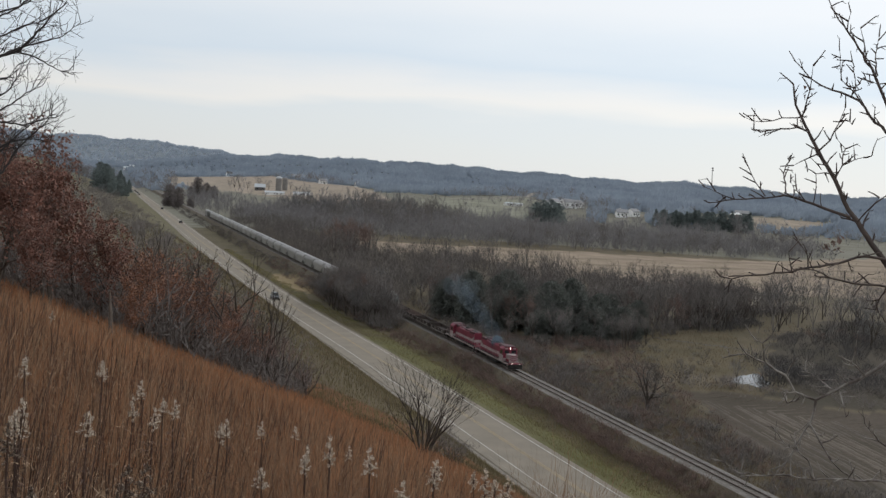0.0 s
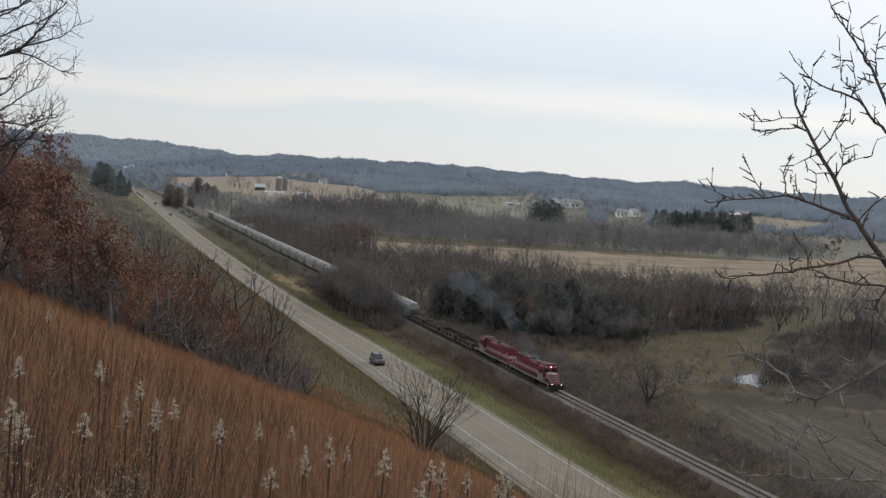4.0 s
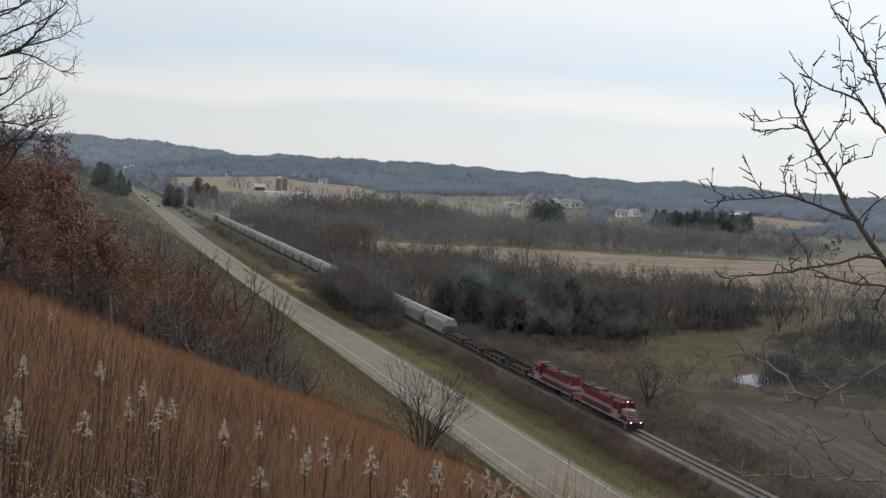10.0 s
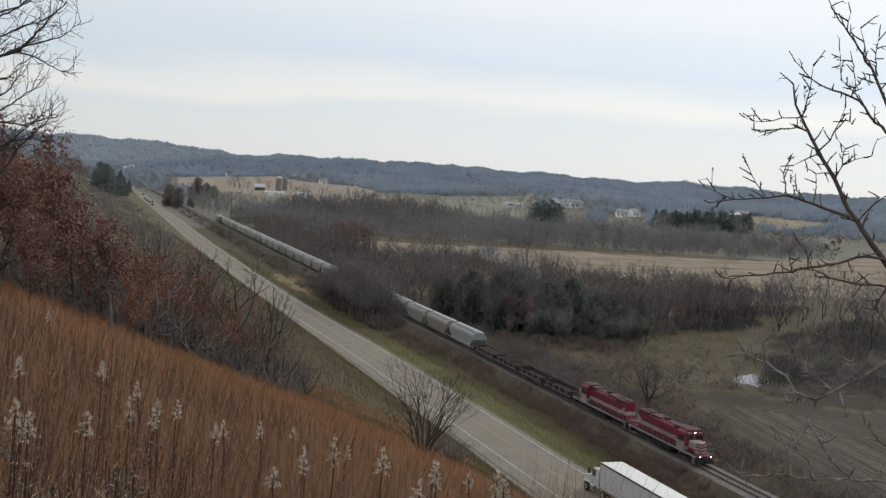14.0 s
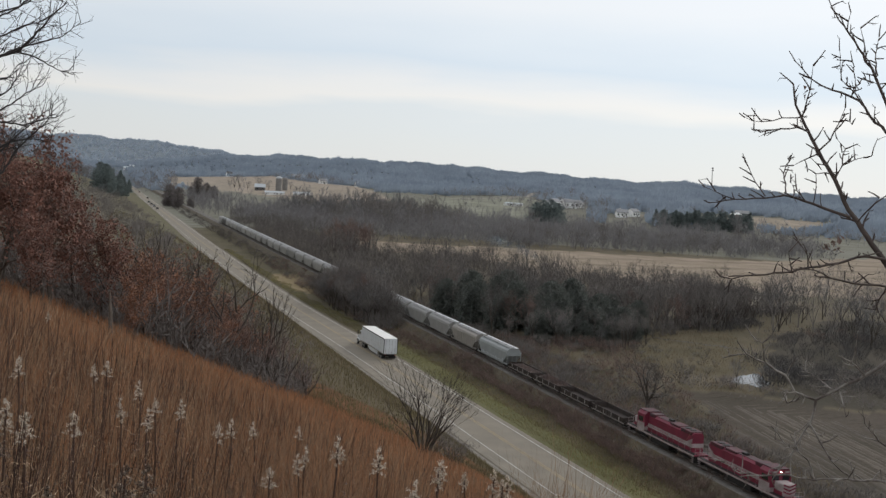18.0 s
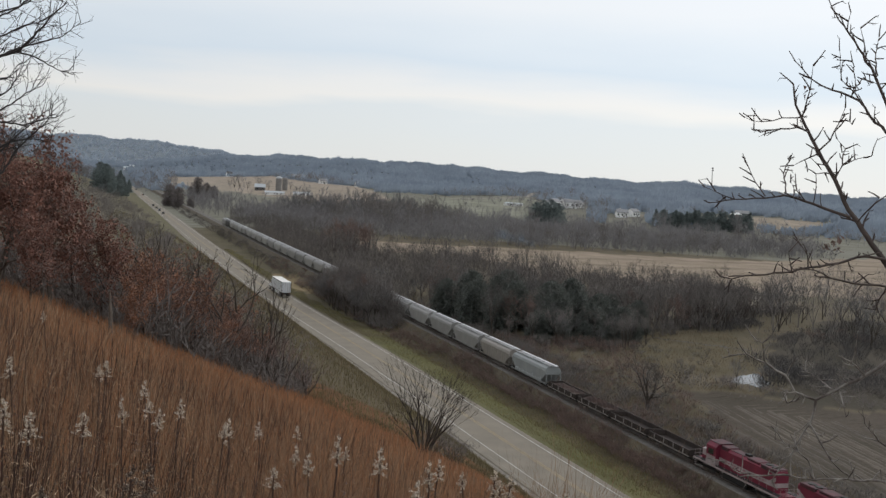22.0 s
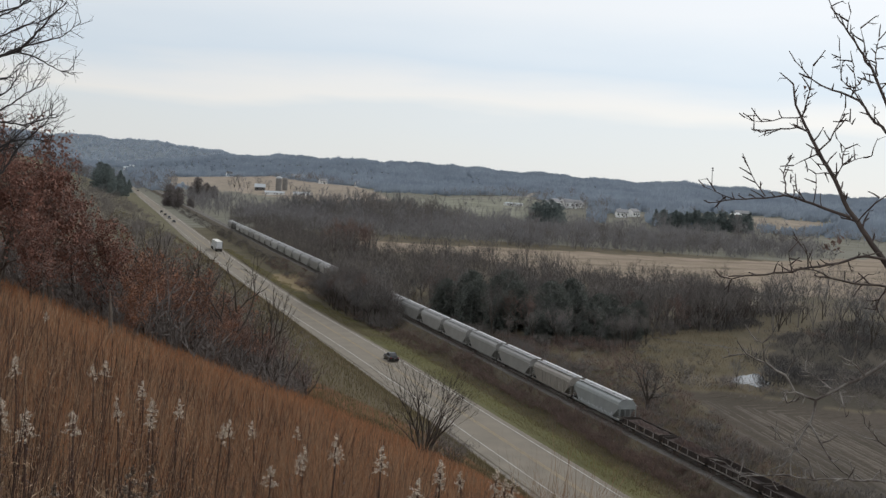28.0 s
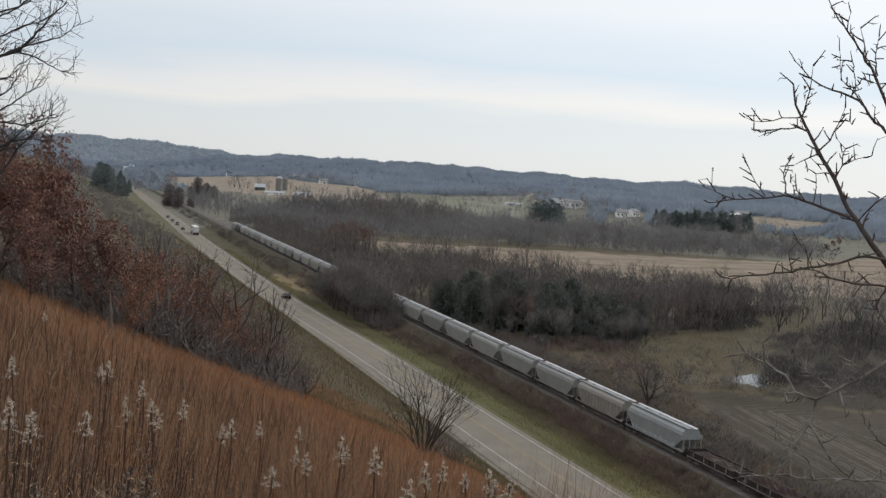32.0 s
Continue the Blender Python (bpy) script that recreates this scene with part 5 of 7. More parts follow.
    thicket("meadow_wood", "bare trees lining meadow and stubble field", LITE_TREES, sow([(150, 240), (205, 275), (330, 300), (430, 300), (430, 235), (250, 215), (190, 215)], 150, 41, 5.0), M_TWIG, 14, 1.0, 1.6)
    thicket("thicket_wood", "dark bare trees rising from the thicket", LITE_TREES, sow([(150, 205), (172, 230), (215, 245), (290, 255), (290, 190), (200, 182)], 60, 55, 4.0), M_SHADEBRUSH, 16, 0.45, 0.8)
    dark += sow([(116, 166), (128, 180), (136, 200), (142, 196), (132, 174)], 40, 56, 1.5) + sow([(128, 165), (142, 166), (215, 158), (215, 182), (142, 186), (131, 181)], 260, 57, 1.4)
    thicket("dark_thicket", "dark dense thicket between meadow and field", LITE_BRUSH, dark, M_SHADEBRUSH, 13, 0.9, 1.8)
    low = []
    for _ in range(1500):
        y = 88 * (420 / 88) ** rng.rand()
        q = rng.uniform(2.4, 9.5 if y > 200 else 6.0)
        if wobble(q * 3, y, 8, 3) > -0.25:
            low.append((rail_x(y) - q, y))
    thicket("track_brush", "low tangled brush on the railway bank", LITE_BRUSH, low, M_TWIG_RED, 5, 0.45, 1.0)
    mid = []
    for _ in range(900):
        y = rng.uniform(90, 260)
        mid.append((rail_x(y) + rng.uniform(2.4, 17), y))
    for _ in range(500):
        y = rng.uniform(350, 900)
        mid.append((rail_x(y) - rng.uniform(4, 9), y))
    mid += sow(NEAR_WOOD, 500, 31, 2.4)
    mid += sow([(148, 212), (158, 230), (215, 205), (330, 200), (330, 250), (210, 250)], 260, 33, 2.5)
    edge_brush = sow([(125, 152), (180, 152), (200, 188), (142, 188), (133, 180), (127, 168)], 420, 62, 1.3) + sow([(104, 170), (113, 169), (118, 163), (121, 165), (114, 174), (106, 176)], 26, 63, 1.0)
    thicket("field_edge_brush", "brown brush between pond and harvested field", LITE_BRUSH, edge_brush, M_TWIG, 18, 0.6, 1.25)
    bank = [(126 + k * 1.0, 232 - k * 0.92 + 0.8 * math.sin(k)) for k in range(20)]
    thicket("creek_brush", "low dark sedge along the creek", LITE_BRUSH, bank, M_SHADEBRUSH, 19, 0.18, 0.4)
    thicket("wood_brush", "brown undergrowth along track and wood edge", LITE_BRUSH, mid, M_TWIG, 6, 0.35, 1.2)
    near = sow([(82, 105), (96, 146), (106, 184), (116, 214), (88, 224), (78, 160)], 330, 52, 1.5)
    thicket("trackside_brush", "brown tangled brush between track and field", LITE_BRUSH, near, M_TWIG_RED, 15, 0.6, 1.35)
    for x, y in sow([(84, 120), (96, 150), (104, 186), (112, 212), (88, 222), (80, 170)], 70, 34, 2.6):
        BRUSH.put(rng.choice([0, 1, 2, 2]), spot(x, y, rng.uniform(0.5, 1.3), rng.uniform(0, 360)), group="brush between track and field")
    hem = sow([(3, 52), (12, 58), (17, 80), (14, 92), (-3, 92), (-6, 70)], 330, 35, 0.9)
    thicket("hem_brush", "dark twiggy brush below the grassy crest", LITE_BRUSH, hem, M_TWIG, 8, 0.7, 1.6, 2.6)
    flank = sow([(0, 80), (14, 80), (30, 130), (46, 240), (48, 500), (-10, 500)], 700, 17, 1.6)
    thicket("bluff_brush", "tangled brush on the flank of the bluff", LITE_BRUSH, flank, M_TWIG, 7, 0.4, 1.6, 2.6)


plant_valley()


def plant_ridges():
    """Bare woods on the far ridges: fans of thin upright blades, too many to count."""
    rng = np.random.RandomState(8)
    out = []
    n = 30000
    az = rng.uniform(-7, 46, n)
    rr = np.interp(az, RIDGE_AZ, RIDGE_R)
    rr = np.where((az > 0) & (az < 8.5) & (rng.rand(n) < 0.5), 2600, rr)
    r = rr * np.where(rng.rand(n) < 0.25, rng.uniform(0.95, 1.01, n), rng.uniform(0.41, 1.0, n))
    x, y = r * np.sin(np.radians(az)), r * np.cos(np.radians(az))
    keep = (r > np.where(az > 26, 985, 1280)) & (np.hypot(x - 500, y - 1072) > 26) & (np.hypot(x - 512, y - 968) > 18) & (np.hypot(x - 630, y - 948) > 14) & ~inside(FIELDS["upper"], x, y) & ~inside(FIELDS["green"], x, y) & ~inside(FIELDS["pink"], x, y) & ((np.abs(x - 55 - bend(y)) > 13) | (r > 2350))
    keep &= np.hypot(x - 610, (y - 1450) * 0.45) > 45
    # glades before the houses and along the drive
    for gx, gy in ((499, 1063), (489, 1085), (505, 1090), (478, 1075), (504, 960), (520, 968), (630, 950), (437, 1085), (470, 1050), (442, 1184), (486, 1209), (524, 1272), (562, 1338), (600, 1420), (640, 1500), (587, 893)):
        q = np.clip((x * gx + y * gy) / (gx * gx + gy * gy), 0.88, 1.01)
        keep &= np.hypot(x - q * gx, y - q * gy) > 15
    x, y, r = x[keep], y[keep], r[keep]
    z = ground_z(x, y)
    base = np.stack([x, y, z - 1], 1)
    h = rng.uniform(6, 10.5, len(x)) * (1 + 0.3 * wobble(x, y, 60, 7))
    # each crown is a loose fan of upright shoots that end on a dome
    for k in range(8):
        a = rng.uniform(0, 6.28, len(x))
        f = np.sqrt(rng.rand(len(x)))
        out_by = f * h * 0.45
        tip = base + np.stack([np.cos(a) * out_by, np.sin(a) * out_by, h * (0.55 + 0.5 * np.sqrt(1 - f * f))], 1)
        low = base + np.stack([np.cos(a) * out_by * 0.8, np.sin(a) * out_by * 0.8, h * 0.2], 1)
        s = np.stack([np.full(len(x), 0.9), np.full(len(x), -0.4), np.zeros(len(x))], 1) * (h * rng.uniform(0.1, 0.22, len(x)))[:, None]
        out.append(np.stack([low - s, low + s, tip], 1))
    out = np.stack(out, 1)
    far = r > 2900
    # blue-grey haze is painted into the base colour of the ridge woods
    m = shade("hazed_ridge_wood", (0.335, 0.385, 0.445), (0.265, 0.312, 0.37), 0.012, 0.95, spread=0.06, island=True, spec=0.05, thin=0.45)
    tagged(tri_part("ridge_woodland", out[~far].reshape(-1, 3, 3), m), "bare woods covering the nearer ridge, haze painted in blue-grey", "woodland", kind="stuff")
    # the farthest ridge takes a paler copy, for thicker painted haze
    m = shade("paler_hazed_ridge_wood", (0.4, 0.45, 0.515), (0.345, 0.395, 0.455), 0.012, 0.95, spread=0.03, island=True, spec=0.05, thin=0.45)
    tagged(tri_part("far_ridge_woodland", out[far].reshape(-1, 3, 3), m), "bare woods on the farthest ridge, paled by painted haze", "woodland", kind="stuff")


plant_ridges()


def plant_bluff():
    oak = Stock([
        woody("oak_tree", "small oak holding dark red-brown dead leaves", "tree", 41, 5.0, 0.13, 3, 0.8, 900, 0.6, 0.01, M_TWIG, levels=3, fork=0.15, leaf=5200, leaf_size=0.15, leaf_mat=M_OAK),
        woody("oak_tree", "young oak with rust-orange dead leaves", "tree", 42, 3.2, 0.09, 3, 0.9, 700, 0.5, 0.01, M_TWIG, levels=3, fork=0.1, leaf=3600, leaf_size=0.14, leaf_mat=M_OAK_ORANGE),
        woody("oak_tree", "tall narrow oak with dark red leaves at its top", "tree", 45, 5.4, 0.12, 2, 0.4, 900, 0.6, 0.01, M_TWIG, levels=3, fork=0.25, leaf=3200, leaf_size=0.16, leaf_mat=M_OAK),
        woody("oak_tree", "bushy young oak with few rust-brown leaves", "tree", 46, 3.6, 0.08, 3, 0.9, 1300, 0.5, 0.009, M_TWIG_RED, levels=3, stems=2, fork=0.05, leaf=1500, leaf_size=0.13, leaf_mat=M_OAK_ORANGE),
    ])
    g = "oaks at the top of the bluff"
    for x, y, s, k in ((5.0, 63, 1.15, 3), (6.0, 68, 1.25, 3), (7.0, 64, 1.05, 3), (7.6, 72, 1.3, 3), (8.8, 67, 1.0, 3), (9.6, 75, 1.2, 3), (5.4, 74, 1.5, 3), (6.6, 60, 0.9, 3), (4.2, 57, 1.0, 3), (10.8, 68, 0.85, 3), (12.0, 72, 0.85, 3), (8.2, 60, 0.75, 3), (-0.5, 52, 1.0, 0), (-2.6, 50, 0.95, 0), (-4.4, 56, 1.15, 0), (1.7, 57, 0.85, 0), (-6.5, 60, 1.25, 0), (0.6, 62, 1.0, 0), (-2.0, 66, 1.2, 0), (3.6, 58, 0.85, 1), (4.6, 62, 0.95, 1), (2.6, 49, 0.5, 1), (-1.2, 46, 0.6, 0), (-3.2, 44, 0.6, 0), (-0.9, 53, 1.0, 2), (-2.6, 54, 0.95, 2), (5.6, 66, 0.8, 1), (6.4, 72, 0.8, 1), (3.2, 54, 0.6, 1)):
        oak.put(k, spot(x, y, s, x * 77 + y), group=g)
    def sapling(label, seed, height, radius, angle, low, mat):
        rng = np.random.RandomState(seed)
        segs = fork_segs(rng, height, radius, 0.13, 5, low=low, angle=angle, up=0.05, thin=0.66)
        ob = thing("bare_sapling", label, "tree")
        foot = [g for g in segs if g[4] == 0]
        part("trunk", pipe([foot[0][0]] + [g[1] for g in foot], [foot[0][2] * 1.15] + [g[3] for g in foot]), M_BARK, ob)
        tagged(tri_part("limbwork", seg_tris([g for g in segs if g[4] in (1, 2)], 6), M_BARK, ob), kind="stuff")
        tri_part("crown", np.concatenate([seg_tris([g for g in segs if g[4] in (3, 4)], 3), flat_tris(rng, [g for g in segs if g[4] > 4]), slivers(rng, segs, 420, 0.32, 0.005, 4, 0.6)]), mat, ob)
        return ob

    bare = Stock([
        sapling("dark bare small tree with crooked twigs on the slope", 55, 7.0, 3.0, 0.85, 0.26, M_BARK),
        sapling("bare slender tree with grey upright twigs on the slope", 53, 7.0, 2.2, 0.66, 0.25, M_BARK),
        sapling("low-forked bare tree with brown twigs on the slope", 54, 5.0, 2.6, 0.75, 0.12, M_TWIG_RED),
    ])
    g = "bare saplings on the slope"
    bare.put(0, spot(9.6, 66, 1.12, 30), "dark bare small tree with crooked twigs standing against the road", group=g)
    for x, y, s, k in ((4.9, 60, 0.9, 1), (6.2, 66, 0.86, 0), (7.4, 68, 0.92, 1), (8.4, 72, 0.8, 0), (11.9, 67, 0.86, 1), (12.8, 74, 0.72, 0), (4.2, 60, 0.74, 2), (7.0, 62, 0.8, 2), (8.4, 62, 0.8, 2), (5.6, 70, 0.95, 2), (10.8, 72, 0.95, 2), (12.9, 66, 0.8, 2), (14.5, 80, 0.8, 2), (9.6, 80, 0.8, 2), (6.6, 76, 0.9, 2), (3.2, 56, 0.75, 2), (14.2, 66, 0.6, 2), (15.8, 74, 0.5, 2), (10.2, 60, 0.75, 2), (11.4, 62, 0.7, 2)):
        bare.put(k, spot(x, y, s * 1.08, x * 91 + y * 37), group=g)
    ob = bare_shrub("bare round shrub with arching twigs above the road", 52, 5.6, 2.5, M_BARK, 9, 5, 300, 0.3, 0.005, 0.06, 0.45)
    ob.matrix_basis = spot(17.4, 52.5, 1.0, 80)
    for x, y, h in ((19.6, 55, 0.5), (20.8, 57.5, 0.55), (22.0, 60, 0.5), (18.4, 54.5, 0.6)):
        BRUSH.put(0, spot(x, y, h * 1.6, x * 50), "thin bare brush at the foot of the shrub", group="brush above the road")


plant_bluff()


def kinked(rng, out, p, d, length, r, level, up):
    n = max(2, int(length / 0.035))
    q = np.array(p, dtype=float)
    for k in range(n):
        d = d + rng.normal(0, 0.13, 3) + [0, 0, up]
        d /= np.linalg.norm(d)
        nxt = q + d * length / n
        # joints swell a little, tips end in a bud
        ra, rb = r * (1 - 0.4 * k / n) * rng.uniform(0.9, 1.25), r * (1 - 0.4 * (k + 1) / n)
        out.append((q, nxt, ra, rb, level))
        q = nxt
        if level < 3 and rng.rand() < 0.42:
            side = np.cross(d, rng.normal(0, 1, 3))
            nd = d * 0.75 + side / np.linalg.norm(side) * 0.75
            nd[1] *= 0.7
            nd /= np.linalg.norm(nd)
            kinked(rng, out, q, nd, length * rng.uniform(0.25, 0.55), rb * 0.75, level + 1, up)
    out.append((q, q + d * r * 2.4, r * 0.85, r * 0.3, level))
    return out


def near_tree(name, label, limbs, depth, seed, twig=0.3, every=0.12, mat=None, base=None, trunk=None, thin=1.0):
    """A tree beside the viewer: bowed limbs in an upright plane facing the path, twigs from a seeded walk."""
    rng = np.random.RandomState(seed)
    ob = thing(name, label, "tree")
    m3 = STAND.to_3x3()
    right, up, fwd = np.array(m3.col[0]), np.array(m3.col[1]), -np.array(m3.col[2])
    origin = np.array(EYE) + fwd * depth
    if trunk:
        segs = []
        for (a, b, c, r0), (a2, b2, c2, r1) in zip(trunk, trunk[1:]):
            segs.append((origin + right * a + up * b + fwd * c, origin + right * a2 + up * b2 + fwd * c2, r0, r1, 0))
        foot = segs[0][0].copy()
        foot[2] = float(ground_z(foot[0], foot[1])) - 0.2
        segs.insert(0, (foot, segs[0][0], trunk[0][3] * 1.25, trunk[0][3], 0))
        tri_part("trunk", seg_tris(segs, 9), mat, ob)
    for r, pts in limbs:
        segs, tw = [], []
        bow = rng.uniform(-0.5, 0.5)
        P3 = [origin + (right * a + up * b) * (1 + bow * k / len(pts) / depth) + fwd * (bow * k / len(pts)) for k, (a, b) in enumerate(pts)]
        n = len(P3) - 1
        for k in range(n):
            steps = max(1, int(np.linalg.norm(P3[k + 1] - P3[k]) / 0.045))
            prev = P3[k]
            for s in range(1, steps + 1):
                q = P3[k] + (P3[k + 1] - P3[k]) * s / steps + rng.normal(0, 0.0035, 3) * (s < steps)
                f0, f1 = (k + (s - 1) / steps) / n, (k + s / steps) / n
                segs.append((prev, q, r * (1 - 0.72 * f0), r * (1 - 0.72 * f1), 0))
                if f1 > 0.15 and rng.rand() < 0.1 / every:
                    d = (P3[k + 1] - P3[k]) / np.linalg.norm(P3[k + 1] - P3[k])
                    nd = d * 0.7 + right * rng.normal(0, 0.7) + up * rng.normal(0.4, 0.55) + fwd * rng.normal(0, 0.5)
                    kinked(rng, tw, q, nd / np.linalg.norm(nd), twig * rng.uniform(0.35, 1.1), max(r * (1 - 0.72 * f1) * 0.5, 0.0042) * thin, 1, 0.02)
                prev = q
        limb = part("limb", pipe([segs[0][0]] + [g[1] for g in segs], [segs[0][2]] + [g[3] for g in segs], 8), mat, ob, smooth=True)
        if tw:
            tagged(tri_part("twig_spray", seg_tris(tw, 4), mat, limb), kind="stuff")
    return ob


def build_near_trees():
    dark = shade("dark_twig_bark", (0.1, 0.078, 0.068), (0.06, 0.048, 0.043), 9.0, 0.85, bump=0.002, fine=6)
    pale = shade("lichen_grey_bark", (0.27, 0.25, 0.225), (0.085, 0.07, 0.062), 14.0, 0.9, bump=0.004, fine=6)
    k = 6.0 / 1977

    def at(*pix):
        return [((a - 784) * k, (441 - b) * k) for a, b in pix]

    limbs = []

    def limb(r, *pix):
        limbs.append((r, at(*pix)))

    limb(0.026, (1600, 520), (1569, 468), (1543, 433), (1518, 393), (1501, 371), (1479, 321), (1449, 269), (1431, 234), (1419, 209), (1408, 186), (1404, 149))
    limb(0.015, (1610, 300), (1569, 184), (1548, 134), (1528, 97), (1504, 62), (1484, 35), (1467, 0))
    limb(0.0135, (1610, 280), (1569, 236), (1538, 204), (1521, 179), (1489, 164), (1454, 152), (1434, 139), (1407, 108))
    limb(0.013, (1505, 385), (1469, 373), (1439, 361), (1409, 351), (1389, 346), (1354, 351), (1300, 353), (1257, 359))
    limb(0.0135, (1600, 470), (1568, 460), (1531, 454), (1468, 468), (1401, 482), (1338, 487), (1295, 494), (1276, 490))
    limb(0.011, (1600, 516), (1568, 507), (1511, 502), (1468, 492), (1440, 478), (1405, 478))
    limb(0.007, (1568, 509), (1556, 530), (1550, 548), (1562, 562))
    limb(0.0072, (1431, 234), (1411, 226), (1369, 230), (1334, 231))
    limb(0.0065, (1411, 226), (1411, 209), (1384, 209), (1349, 216), (1318, 208))
    limb(0.007, (1419, 209), (1434, 159), (1439, 117))
    limb(0.0075, (1449, 267), (1469, 249), (1486, 216), (1496, 191))
    limb(0.0055, (1486, 216), (1500, 214), (1508, 220))
    limb(0.0065, (1449, 272), (1424, 283), (1404, 293))
    limb(0.006, (1464, 293), (1446, 290), (1434, 279))
    limb(0.0065, (1479, 310), (1460, 306), (1444, 308), (1443, 343))
    limb(0.0068, (1479, 315), (1491, 293), (1513, 283), (1543, 276))
    limb(0.006, (1491, 293), (1496, 264), (1481, 246))
    limb(0.0062, (1300, 353), (1285, 348), (1247, 331))
    limb(0.006, (1354, 347), (1337, 323), (1319, 288))
    limb(0.0062, (1391, 343), (1387, 308), (1399, 276))
    limb(0.0058, (1424, 355), (1410, 338), (1399, 323))
    limb(0.0062, (1499, 55), (1506, 22))
    limb(0.0062, (1533, 100), (1529, 74), (1523, 50))
    limb(0.0062, (1553, 134), (1550, 95), (1556, 65))
    limb(0.0068, (1521, 177), (1506, 158), (1489, 142), (1486, 90))
    limb(0.0058, (1512, 165), (1514, 149), (1509, 109))
    limb(0.0058, (1512, 155), (1528, 139), (1553, 149))
    limb(0.0058, (1401, 480), (1396, 446))
    limb(0.0058, (1430, 475), (1428, 450), (1412, 425))
    limb(0.0062, (1518, 393), (1536, 372), (1556, 350))
    tree = near_tree("bare_branch_tree", "bare dark tree whose knobbly limbs reach over the view", [(r * 0.68, p) for r, p in limbs], 6.0, 61, 0.085, 0.055, dark, trunk=[(3.3, -2.4, 0.0, 0.09), (3.1, -1.2, 0.0, 0.08), (2.75, -0.45, 0.0, 0.06), (2.5, -0.2, 0.0, 0.036)])
    rng = np.random.RandomState(12)
    m3 = STAND.to_3x3()
    right, up, fwd = np.array(m3.col[0]), np.array(m3.col[1]), -np.array(m3.col[2])
    for spot_at, n, wide in (((1430, 160), 5, 0.018), ((1474, 434), 14, 0.04)):
        (a, b), = at(spot_at)
        c = np.array(EYE) + fwd * 6.0 + right * a + up * b
        for _ in range(n):
            bm = bmesh.new()
            p = Vector(c + rng.normal(0, wide * 0.5, 3))
            d = Vector(rng.normal(0, 1, 3)).normalized()
            s = d.cross(Vector(rng.normal(0, 1, 3))).normalized()
            q = d.cross(s) * 0.006
            ln = rng.uniform(0.03, 0.05)
            vs = [bm.verts.new(v) for v in (p, p + d * ln * 0.35 + s * ln * 0.3 + q, p + d * ln, p + d * ln * 0.35 - s * ln * 0.3 + q)]
            bm.faces.new(vs[:3])
            bm.faces.new([vs[0], vs[2], vs[3]])
            part("dead_leaf", bm, M_TWIG_RED, tree)
    limbs.clear()
    limb(0.019, (1620, 615), (1568, 641), (1531, 665), (1483, 689), (1444, 708), (1406, 694), (1391, 665), (1358, 644), (1322, 627), (1290, 629))
    limb(0.007, (1353, 640), (1350, 607), (1338, 602))
    limb(0.0075, (1473, 690), (1450, 672), (1425, 655))
    limb(0.008, (1531, 665), (1507, 641), (1512, 629))
    limb(0.008, (1485, 689), (1492, 715), (1497, 737))
    limb(0.007, (1391, 694), (1392, 713), (1408, 711))
    limb(0.013, (1444, 708), (1436, 745), (1408, 790), (1390, 820), (1366, 850))
    limb(0.011, (1432, 750), (1452, 785), (1470, 815), (1490, 835))
    limb(0.015, (1620, 868), (1560, 852), (1500, 848), (1440, 850), (1400, 842))
    limb(0.01, (1400, 842), (1360, 842), (1310, 838), (1282, 818))
    limb(0.009, (1440, 848), (1430, 815), (1400, 790), (1372, 778))
    limb(0.009, (1568, 790), (1548, 770), (1530, 750))
    near_tree("bare_branch_tree", "bare low tree with pale lichen-grey twigs", [(r * 0.62, p) for r, p in limbs], 6.0, 67, 0.1, 0.08, pale, trunk=[(3.2, -2.0, 0.05, 0.07), (3.0, -1.35, 0.05, 0.055), (2.55, -0.55, 0.0, 0.03)])
    black = shade("near_black_bark", (0.055, 0.049, 0.047), (0.036, 0.032, 0.031), 9.0, 0.85, bump=0.002, fine=6)
    k = 11.0 / 1977
    left = [
        (0.03, at((-90, 150), (-20, 105), (30, 92), (60, 65), (90, 30), (118, 5))),
        (0.018, at((10, 95), (50, 80), (85, 72), (110, 65), (143, 40))),
        (0.015, at((30, 92), (60, 100), (85, 115), (108, 126), (130, 124))),
        (0.02, at((-80, 60), (-20, 40), (20, 20), (50, 5), (70, -20))),
        (0.02, at((-90, 240), (-20, 205), (20, 185), (45, 165), (75, 152))),
        (0.02, at((-80, 260), (-10, 215), (40, 222), (75, 213), (105, 205))),
        (0.022, at((-40, 330), (5, 305), (30, 265), (55, 240), (85, 215))),
        (0.02, at((-30, 140), (10, 140), (25, 130))),
        (0.02, at((-30, 280), (20, 250), (60, 246), (88, 252))),
        (0.018, at((-60, 30), (-5, 22), (35, 12), (60, -8), (88, -20))),
        (0.016, at((-40, 75), (10, 62), (45, 45), (75, 38), (100, 20))),
        (0.016, at((-30, 190), (15, 160), (30, 140), (28, 118))),
        (0.018, at((-50, 300), (0, 268), (30, 240), (60, 215), (88, 190))),
    ]
    near_tree("bare_edge_tree", "tall bare tree with fine dark twigs against the sky", [(r * 0.62, p) for r, p in left], 11.0, 71, 0.3, 0.02, black, trunk=[(-5.3, -0.6, 0.2, 0.17), (-5.2, 0.6, 0.1, 0.14), (-5.0, 1.8, 0.0, 0.1), (-4.8, 2.9, 0.0, 0.05)], thin=0.8)


build_near_trees()


# ---- tall grass and seed heads on the slope ----
STALKS = []


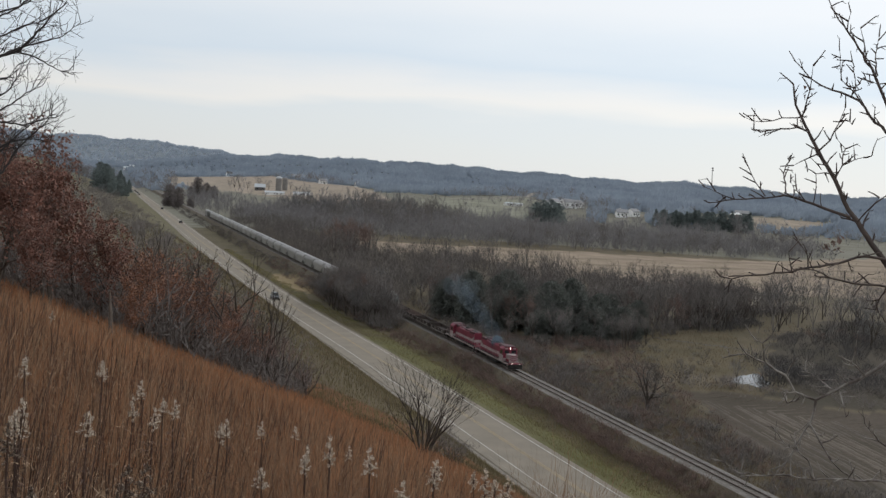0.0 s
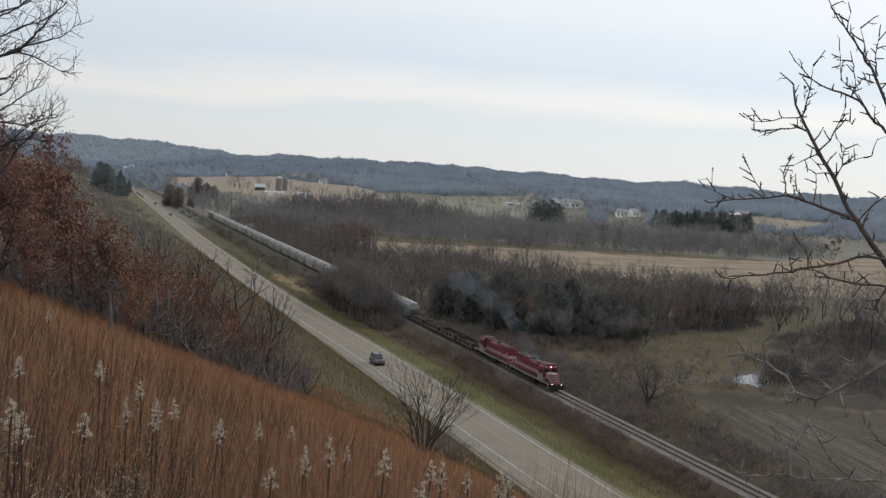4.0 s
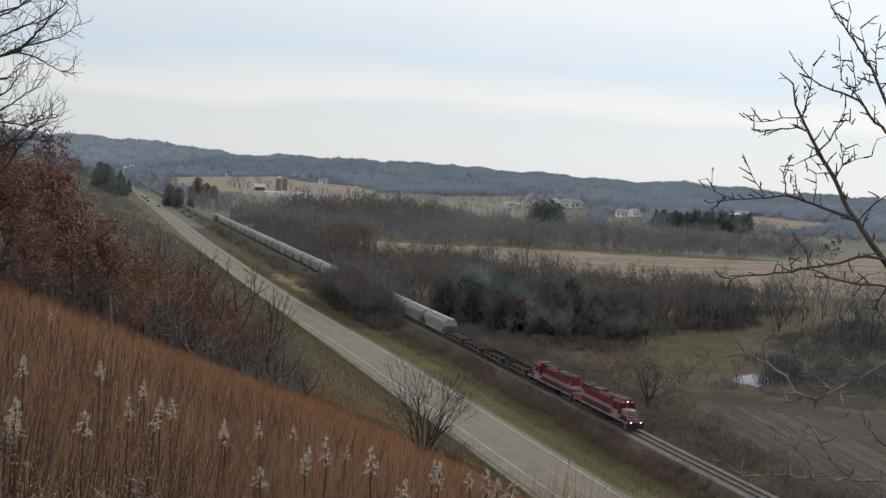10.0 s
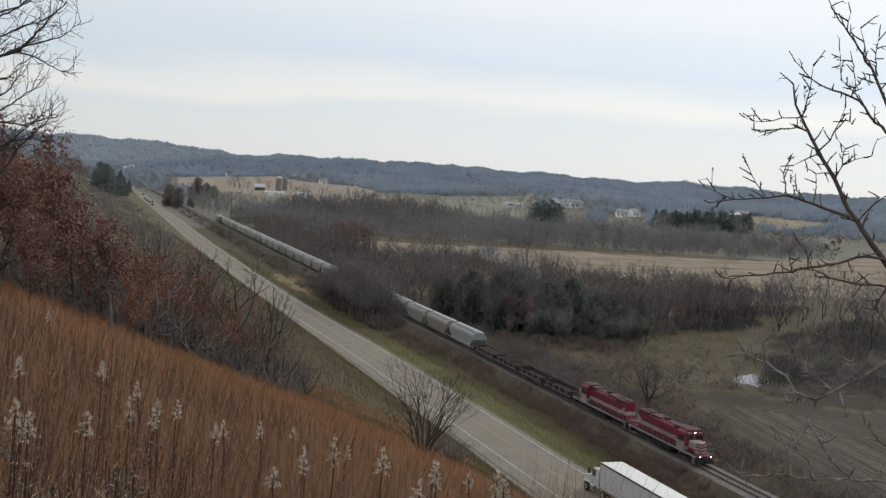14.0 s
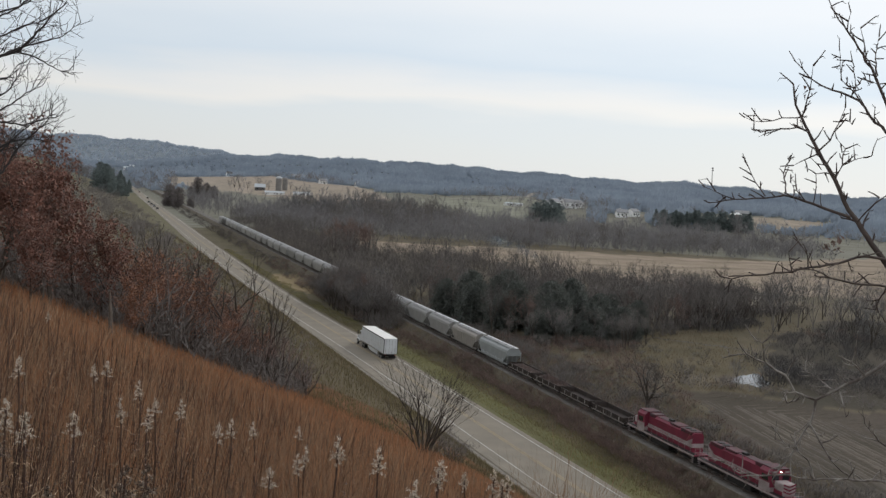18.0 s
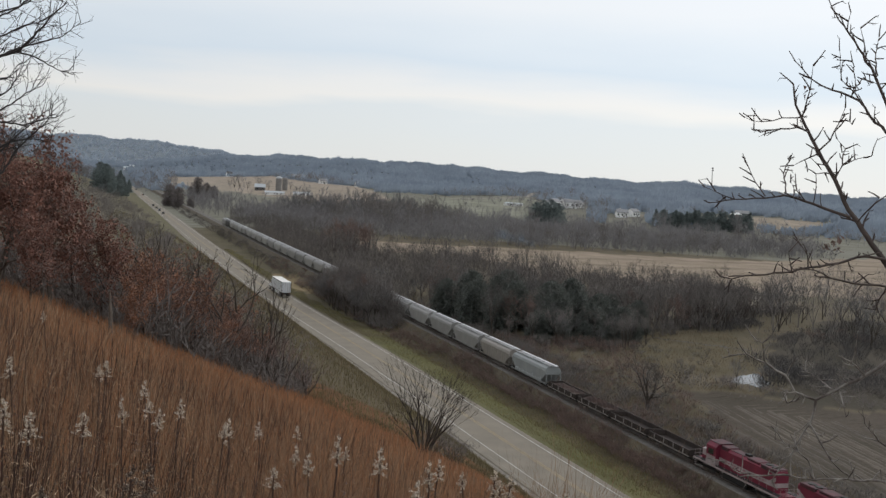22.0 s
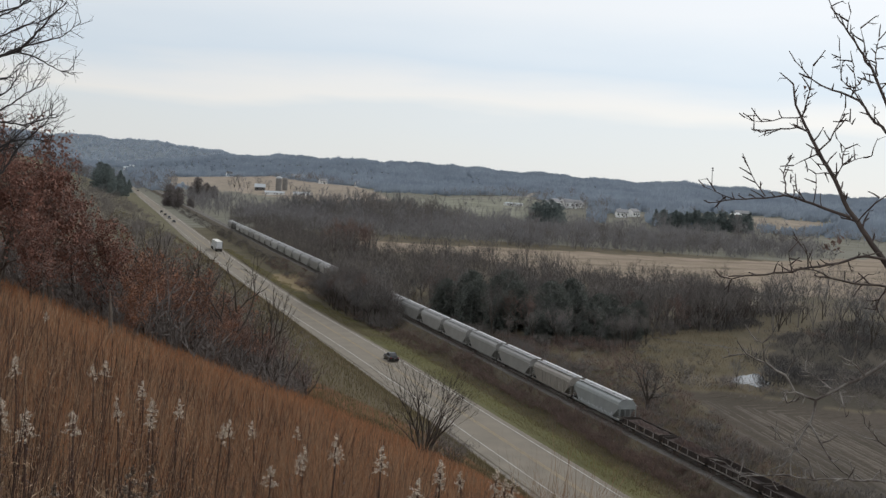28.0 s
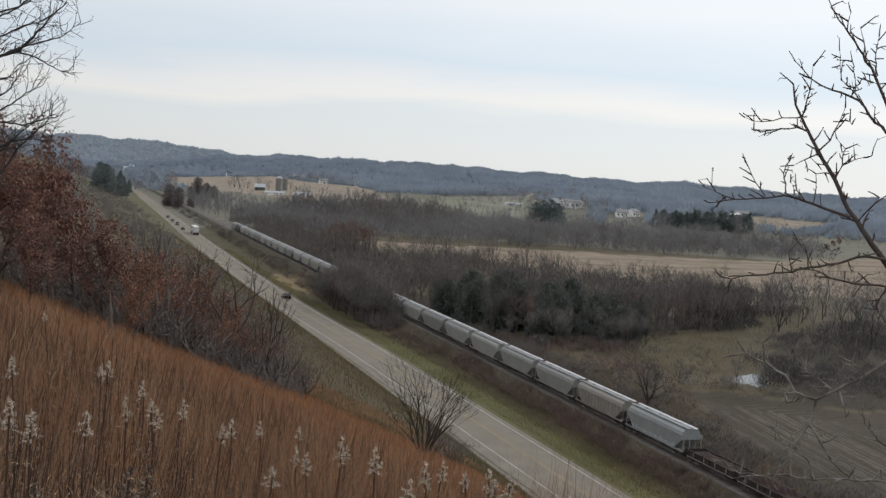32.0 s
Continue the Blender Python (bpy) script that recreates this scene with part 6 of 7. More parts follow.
def build_grass():
    rng = np.random.RandomState(77)
    tan = shade("dry_tan_grass", (0.35, 0.235, 0.15), (0.185, 0.115, 0.074), 0.8, 0.85, spread=0.5, island=True, spec=0.1, thin=0.3)
    rust = shade("rusty_bluestem_grass", (0.38, 0.195, 0.105), (0.275, 0.135, 0.073), 0.2, 0.85, spread=0.3, island=True, spec=0.1, thin=0.35)

    def field(n, rmin, rmax, tall, wide, az0=-16, az1=44, rise=None):
        r = rmin * (rmax / rmin) ** rng.rand(n)
        az = np.radians(rng.uniform(az0, az1, n))
        x, y = r * np.sin(az), r * np.cos(az)
        z = ground_z(x, y)
        clump = 0.75 + 0.25 * wobble(x, y, 0.6, 2) + 0.12 * wobble(x, y, 3.0, 4)
        h = tall * rng.uniform(0.5, 1.12, n) * clump * (1 - 0.45 * smooth01(40, 85, r)) * (1 - 0.5 * smooth01(14, 24, x))
        if rise:
            h = h * (0.5 + 0.5 * smooth01(rise[0], rise[1], np.degrees(az)))
        a = rng.uniform(0, 2 * math.pi, n)
        lean = rng.uniform(0.02, 0.3, n) * h * np.where(rng.rand(n) < 0.15, 2.0, 1.0)
        p = np.stack([x, y, z - 0.03], 1)
        tip = p + np.stack([np.cos(a) * lean + 0.02 * h, np.sin(a) * lean, h], 1)
        mid = p * 0.45 + tip * 0.55 + np.stack([-np.cos(a) * lean * 0.3, -np.sin(a) * lean * 0.3, 0.06 * h], 1)
        b = rng.uniform(0, math.pi, n)
        w = (wide * np.maximum(1.0, np.minimum(r, 70) / 9.5) * rng.uniform(0.6, 1.3, n))[:, None]
        s = np.stack([np.cos(b), np.sin(b) * 0.6, np.zeros(n)], 1) * w
        return np.stack([p - s, p + s, mid, mid - s * 0.75, mid + s * 0.75, tip], 1).reshape(-1, 3, 3)

    tagged(tri_part("tall_grass", field(92000, 1.4, 40, 1.1, 0.0036), tan), "dry tan prairie grass swept by wind on the slope", "grass", kind="stuff")
    stem = shade("dark_dead_grass_stem", (0.12, 0.066, 0.045), (0.07, 0.042, 0.032), 0.6, 0.9, spread=0.4, island=True, spec=0.1)
    tagged(tri_part("dead_stems", field(24000, 1.6, 24, 1.2, 0.0034), stem), "dark dead stems among the dry grass", "grass", kind="stuff")
    straw = shade("bleached_straw", (0.5, 0.37, 0.25), (0.36, 0.25, 0.16), 0.6, 0.85, spread=0.3, island=True, spec=0.1)
    tagged(tri_part("straw_blades", field(12000, 1.9, 26, 1.12, 0.0025), straw), "bleached straw blades among the dry grass", "grass", kind="stuff")
    # curled dry leaves and broken tips that catch the light
    n = 15000
    r, az = 2.2 * (13 / 2.2) ** rng.rand(n), np.radians(rng.uniform(-8, 40, n))
    x, y = r * np.sin(az), r * np.cos(az)
    p = np.stack([x, y, ground_z(x, y) + rng.uniform(0.35, 1.15, n)], 1)
    d = rng.normal(0, 1, (n, 3)) + [0, 0, 0.7]
    d /= np.linalg.norm(d, axis=1, keepdims=True)
    s = np.cross(d, rng.normal(0, 1, (n, 3)))
    s /= np.linalg.norm(s, axis=1, keepdims=True)
    ln, w = rng.uniform(0.015, 0.05, (n, 1)), rng.uniform(0.001, 0.0028, (n, 1))
    m = p + d * ln * 0.5 + rng.normal(0, 0.2, (n, 3)) * ln
    curl = np.stack([p - s * w, p + s * w, m, m - s * w, m + s * w, m + (d + rng.normal(0, 0.6, (n, 3))) * ln * 0.5], 1).reshape(-1, 3, 3)
    tagged(tri_part("leaf_curls", curl, straw), "curled pale dry leaves among the grass stems", "grass", kind="stuff")
    tagged(tri_part("hilltop_grass", field(12000, 1.3, 14, 0.95, 0.006, 44, 344), tan), "dry grass on the bluff top behind the view", "grass", kind="stuff")
    for mat, n in ((rust, 9000), (tan, 13000)):
        tagged(tri_part("crest_grass", field(n, 5.0, 17, 1.5, 0.0034, -3, 36, (1, 16)), mat), "tall thin grass stems standing before the road", "grass", kind="stuff")
    tagged(tri_part("feathery_grass", field(9000, 5.0, 14, 2.1, 0.0034, 17, 35, (17, 25)), tan), "tall feathery grass heads before the road", "grass", kind="stuff")
    tagged(tri_part("bluestem_grass", field(120000, 8, 88, 0.9, 0.0032), rust), "rust-red bluestem grass covering the bluff", "grass", kind="stuff")


build_grass()


def build_weed_stems():
    """Dark dead stems with ragged tufts standing in the grass."""
    rng = np.random.RandomState(44)
    n = 2200
    r = 2.0 * (26 / 2.0) ** rng.rand(n)
    az = np.radians(rng.uniform(-8, 40, n))
    x, y = r * np.sin(az), r * np.cos(az)
    z = ground_z(x, y)
    h = rng.uniform(0.8, 1.3, n)
    segs = []
    for k in range(n):
        p = np.array([x[k], y[k], z[k] - 0.05])
        d = np.array([rng.normal(0.05, 0.09), rng.normal(0, 0.09), 1.0])
        q = p + d * h[k] * 0.6
        e = q + (d + [rng.normal(0.06, 0.08), rng.normal(0, 0.08), 0]) * h[k] * 0.4
        w = 0.0034 * max(1.0, r[k] / 9)
        segs += [(p, q, w, w * 0.8, 0), (q, e, w * 0.8, w * 0.4, 1)]
    dark = shade("dead_weed_stem", (0.1, 0.06, 0.045), (0.06, 0.038, 0.03), 3.0, 0.9, spread=0.4, island=True)
    tagged(tri_part("weed_stems", seg_tris(segs, 3), dark), "dark dead weed stems standing in the grass", "weeds", kind="stuff")
    tops = [g for g in segs if g[4] == 1]
    idx = rng.randint(0, len(tops), 16000)
    a, b = np.array([g[0] for g in tops])[idx], np.array([g[1] for g in tops])[idx]
    p = a + (b - a) * rng.uniform(0.35, 1.05, (len(idx), 1)) + rng.normal(0, 0.012, (len(idx), 3))
    d = rng.normal(0, 1, p.shape) + [0, 0, 0.6]
    d /= np.linalg.norm(d, axis=1, keepdims=True)
    s = np.cross(d, rng.normal(0, 1, p.shape))
    s /= np.linalg.norm(s, axis=1, keepdims=True)
    ln = rng.uniform(0.006, 0.018, (len(idx), 1))
    pale = shade("ragged_seed_tufts", (0.33, 0.24, 0.17), (0.18, 0.125, 0.09), 5.0, 0.95, spread=0.4, island=True)
    tagged(tri_part("weed_tufts", np.stack([p - s * ln * 0.2, p + s * ln * 0.2, p + d * ln], 1), pale), "ragged pale tufts on dead weeds", "weeds", kind="stuff")


build_weed_stems()


def build_stalks():
    fluff = shade("silvery_seed_fluff", (0.8, 0.72, 0.61), (0.36, 0.28, 0.21), 40.0, 0.95, spread=0.45, island=True, spec=0.05, thin=0.3)
    dry = shade("dry_brown_stem", (0.095, 0.055, 0.04), (0.06, 0.036, 0.028), 12.0, 0.9)
    masters = []
    husk = shade("dark_seed_husk", (0.34, 0.28, 0.22), (0.07, 0.05, 0.04), 55.0, 0.95, spread=0.8, island=True, spec=0.05)
    for seed in range(5):
        rng = np.random.RandomState(90 + seed)
        ob = thing("goldenrod_stalk", "dry goldenrod stalk with a silvery fluffy seed head" if seed < 4 else "dry goldenrod stalk with a dark half-bare seed head", "plant", group="goldenrod stalks")
        segs, q = [], np.array([0, 0, -0.1])
        d = np.array([rng.normal(0, 0.04), rng.normal(0, 0.04), 1.0])
        H = 1.12
        for k in range(8):
            nq = q + d * (H + 0.1) / 8 + rng.normal(0, 0.008, 3)
            segs.append((q, nq, 0.0045 - 0.0003 * k, 0.0042 - 0.0003 * k, 0))
            q = nq
        part("stem", pipe([segs[0][0]] + [g[1] for g in segs], [0.0085 - 0.0005 * k for k in range(9)]), dry, ob)
        tr, sp = [], []
        for j in range(24):
            f = rng.rand() ** 0.8
            p = q + np.array([0, 0, 0.04 - 0.125 * f])
            a = rng.uniform(0, 2 * math.pi)
            reach = 0.004 + 0.05 * f * rng.uniform(0.4, 1.2)
            tip = p + np.array([math.cos(a) * reach, math.sin(a) * reach, 0.03 * rng.uniform(-0.6, 1)])
            sp.append((p, tip, 0.0014, 0.001, 1))
            n = 22
            c = p + (tip - p) * rng.uniform(0.3, 1.15, (n, 1)) + rng.normal(0, 0.0035, (n, 3))
            dd = rng.normal(0, 1, (n, 3))
            dd /= np.linalg.norm(dd, axis=1, keepdims=True)
            ss = np.cross(dd, rng.normal(0, 1, (n, 3)))
            ss /= np.linalg.norm(ss, axis=1, keepdims=True)
            ln = rng.uniform(0.006, 0.012, (n, 1))
            tr.append(np.stack([c - ss * ln * 0.3, c + ss * ln * 0.3, c + dd * ln], 1))
        head = tri_part("seed_head", np.concatenate(tr), fluff if seed < 4 else husk, ob, "silvery fluffy seed head" if seed < 4 else "dark husk with silvery flecks")
        tagged(tri_part("plume_axis", seg_tris(sp, 3), dry, head), kind="stuff")
        lv = []
        for j in range(34):
            p = np.array([0, 0, rng.uniform(0.15, 1.0)])
            a = rng.uniform(0, 2 * math.pi)
            dd = np.array([math.cos(a), math.sin(a), rng.uniform(-0.9, 0.1)])
            dd /= np.linalg.norm(dd)
            ss = np.cross(dd, [0, 0, 1.0])
            ln = rng.uniform(0.04, 0.09)
            lv.append(np.stack([p - ss * 0.006, p + ss * 0.006, p + dd * ln])[None])
        tagged(tri_part("dry_leaves", np.concatenate(lv), dry, ob), kind="stuff")
        masters.append(ob)
    stock = Stock(masters)
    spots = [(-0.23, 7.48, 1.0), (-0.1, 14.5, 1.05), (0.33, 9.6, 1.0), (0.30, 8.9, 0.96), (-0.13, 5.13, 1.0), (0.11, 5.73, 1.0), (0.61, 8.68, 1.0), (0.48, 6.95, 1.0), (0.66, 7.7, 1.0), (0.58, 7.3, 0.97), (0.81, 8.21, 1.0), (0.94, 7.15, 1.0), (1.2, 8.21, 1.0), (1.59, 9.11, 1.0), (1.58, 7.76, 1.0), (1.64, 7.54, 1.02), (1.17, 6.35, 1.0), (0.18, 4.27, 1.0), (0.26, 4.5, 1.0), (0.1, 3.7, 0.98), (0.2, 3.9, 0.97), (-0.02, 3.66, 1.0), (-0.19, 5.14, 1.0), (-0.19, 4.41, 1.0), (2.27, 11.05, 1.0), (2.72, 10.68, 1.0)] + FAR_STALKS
    rng = np.random.RandomState(3)
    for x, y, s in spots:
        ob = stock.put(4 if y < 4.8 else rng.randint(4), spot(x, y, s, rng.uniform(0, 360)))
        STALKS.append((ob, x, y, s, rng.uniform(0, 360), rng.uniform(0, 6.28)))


FAR_STALKS = [(2.01, 7.04, 1.25), (2.98, 8.64, 1.25), (1.79, 5.48, 1.25), (1.68, 6.61, 1.2), (3.31, 8.56, 1.25), (3.08, 7.4, 1.36), (3.2, 7.6, 1.36), (2.95, 7.3, 1.3), (3.5, 7.2, 1.42), (3.2, 7.0, 1.36), (2.4, 6.8, 1.25)]
build_stalks()

# ---- pond, farm, houses, mast ----
M_WATER = shade("still_pond_water", (0.03, 0.035, 0.035), (0.025, 0.03, 0.03), 0.3, 0.1, spec=0.4)
M_WHITEWALL = shade("white_siding", (0.84, 0.84, 0.83), (0.76, 0.76, 0.75), 0.5, 0.7, stain=0.1)
M_METALROOF = shade("pale_metal_roof", (0.5, 0.53, 0.55), (0.42, 0.45, 0.47), 0.3, 0.4, 0.2)
M_DARKROOF = shade("dark_shingles", (0.1, 0.095, 0.09), (0.07, 0.066, 0.062), 0.6, 0.9)
# grey shingles of the far houses, lightened with painted haze
M_HAZEROOF = shade("hazed_grey_shingles", (0.3, 0.3, 0.305), (0.24, 0.24, 0.245), 0.6, 0.9)
M_BARNWALL = shade("weathered_barn_boards", (0.14, 0.13, 0.125), (0.1, 0.095, 0.09), 0.6, 0.9)
M_CONCRETE = shade("silo_concrete", (0.26, 0.25, 0.235), (0.19, 0.18, 0.17), 0.3, 0.9, stain=0.2)
M_DOME = shade("silo_dome_metal", (0.5, 0.51, 0.52), (0.4, 0.41, 0.42), 0.5, 0.35, 0.5)
M_DEADWOOD = shade("bleached_dead_wood", (0.18, 0.15, 0.125), (0.11, 0.09, 0.075), 5.0, 0.9, bump=0.01)


def build_pond():
    rng = np.random.RandomState(2)
    ring = []
    for k in range(40):
        a = 2 * math.pi * k / 40
        s = 1 + 0.18 * math.sin(3 * a + 1) + 0.1 * math.sin(5 * a)
        u, w = math.cos(a) * 7.0 * s, math.sin(a) * 3.3 * s
        ring.append((122.8 + u * 0.57 + w * 0.82, 177.5 + u * 0.82 - w * 0.57))
    z = max(float(ground_z(x, y)) for x, y in ring) + 0.05
    v = [(x, y, z) for x, y in ring] + [(122.8, 177.5, z)]
    pond = data_part("water", v, [(k, (k + 1) % 40, 40) for k in range(40)], M_WATER)
    tagged(pond, "small still pond reflecting the pale sky", "pond", kind="structure")


build_pond()


def build_creek():
    """Narrow dark creek that crosses the meadow to the pond."""
    pts = [(131 + 0.85 * k + 0.5 * math.sin(1.7 * k), 230 - 0.95 * k + 0.7 * math.sin(1.1 * k)) for k in range(19)]
    v, f = [], []
    for k, (x, y) in enumerate(pts):
        a, b = Vector(pts[max(k - 1, 0)]), Vector(pts[min(k + 1, len(pts) - 1)])
        d = (b - a).normalized()
        w = 0.55 + 0.3 * math.sin(k * 2)
        z = float(ground_z(x, y)) + 0.06
        v += [(x - d.y * w, y + d.x * w, z), (x + d.y * w, y - d.x * w, z)]
        if k:
            f.append((2 * k - 2, 2 * k - 1, 2 * k + 1, 2 * k))
    # the shade of the banks is put into the strip's near-black colour
    creek_shade = shade("creek_bank_shade", (0.035, 0.031, 0.027), (0.02, 0.018, 0.016), 0.8, 0.6)
    tagged(data_part("water", v, f, creek_shade), "narrow dark creek winding through the meadow", "creek", kind="structure")


build_creek()


def house(name, label, category, x, y, w, d, h, ridge, turn, wall, roof, windows=2, group=""):
    z = float(ground_z(x, y))
    ob = thing(name, label, category, pose(x, y, z, 0, 0, turn), group)
    bm = boxes((-w / 2, w / 2, -d / 2, d / 2, -1.5, h))
    part("wall_shell", bm, wall, ob)
    bm = loft(bmesh.new(), [[(s * w / 2, -d / 2, h), (s * w / 2, d / 2, h), (s * w / 2, 0, ridge - 0.12)] for s in (-1, 1)])
    part("gable", bm, wall, ob)
    for s in (-1, 1):
        bm = loft(bmesh.new(), [[(q * (w / 2 + 0.5), s * (d / 2 + 0.5), h - 0.35), (q * (w / 2 + 0.5), s * (d / 2 + 0.5), h - 0.15), (q * (w / 2 + 0.5), 0, ridge + 0.15), (q * (w / 2 + 0.5), 0, ridge - 0.05)] for q in (-1, 1)])
        part("roof_slope", bm, roof, ob)
    for k in range(windows):
        u = -w / 2 + (k + 0.5) * w / windows
        win = part("window", boxes((u - 0.6, u + 0.6, -d / 2 - 0.04, -d / 2 + 0.02, h * 0.35, h * 0.75)), M_WINDOW, ob)
        part("frame", boxes((u - 0.7, u + 0.7, -d / 2 - 0.03, -d / 2 + 0.01, h * 0.35 - 0.1, h * 0.35)), M_WHITEWALL, win)
    part("door", boxes((w * 0.1, w * 0.1 + 1.0, -d / 2 - 0.05, -d / 2 + 0.02, 0, 2.1)), M_BARNWALL, ob)
    return ob


def silo(x, y, r, h, label, dome):
    z = float(ground_z(x, y))
    ob = thing("silo", label, "silo", pose(x, y, z), "farm silos")
    bm = bmesh.new()
    tube(bm, (0, 0, -1), (0, 0, h), r, r, 28)
    part("shell", bm, M_CONCRETE, ob)
    for k in range(1, 9):
        bm = bmesh.new()
        tube(bm, (0, 0, h * k / 9 - 0.08), (0, 0, h * k / 9 + 0.08), r + 0.05, r + 0.05, 28)
        part("hoop", bm, M_BARNWALL, ob)
    bm = bmesh.new()
    for a in range(5):
        t0, t1 = a * math.pi / 10, (a + 1) * math.pi / 10
        tube(bm, (0, 0, h + r * math.sin(t0) * 0.75), (0, 0, h + r * math.sin(t1) * 0.75), r * math.cos(t0) * 1.02, max(0.02, r * math.cos(t1) * 1.02), 28)
    part("dome", bm, dome, ob)


def build_farm():
    silo(218.6, 1215.5, 3.3, 13.6, "tall concrete silo with a bright metal dome", M_DOME)
    silo(227.9, 1229.0, 2.9, 12.0, "concrete silo with a grey dome", M_CONCRETE)
    for x, y in ((583, 893), (590, 896)):
        silo(x, y, 2.4, 9.5, "small silo with a white dome behind evergreens", M_WHITEWALL)
    house("barn", "grey weathered barn with a pale metal roof", "barn", 201, 1232, 11, 9, 3.6, 7.0, -12, M_BARNWALL, M_METALROOF, 2)
    for x, y, w in ((203, 1150, 20), (231, 1150, 17)):
        house("farm_shed", "long low white farm shed with a metal roof", "shed", x, y, w, 7, 2.2, 3.4, -10, M_WHITEWALL, M_METALROOF, 3, "farm sheds")
    for x, y, w, h in ((246, 1815, 9, 4.5),):
        house("farmhouse", "white farmhouse with a dark roof", "house", x, y, w, 9, h, h + 3.5, 15, M_WHITEWALL, M_DARKROOF, 3, "far farmhouses")
    g = "houses below the ridge"
    for x, y, w, h, t in ((499.5, 1063, 13, 6.2, -25), (489, 1085, 12, 5.5, 30), (505, 1090, 11, 5.2, 10), (478, 1075, 12, 4.5, 0), (512, 1075, 10, 5, 40), (503.8, 959.8, 11, 4.8, -20), (520.3, 968.2, 10, 5, 20), (512, 980, 9, 4.5, 60), (629.9, 949.5, 13, 6.0, -30), (352, 1385, 9, 4, 10), (330, 1500, 10, 4, 0), (340, 1725, 20, 4, -10)):
        house("house", "white-walled house with a grey shingle roof", "house", x, y, w, 9, h, h + 2.8, t, M_WHITEWALL, M_HAZEROOF, 3, g)
    for x, y, t in ((437, 1085, 5), (446, 1080, 20), (470, 1050, -10), (478, 1045, 15)):
        house("mobile_home", "small white mobile home", "house", x, y, 9, 4, 2.6, 3.3, t, M_WHITEWALL, M_METALROOF, 2, "mobile homes")
    for x, y, w in ((104, 2200, 9), (116, 2230, 8)):
        house("town_building", "pale building at the end of the highway", "building", x, y, w, 9, 4.5, 6.5, 0, M_WHITEWALL, M_METALROOF, 4, "edge of the far town")


build_farm()


def build_mast():
    az, r = 32.0, 2235.0
    x, y = r * math.sin(radians(az)), r * math.cos(radians(az))
    z = float(ground_z(x, y))
    ob = thing("radio_mast", "slim grey radio mast on the wooded ridge", "mast", pose(x, y, z))
    bm = bmesh.new()
    for s in range(3):
        a = s * 2 * math.pi / 3
        tube(bm, (math.cos(a) * 1.6, math.sin(a) * 1.6, -2), (math.cos(a) * 0.5, math.sin(a) * 0.5, 43), 0.28, 0.2, 5)
    part("legs", bm, M_CONCRETE, ob)
    for h in (36, 40.5):
        bm = bmesh.new()
        tube(bm, (0, 0, h), (0, 0, h + 2.0), 2.2, 2.2, 12)
        part("antenna_ring", bm, M_CONCRETE, ob)


build_mast()


def build_stump():
    x, y = 1.55, 38.0
    z = float(ground_z(x, y))
    ob = thing("dead_snag", "bleached bare snag standing in the grass", "dead tree", pose(x, y, z))
    bm = bmesh.new()
    tube(bm, (0, 0, -0.2), (-0.05, 0, 1.2), 0.09, 0.06, 8)
    tube(bm, (-0.05, 0, 1.15), (-0.1, 0.02, 1.9), 0.06, 0.02, 8)
    part("trunk", bm, M_DEADWOOD, ob)


build_stump()



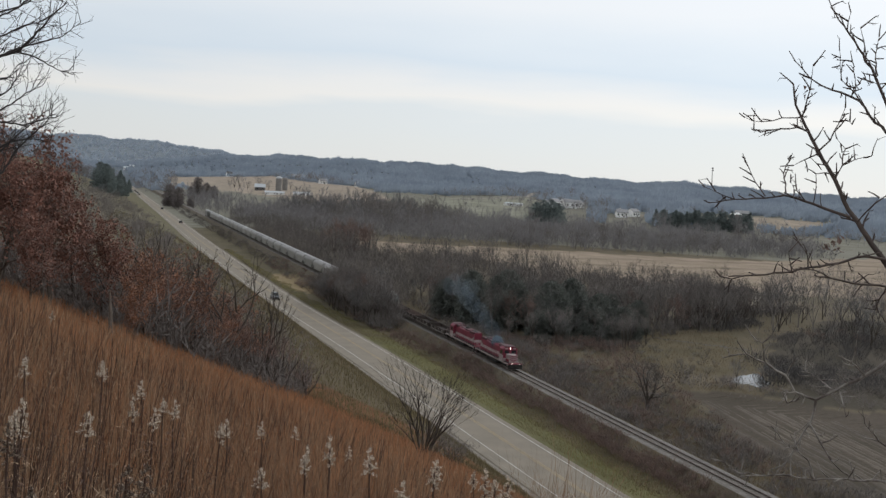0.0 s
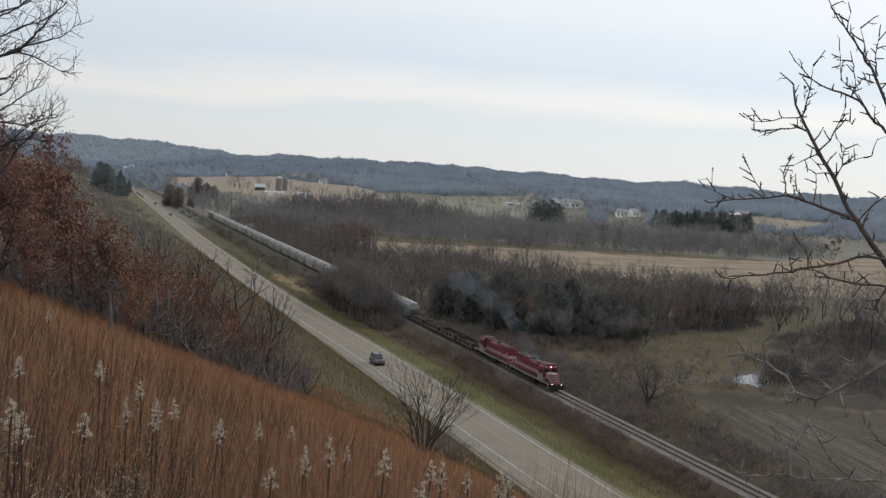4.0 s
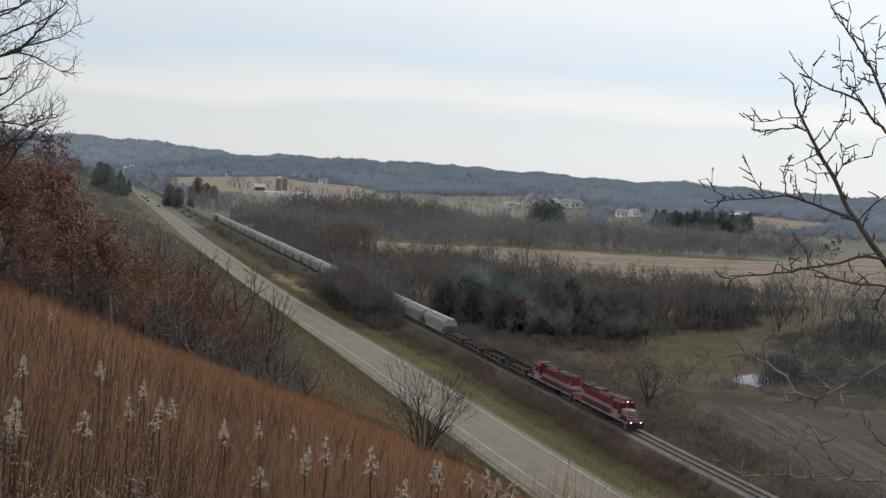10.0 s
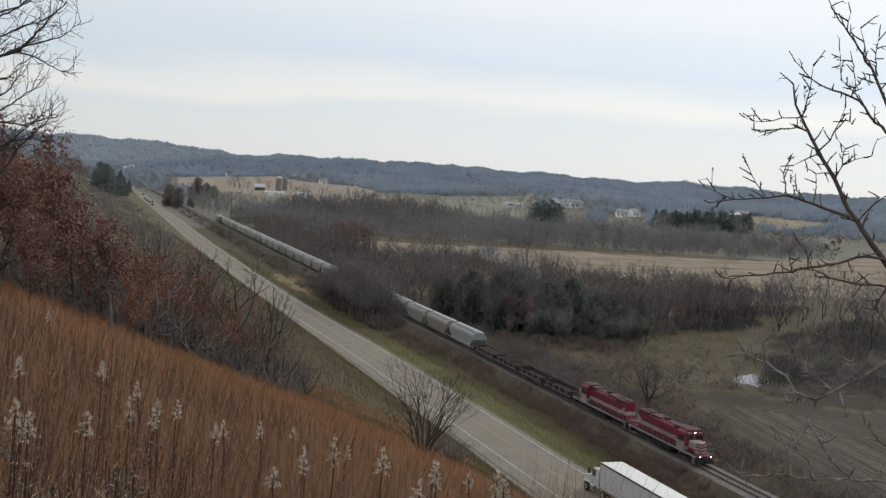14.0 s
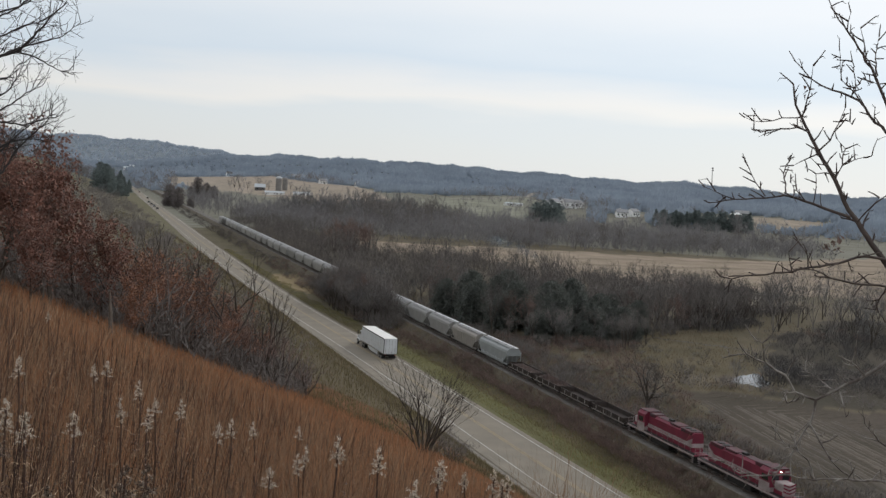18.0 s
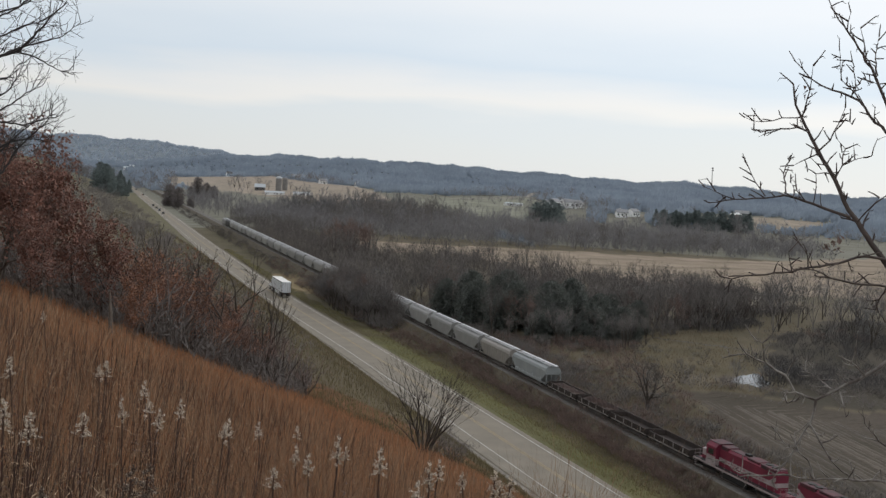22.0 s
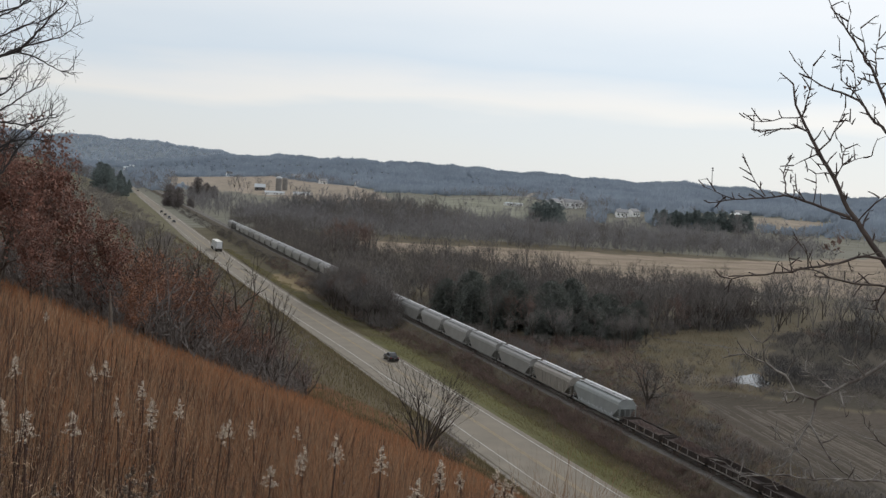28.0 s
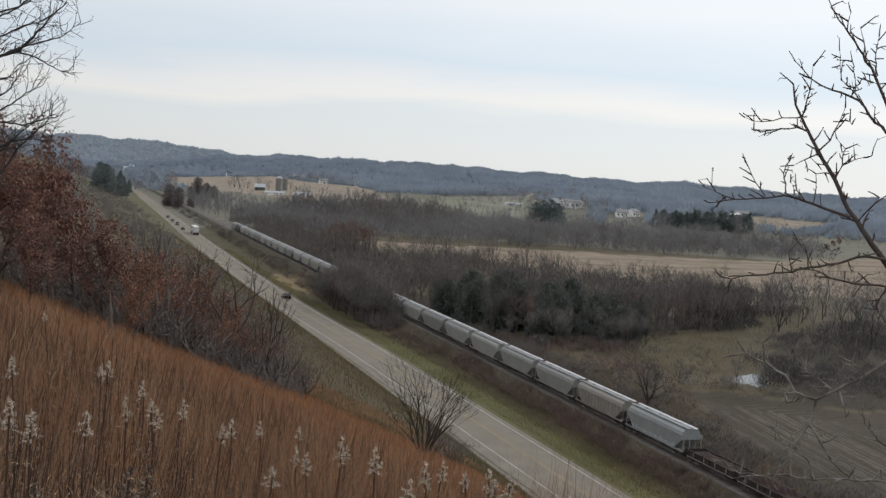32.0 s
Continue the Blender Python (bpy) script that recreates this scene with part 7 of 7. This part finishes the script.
def verge_grass():
    rng = np.random.RandomState(19)
    m = shade("rank_verge_grass", (0.21, 0.2, 0.085), (0.165, 0.142, 0.076), 0.12, 0.9, spread=0.25, island=True, spec=0.1, thin=0.4)
    tan = shade("dead_tall_grass", (0.215, 0.17, 0.108), (0.145, 0.114, 0.076), 0.12, 0.9, spread=0.25, island=True, spec=0.1, thin=0.4)

    def tufts(x, y, h, w):
        n = len(x)
        z = lay(x, y)
        p = np.stack([x, y, z - 0.05], 1)
        tip = p + np.stack([rng.normal(0, 0.25, n) * h, rng.normal(0, 0.25, n) * h, h], 1)
        a = rng.uniform(0, 3.14, n)
        s = np.stack([np.cos(a), np.sin(a), np.zeros(n)], 1) * w
        return np.stack([p - s, p + s, tip], 1)

    n = 44000
    y = 90 * (480 / 90) ** rng.rand(n)
    x = 61.6 + bend(y) + np.minimum(rail_x(y) - 4 - 61.6 - bend(y), 7.5 + wobble(y, y, 7) * 1.8 - 4.0 * smooth01(170, 300, y)) * rng.rand(n)
    tagged(tri_part("verge_grass", tufts(x, y, rng.uniform(0.12, 0.4, n), 0.035), m), "rank green-brown grass on the verge", "grass", kind="stuff")
    n = 44000
    x, y = rng.uniform(8, 47.0, n), 66 * (330 / 66) ** rng.rand(n)
    olive = shade("olive_slope_grass", (0.17, 0.145, 0.08), (0.12, 0.1, 0.06), 0.15, 0.9, spread=0.3, island=True, spec=0.1, thin=0.4)
    tagged(tri_part("slope_grass", tufts(x, y, rng.uniform(0.25, 0.6, n), 0.035), olive), "rough olive grass on the bluff flank", "grass", kind="stuff")
    n = 30000
    y = 88 * (330 / 88) ** rng.rand(n)
    x = rail_x(y) + np.where(rng.rand(n) < 0.5, -rng.uniform(2.2, 9.5, n), rng.uniform(2.2, 16, n))
    x2, y2 = rng.uniform(105, 160, 9000), rng.uniform(176, 245, 9000)
    x4, y4 = rng.uniform(80, 115, 12000), rng.uniform(110, 216, 12000)
    k4 = ~inside(FIELDS["plough"], x4, y4) & (x4 > rail_x(y4) + 4)
    x2, y2, keep2 = np.concatenate([x2, x4]), np.concatenate([y2, y4]), k4
    x5, y5 = rng.uniform(105, 330, 22000), rng.uniform(150, 262, 22000)
    x2, y2, keep2 = np.concatenate([x2, x5]), np.concatenate([y2, y5]), np.concatenate([keep2, ~inside(FIELDS["plough"], x5, y5) & ~inside(FIELDS["stubble"], x5, y5) & ~inside(FIELDS["floor"], x5, y5)])
    x3 = rng.uniform(28, 47.2, 14000)
    y3 = rng.uniform(95, 330, 14000)
    keep = np.concatenate([inside(FIELDS["meadow"], x2[:9000], y2[:9000]), keep2])
    x, y = np.concatenate([x, x2[keep], x3]), np.concatenate([y, y2[keep], y3])
    tagged(tri_part("dead_grass", tufts(x, y, rng.uniform(0.25, 0.65, len(x)), 0.04), tan), "pale dead grass along the track and bank", "grass", kind="stuff")


verge_grass()


def build_driveway():
    """Pale gravel drive that winds up to the houses below the ridge."""
    pts = [(399, 1157), (442, 1184), (486, 1209), (562, 1338), (640, 1500), (672, 1560), (665, 1620)]
    v, f = [], []
    for k in range(len(pts) - 1):
        (x0, y0), (x1, y1) = pts[k], pts[k + 1]
        for s in range(9):
            q = s / 8
            x, y = x0 + (x1 - x0) * q, y0 + (y1 - y0) * q
            n = Vector((y1 - y0, x0 - x1)).normalized() * 4.0
            v += [(x + n.x, y + n.y, float(ground_z(x + n.x, y + n.y)) + 0.35), (x - n.x, y - n.y, float(ground_z(x - n.x, y - n.y)) + 0.35)]
            if s:
                m = len(v)
                f.append((m - 4, m - 3, m - 1, m - 2))
    tagged(data_part("driveway", v, f, M_SHOULDER), "pale gravel drive winding up to hillside houses", "road", kind="structure")


build_driveway()


def build_furrows():
    """Shallow soil ridges and pale trash rows left by the plough."""
    rng = np.random.RandomState(23)
    v, f = [], []
    for k in range(78):
        off = 1.2 + k * 1.0 + rng.uniform(-0.35, 0.35)
        # down along the track, round a wide turn, then away beside the thicket
        line = [(82 + off * 0.97 + 0.2 * (y - 84), y) for y in np.arange(84, 166 - off, 2.0)]
        hx, hy = line[-1] if line else (84 + off, 84)
        line += [(hx + 9 * math.sin(q) + 2, hy + 7 * (1 - math.cos(q))) for q in np.arange(0.2, 1.4, 0.25)]
        gx, gy = line[-1]
        line += [(gx + i * 2.5, gy - 0.16 * i + 0.4 * math.sin(i * 0.3 + k)) for i in range(1, 46)]
        prev, gap = None, 0
        wide = rng.uniform(0.3, 0.85)
        for x, y in line:
            gap = gap - 1 if gap > 0 else (rng.randint(2, 9) if rng.rand() < 0.03 else 0)
            ok = not gap and all(bool(inside(FIELDS["plough"], np.array([x + d]), np.array([y]))[0]) for d in (-0.8, 0.8))
            if ok:
                z = float(ground_z(x, y))
                w = wide * rng.uniform(0.7, 1.3)
                n = len(v)
                v += [(x - w, y - w * 0.6, z - 0.04), (x, y, z + 0.03 + 0.05 * rng.rand()), (x + w, y + w * 0.6, z - 0.04)]
                if prev is not None:
                    f += [(prev, prev + 1, n + 1, n), (prev + 1, prev + 2, n + 2, n + 1)]
                prev = n
            else:
                prev = None
    m = shade("turned_soil_ridge", (0.108, 0.089, 0.069), (0.07, 0.058, 0.046), 0.1, 0.95, bump=0.05, fine=9, stain=0.4)
    tagged(data_part("furrows", v, f, m), "shallow furrows across the harvested field", "furrow", kind="stuff")


build_furrows()

# ---- exhaust haze over the leading engine ----
PUFFS = []


def build_smoke():
    m = bpy.data.materials.new("thin_blue_smoke")
    m.use_nodes = True
    n, l = m.node_tree.nodes, m.node_tree.links
    n.clear()
    out, mix, clear, haze = n.new("ShaderNodeOutputMaterial"), n.new("ShaderNodeMixShader"), n.new("ShaderNodeBsdfTransparent"), n.new("ShaderNodeBsdfDiffuse")
    haze.inputs["Color"].default_value = (0.26, 0.33, 0.4, 1)
    mix.inputs["Fac"].default_value = 0.06
    l.new(clear.outputs[0], mix.inputs[1])
    l.new(haze.outputs[0], mix.inputs[2])
    l.new(mix.outputs[0], out.inputs["Surface"])
    smoke = thing("exhaust_smoke", "thin blue-grey exhaust smoke trailing over the engines", "smoke")
    rng = np.random.RandomState(6)
    for k in range(16):
        f = k / 15
        bm = bmesh.new()
        bmesh.ops.create_icosphere(bm, subdivisions=2, radius=1.0)
        r = 1.9 - 1.1 * f
        for v in bm.verts:
            s = 1 + 0.28 * noise.noise(v.co * 1.7 + Vector((k, 0, 0)))
            v.co = Vector((v.co.x * r * s, v.co.y * r * s * 1.1, v.co.z * r * s * 1.2))
        p = part("smoke_puff", bm, m, smoke, smooth=True)
        p.visible_shadow = False
        PUFFS.append((p, -7.0 + 13.0 * f, rng.normal(0, 0.4), rng.normal(0, 0.5), rng.normal(0, 0.4)))


build_smoke()


# ---- what moves ----
def run(t):
    """Metres that the train has rolled by t."""
    return 4.5 * t if t < 18 else 81.0 + 4.33 * (t - 18)


def rail_pose(y):
    return pose(rail_x(y), y, RZ, 0, 0, -math.degrees(math.atan(0.017)))


def lane_pose(y, x, back=False):
    o = float(bend(y))
    turn = -math.degrees(math.atan2(float(bend(y + 5)) - o, 5.0))
    return pose(x + o, y, 0.05 + float(road_z(y)), 0, 0, turn + (180 if back else 0))


def motions():
    for car, y0 in TRAIN:
        walk(car, [(t, rail_pose(y0 - run(t))) for t in (0.0, 6.0, 12.0, 18.0, 25.0, 32.0)])
    for veh, y0, speed, x, back in TRAFFIC:
        walk(veh, [(t, lane_pose(y0 + speed * t, x, back)) for t in np.arange(0, 32.1, 4.0)])
    # each puff leaves the stack, climbs and hangs in the air while the engine rolls on
    for puff, start, dx, dy, dz in PUFFS:
        rows = []
        for t in np.arange(0.0, 32.1, 1.0):
            age = max(0.0, t - start)
            y = 187.6 - run(min(t, start)) + 0.35 * age + dy * min(age, 6) / 3
            up = 7.5 * (1 - math.exp(-age / 3.5)) + 0.05 * age + dz * min(age, 6) / 3
            rows.append((float(t), pose(rail_x(y) + 0.35 * age + dx * min(age, 6) / 3 + 9.0 * max(0.0, t - 9), y + 22.0 * max(0.0, t - 9), RZ + 3.4 + up - 0.45 * max(0.0, t - 9), 0, 0, 4 * t)))
        walk(puff, rows)
    # seed heads nod in the wind
    for ob, x, y, s, turn, phase in STALKS:
        m = spot(x, y, 1.0, 0)
        rows = []
        for t in np.arange(0, 32.1, 0.8):
            a = 1.6 * math.sin(1.9 * t + phase) + 1.1 * math.sin(0.73 * t + 2 * phase)
            b = 1.0 * math.sin(1.4 * t + 1.7 * phase)
            rows.append((float(t), m @ pose(0, 0, 0, b, a, 0) @ pose(0, 0, 0, 0, 0, turn)))
        walk(ob, rows)


motions()
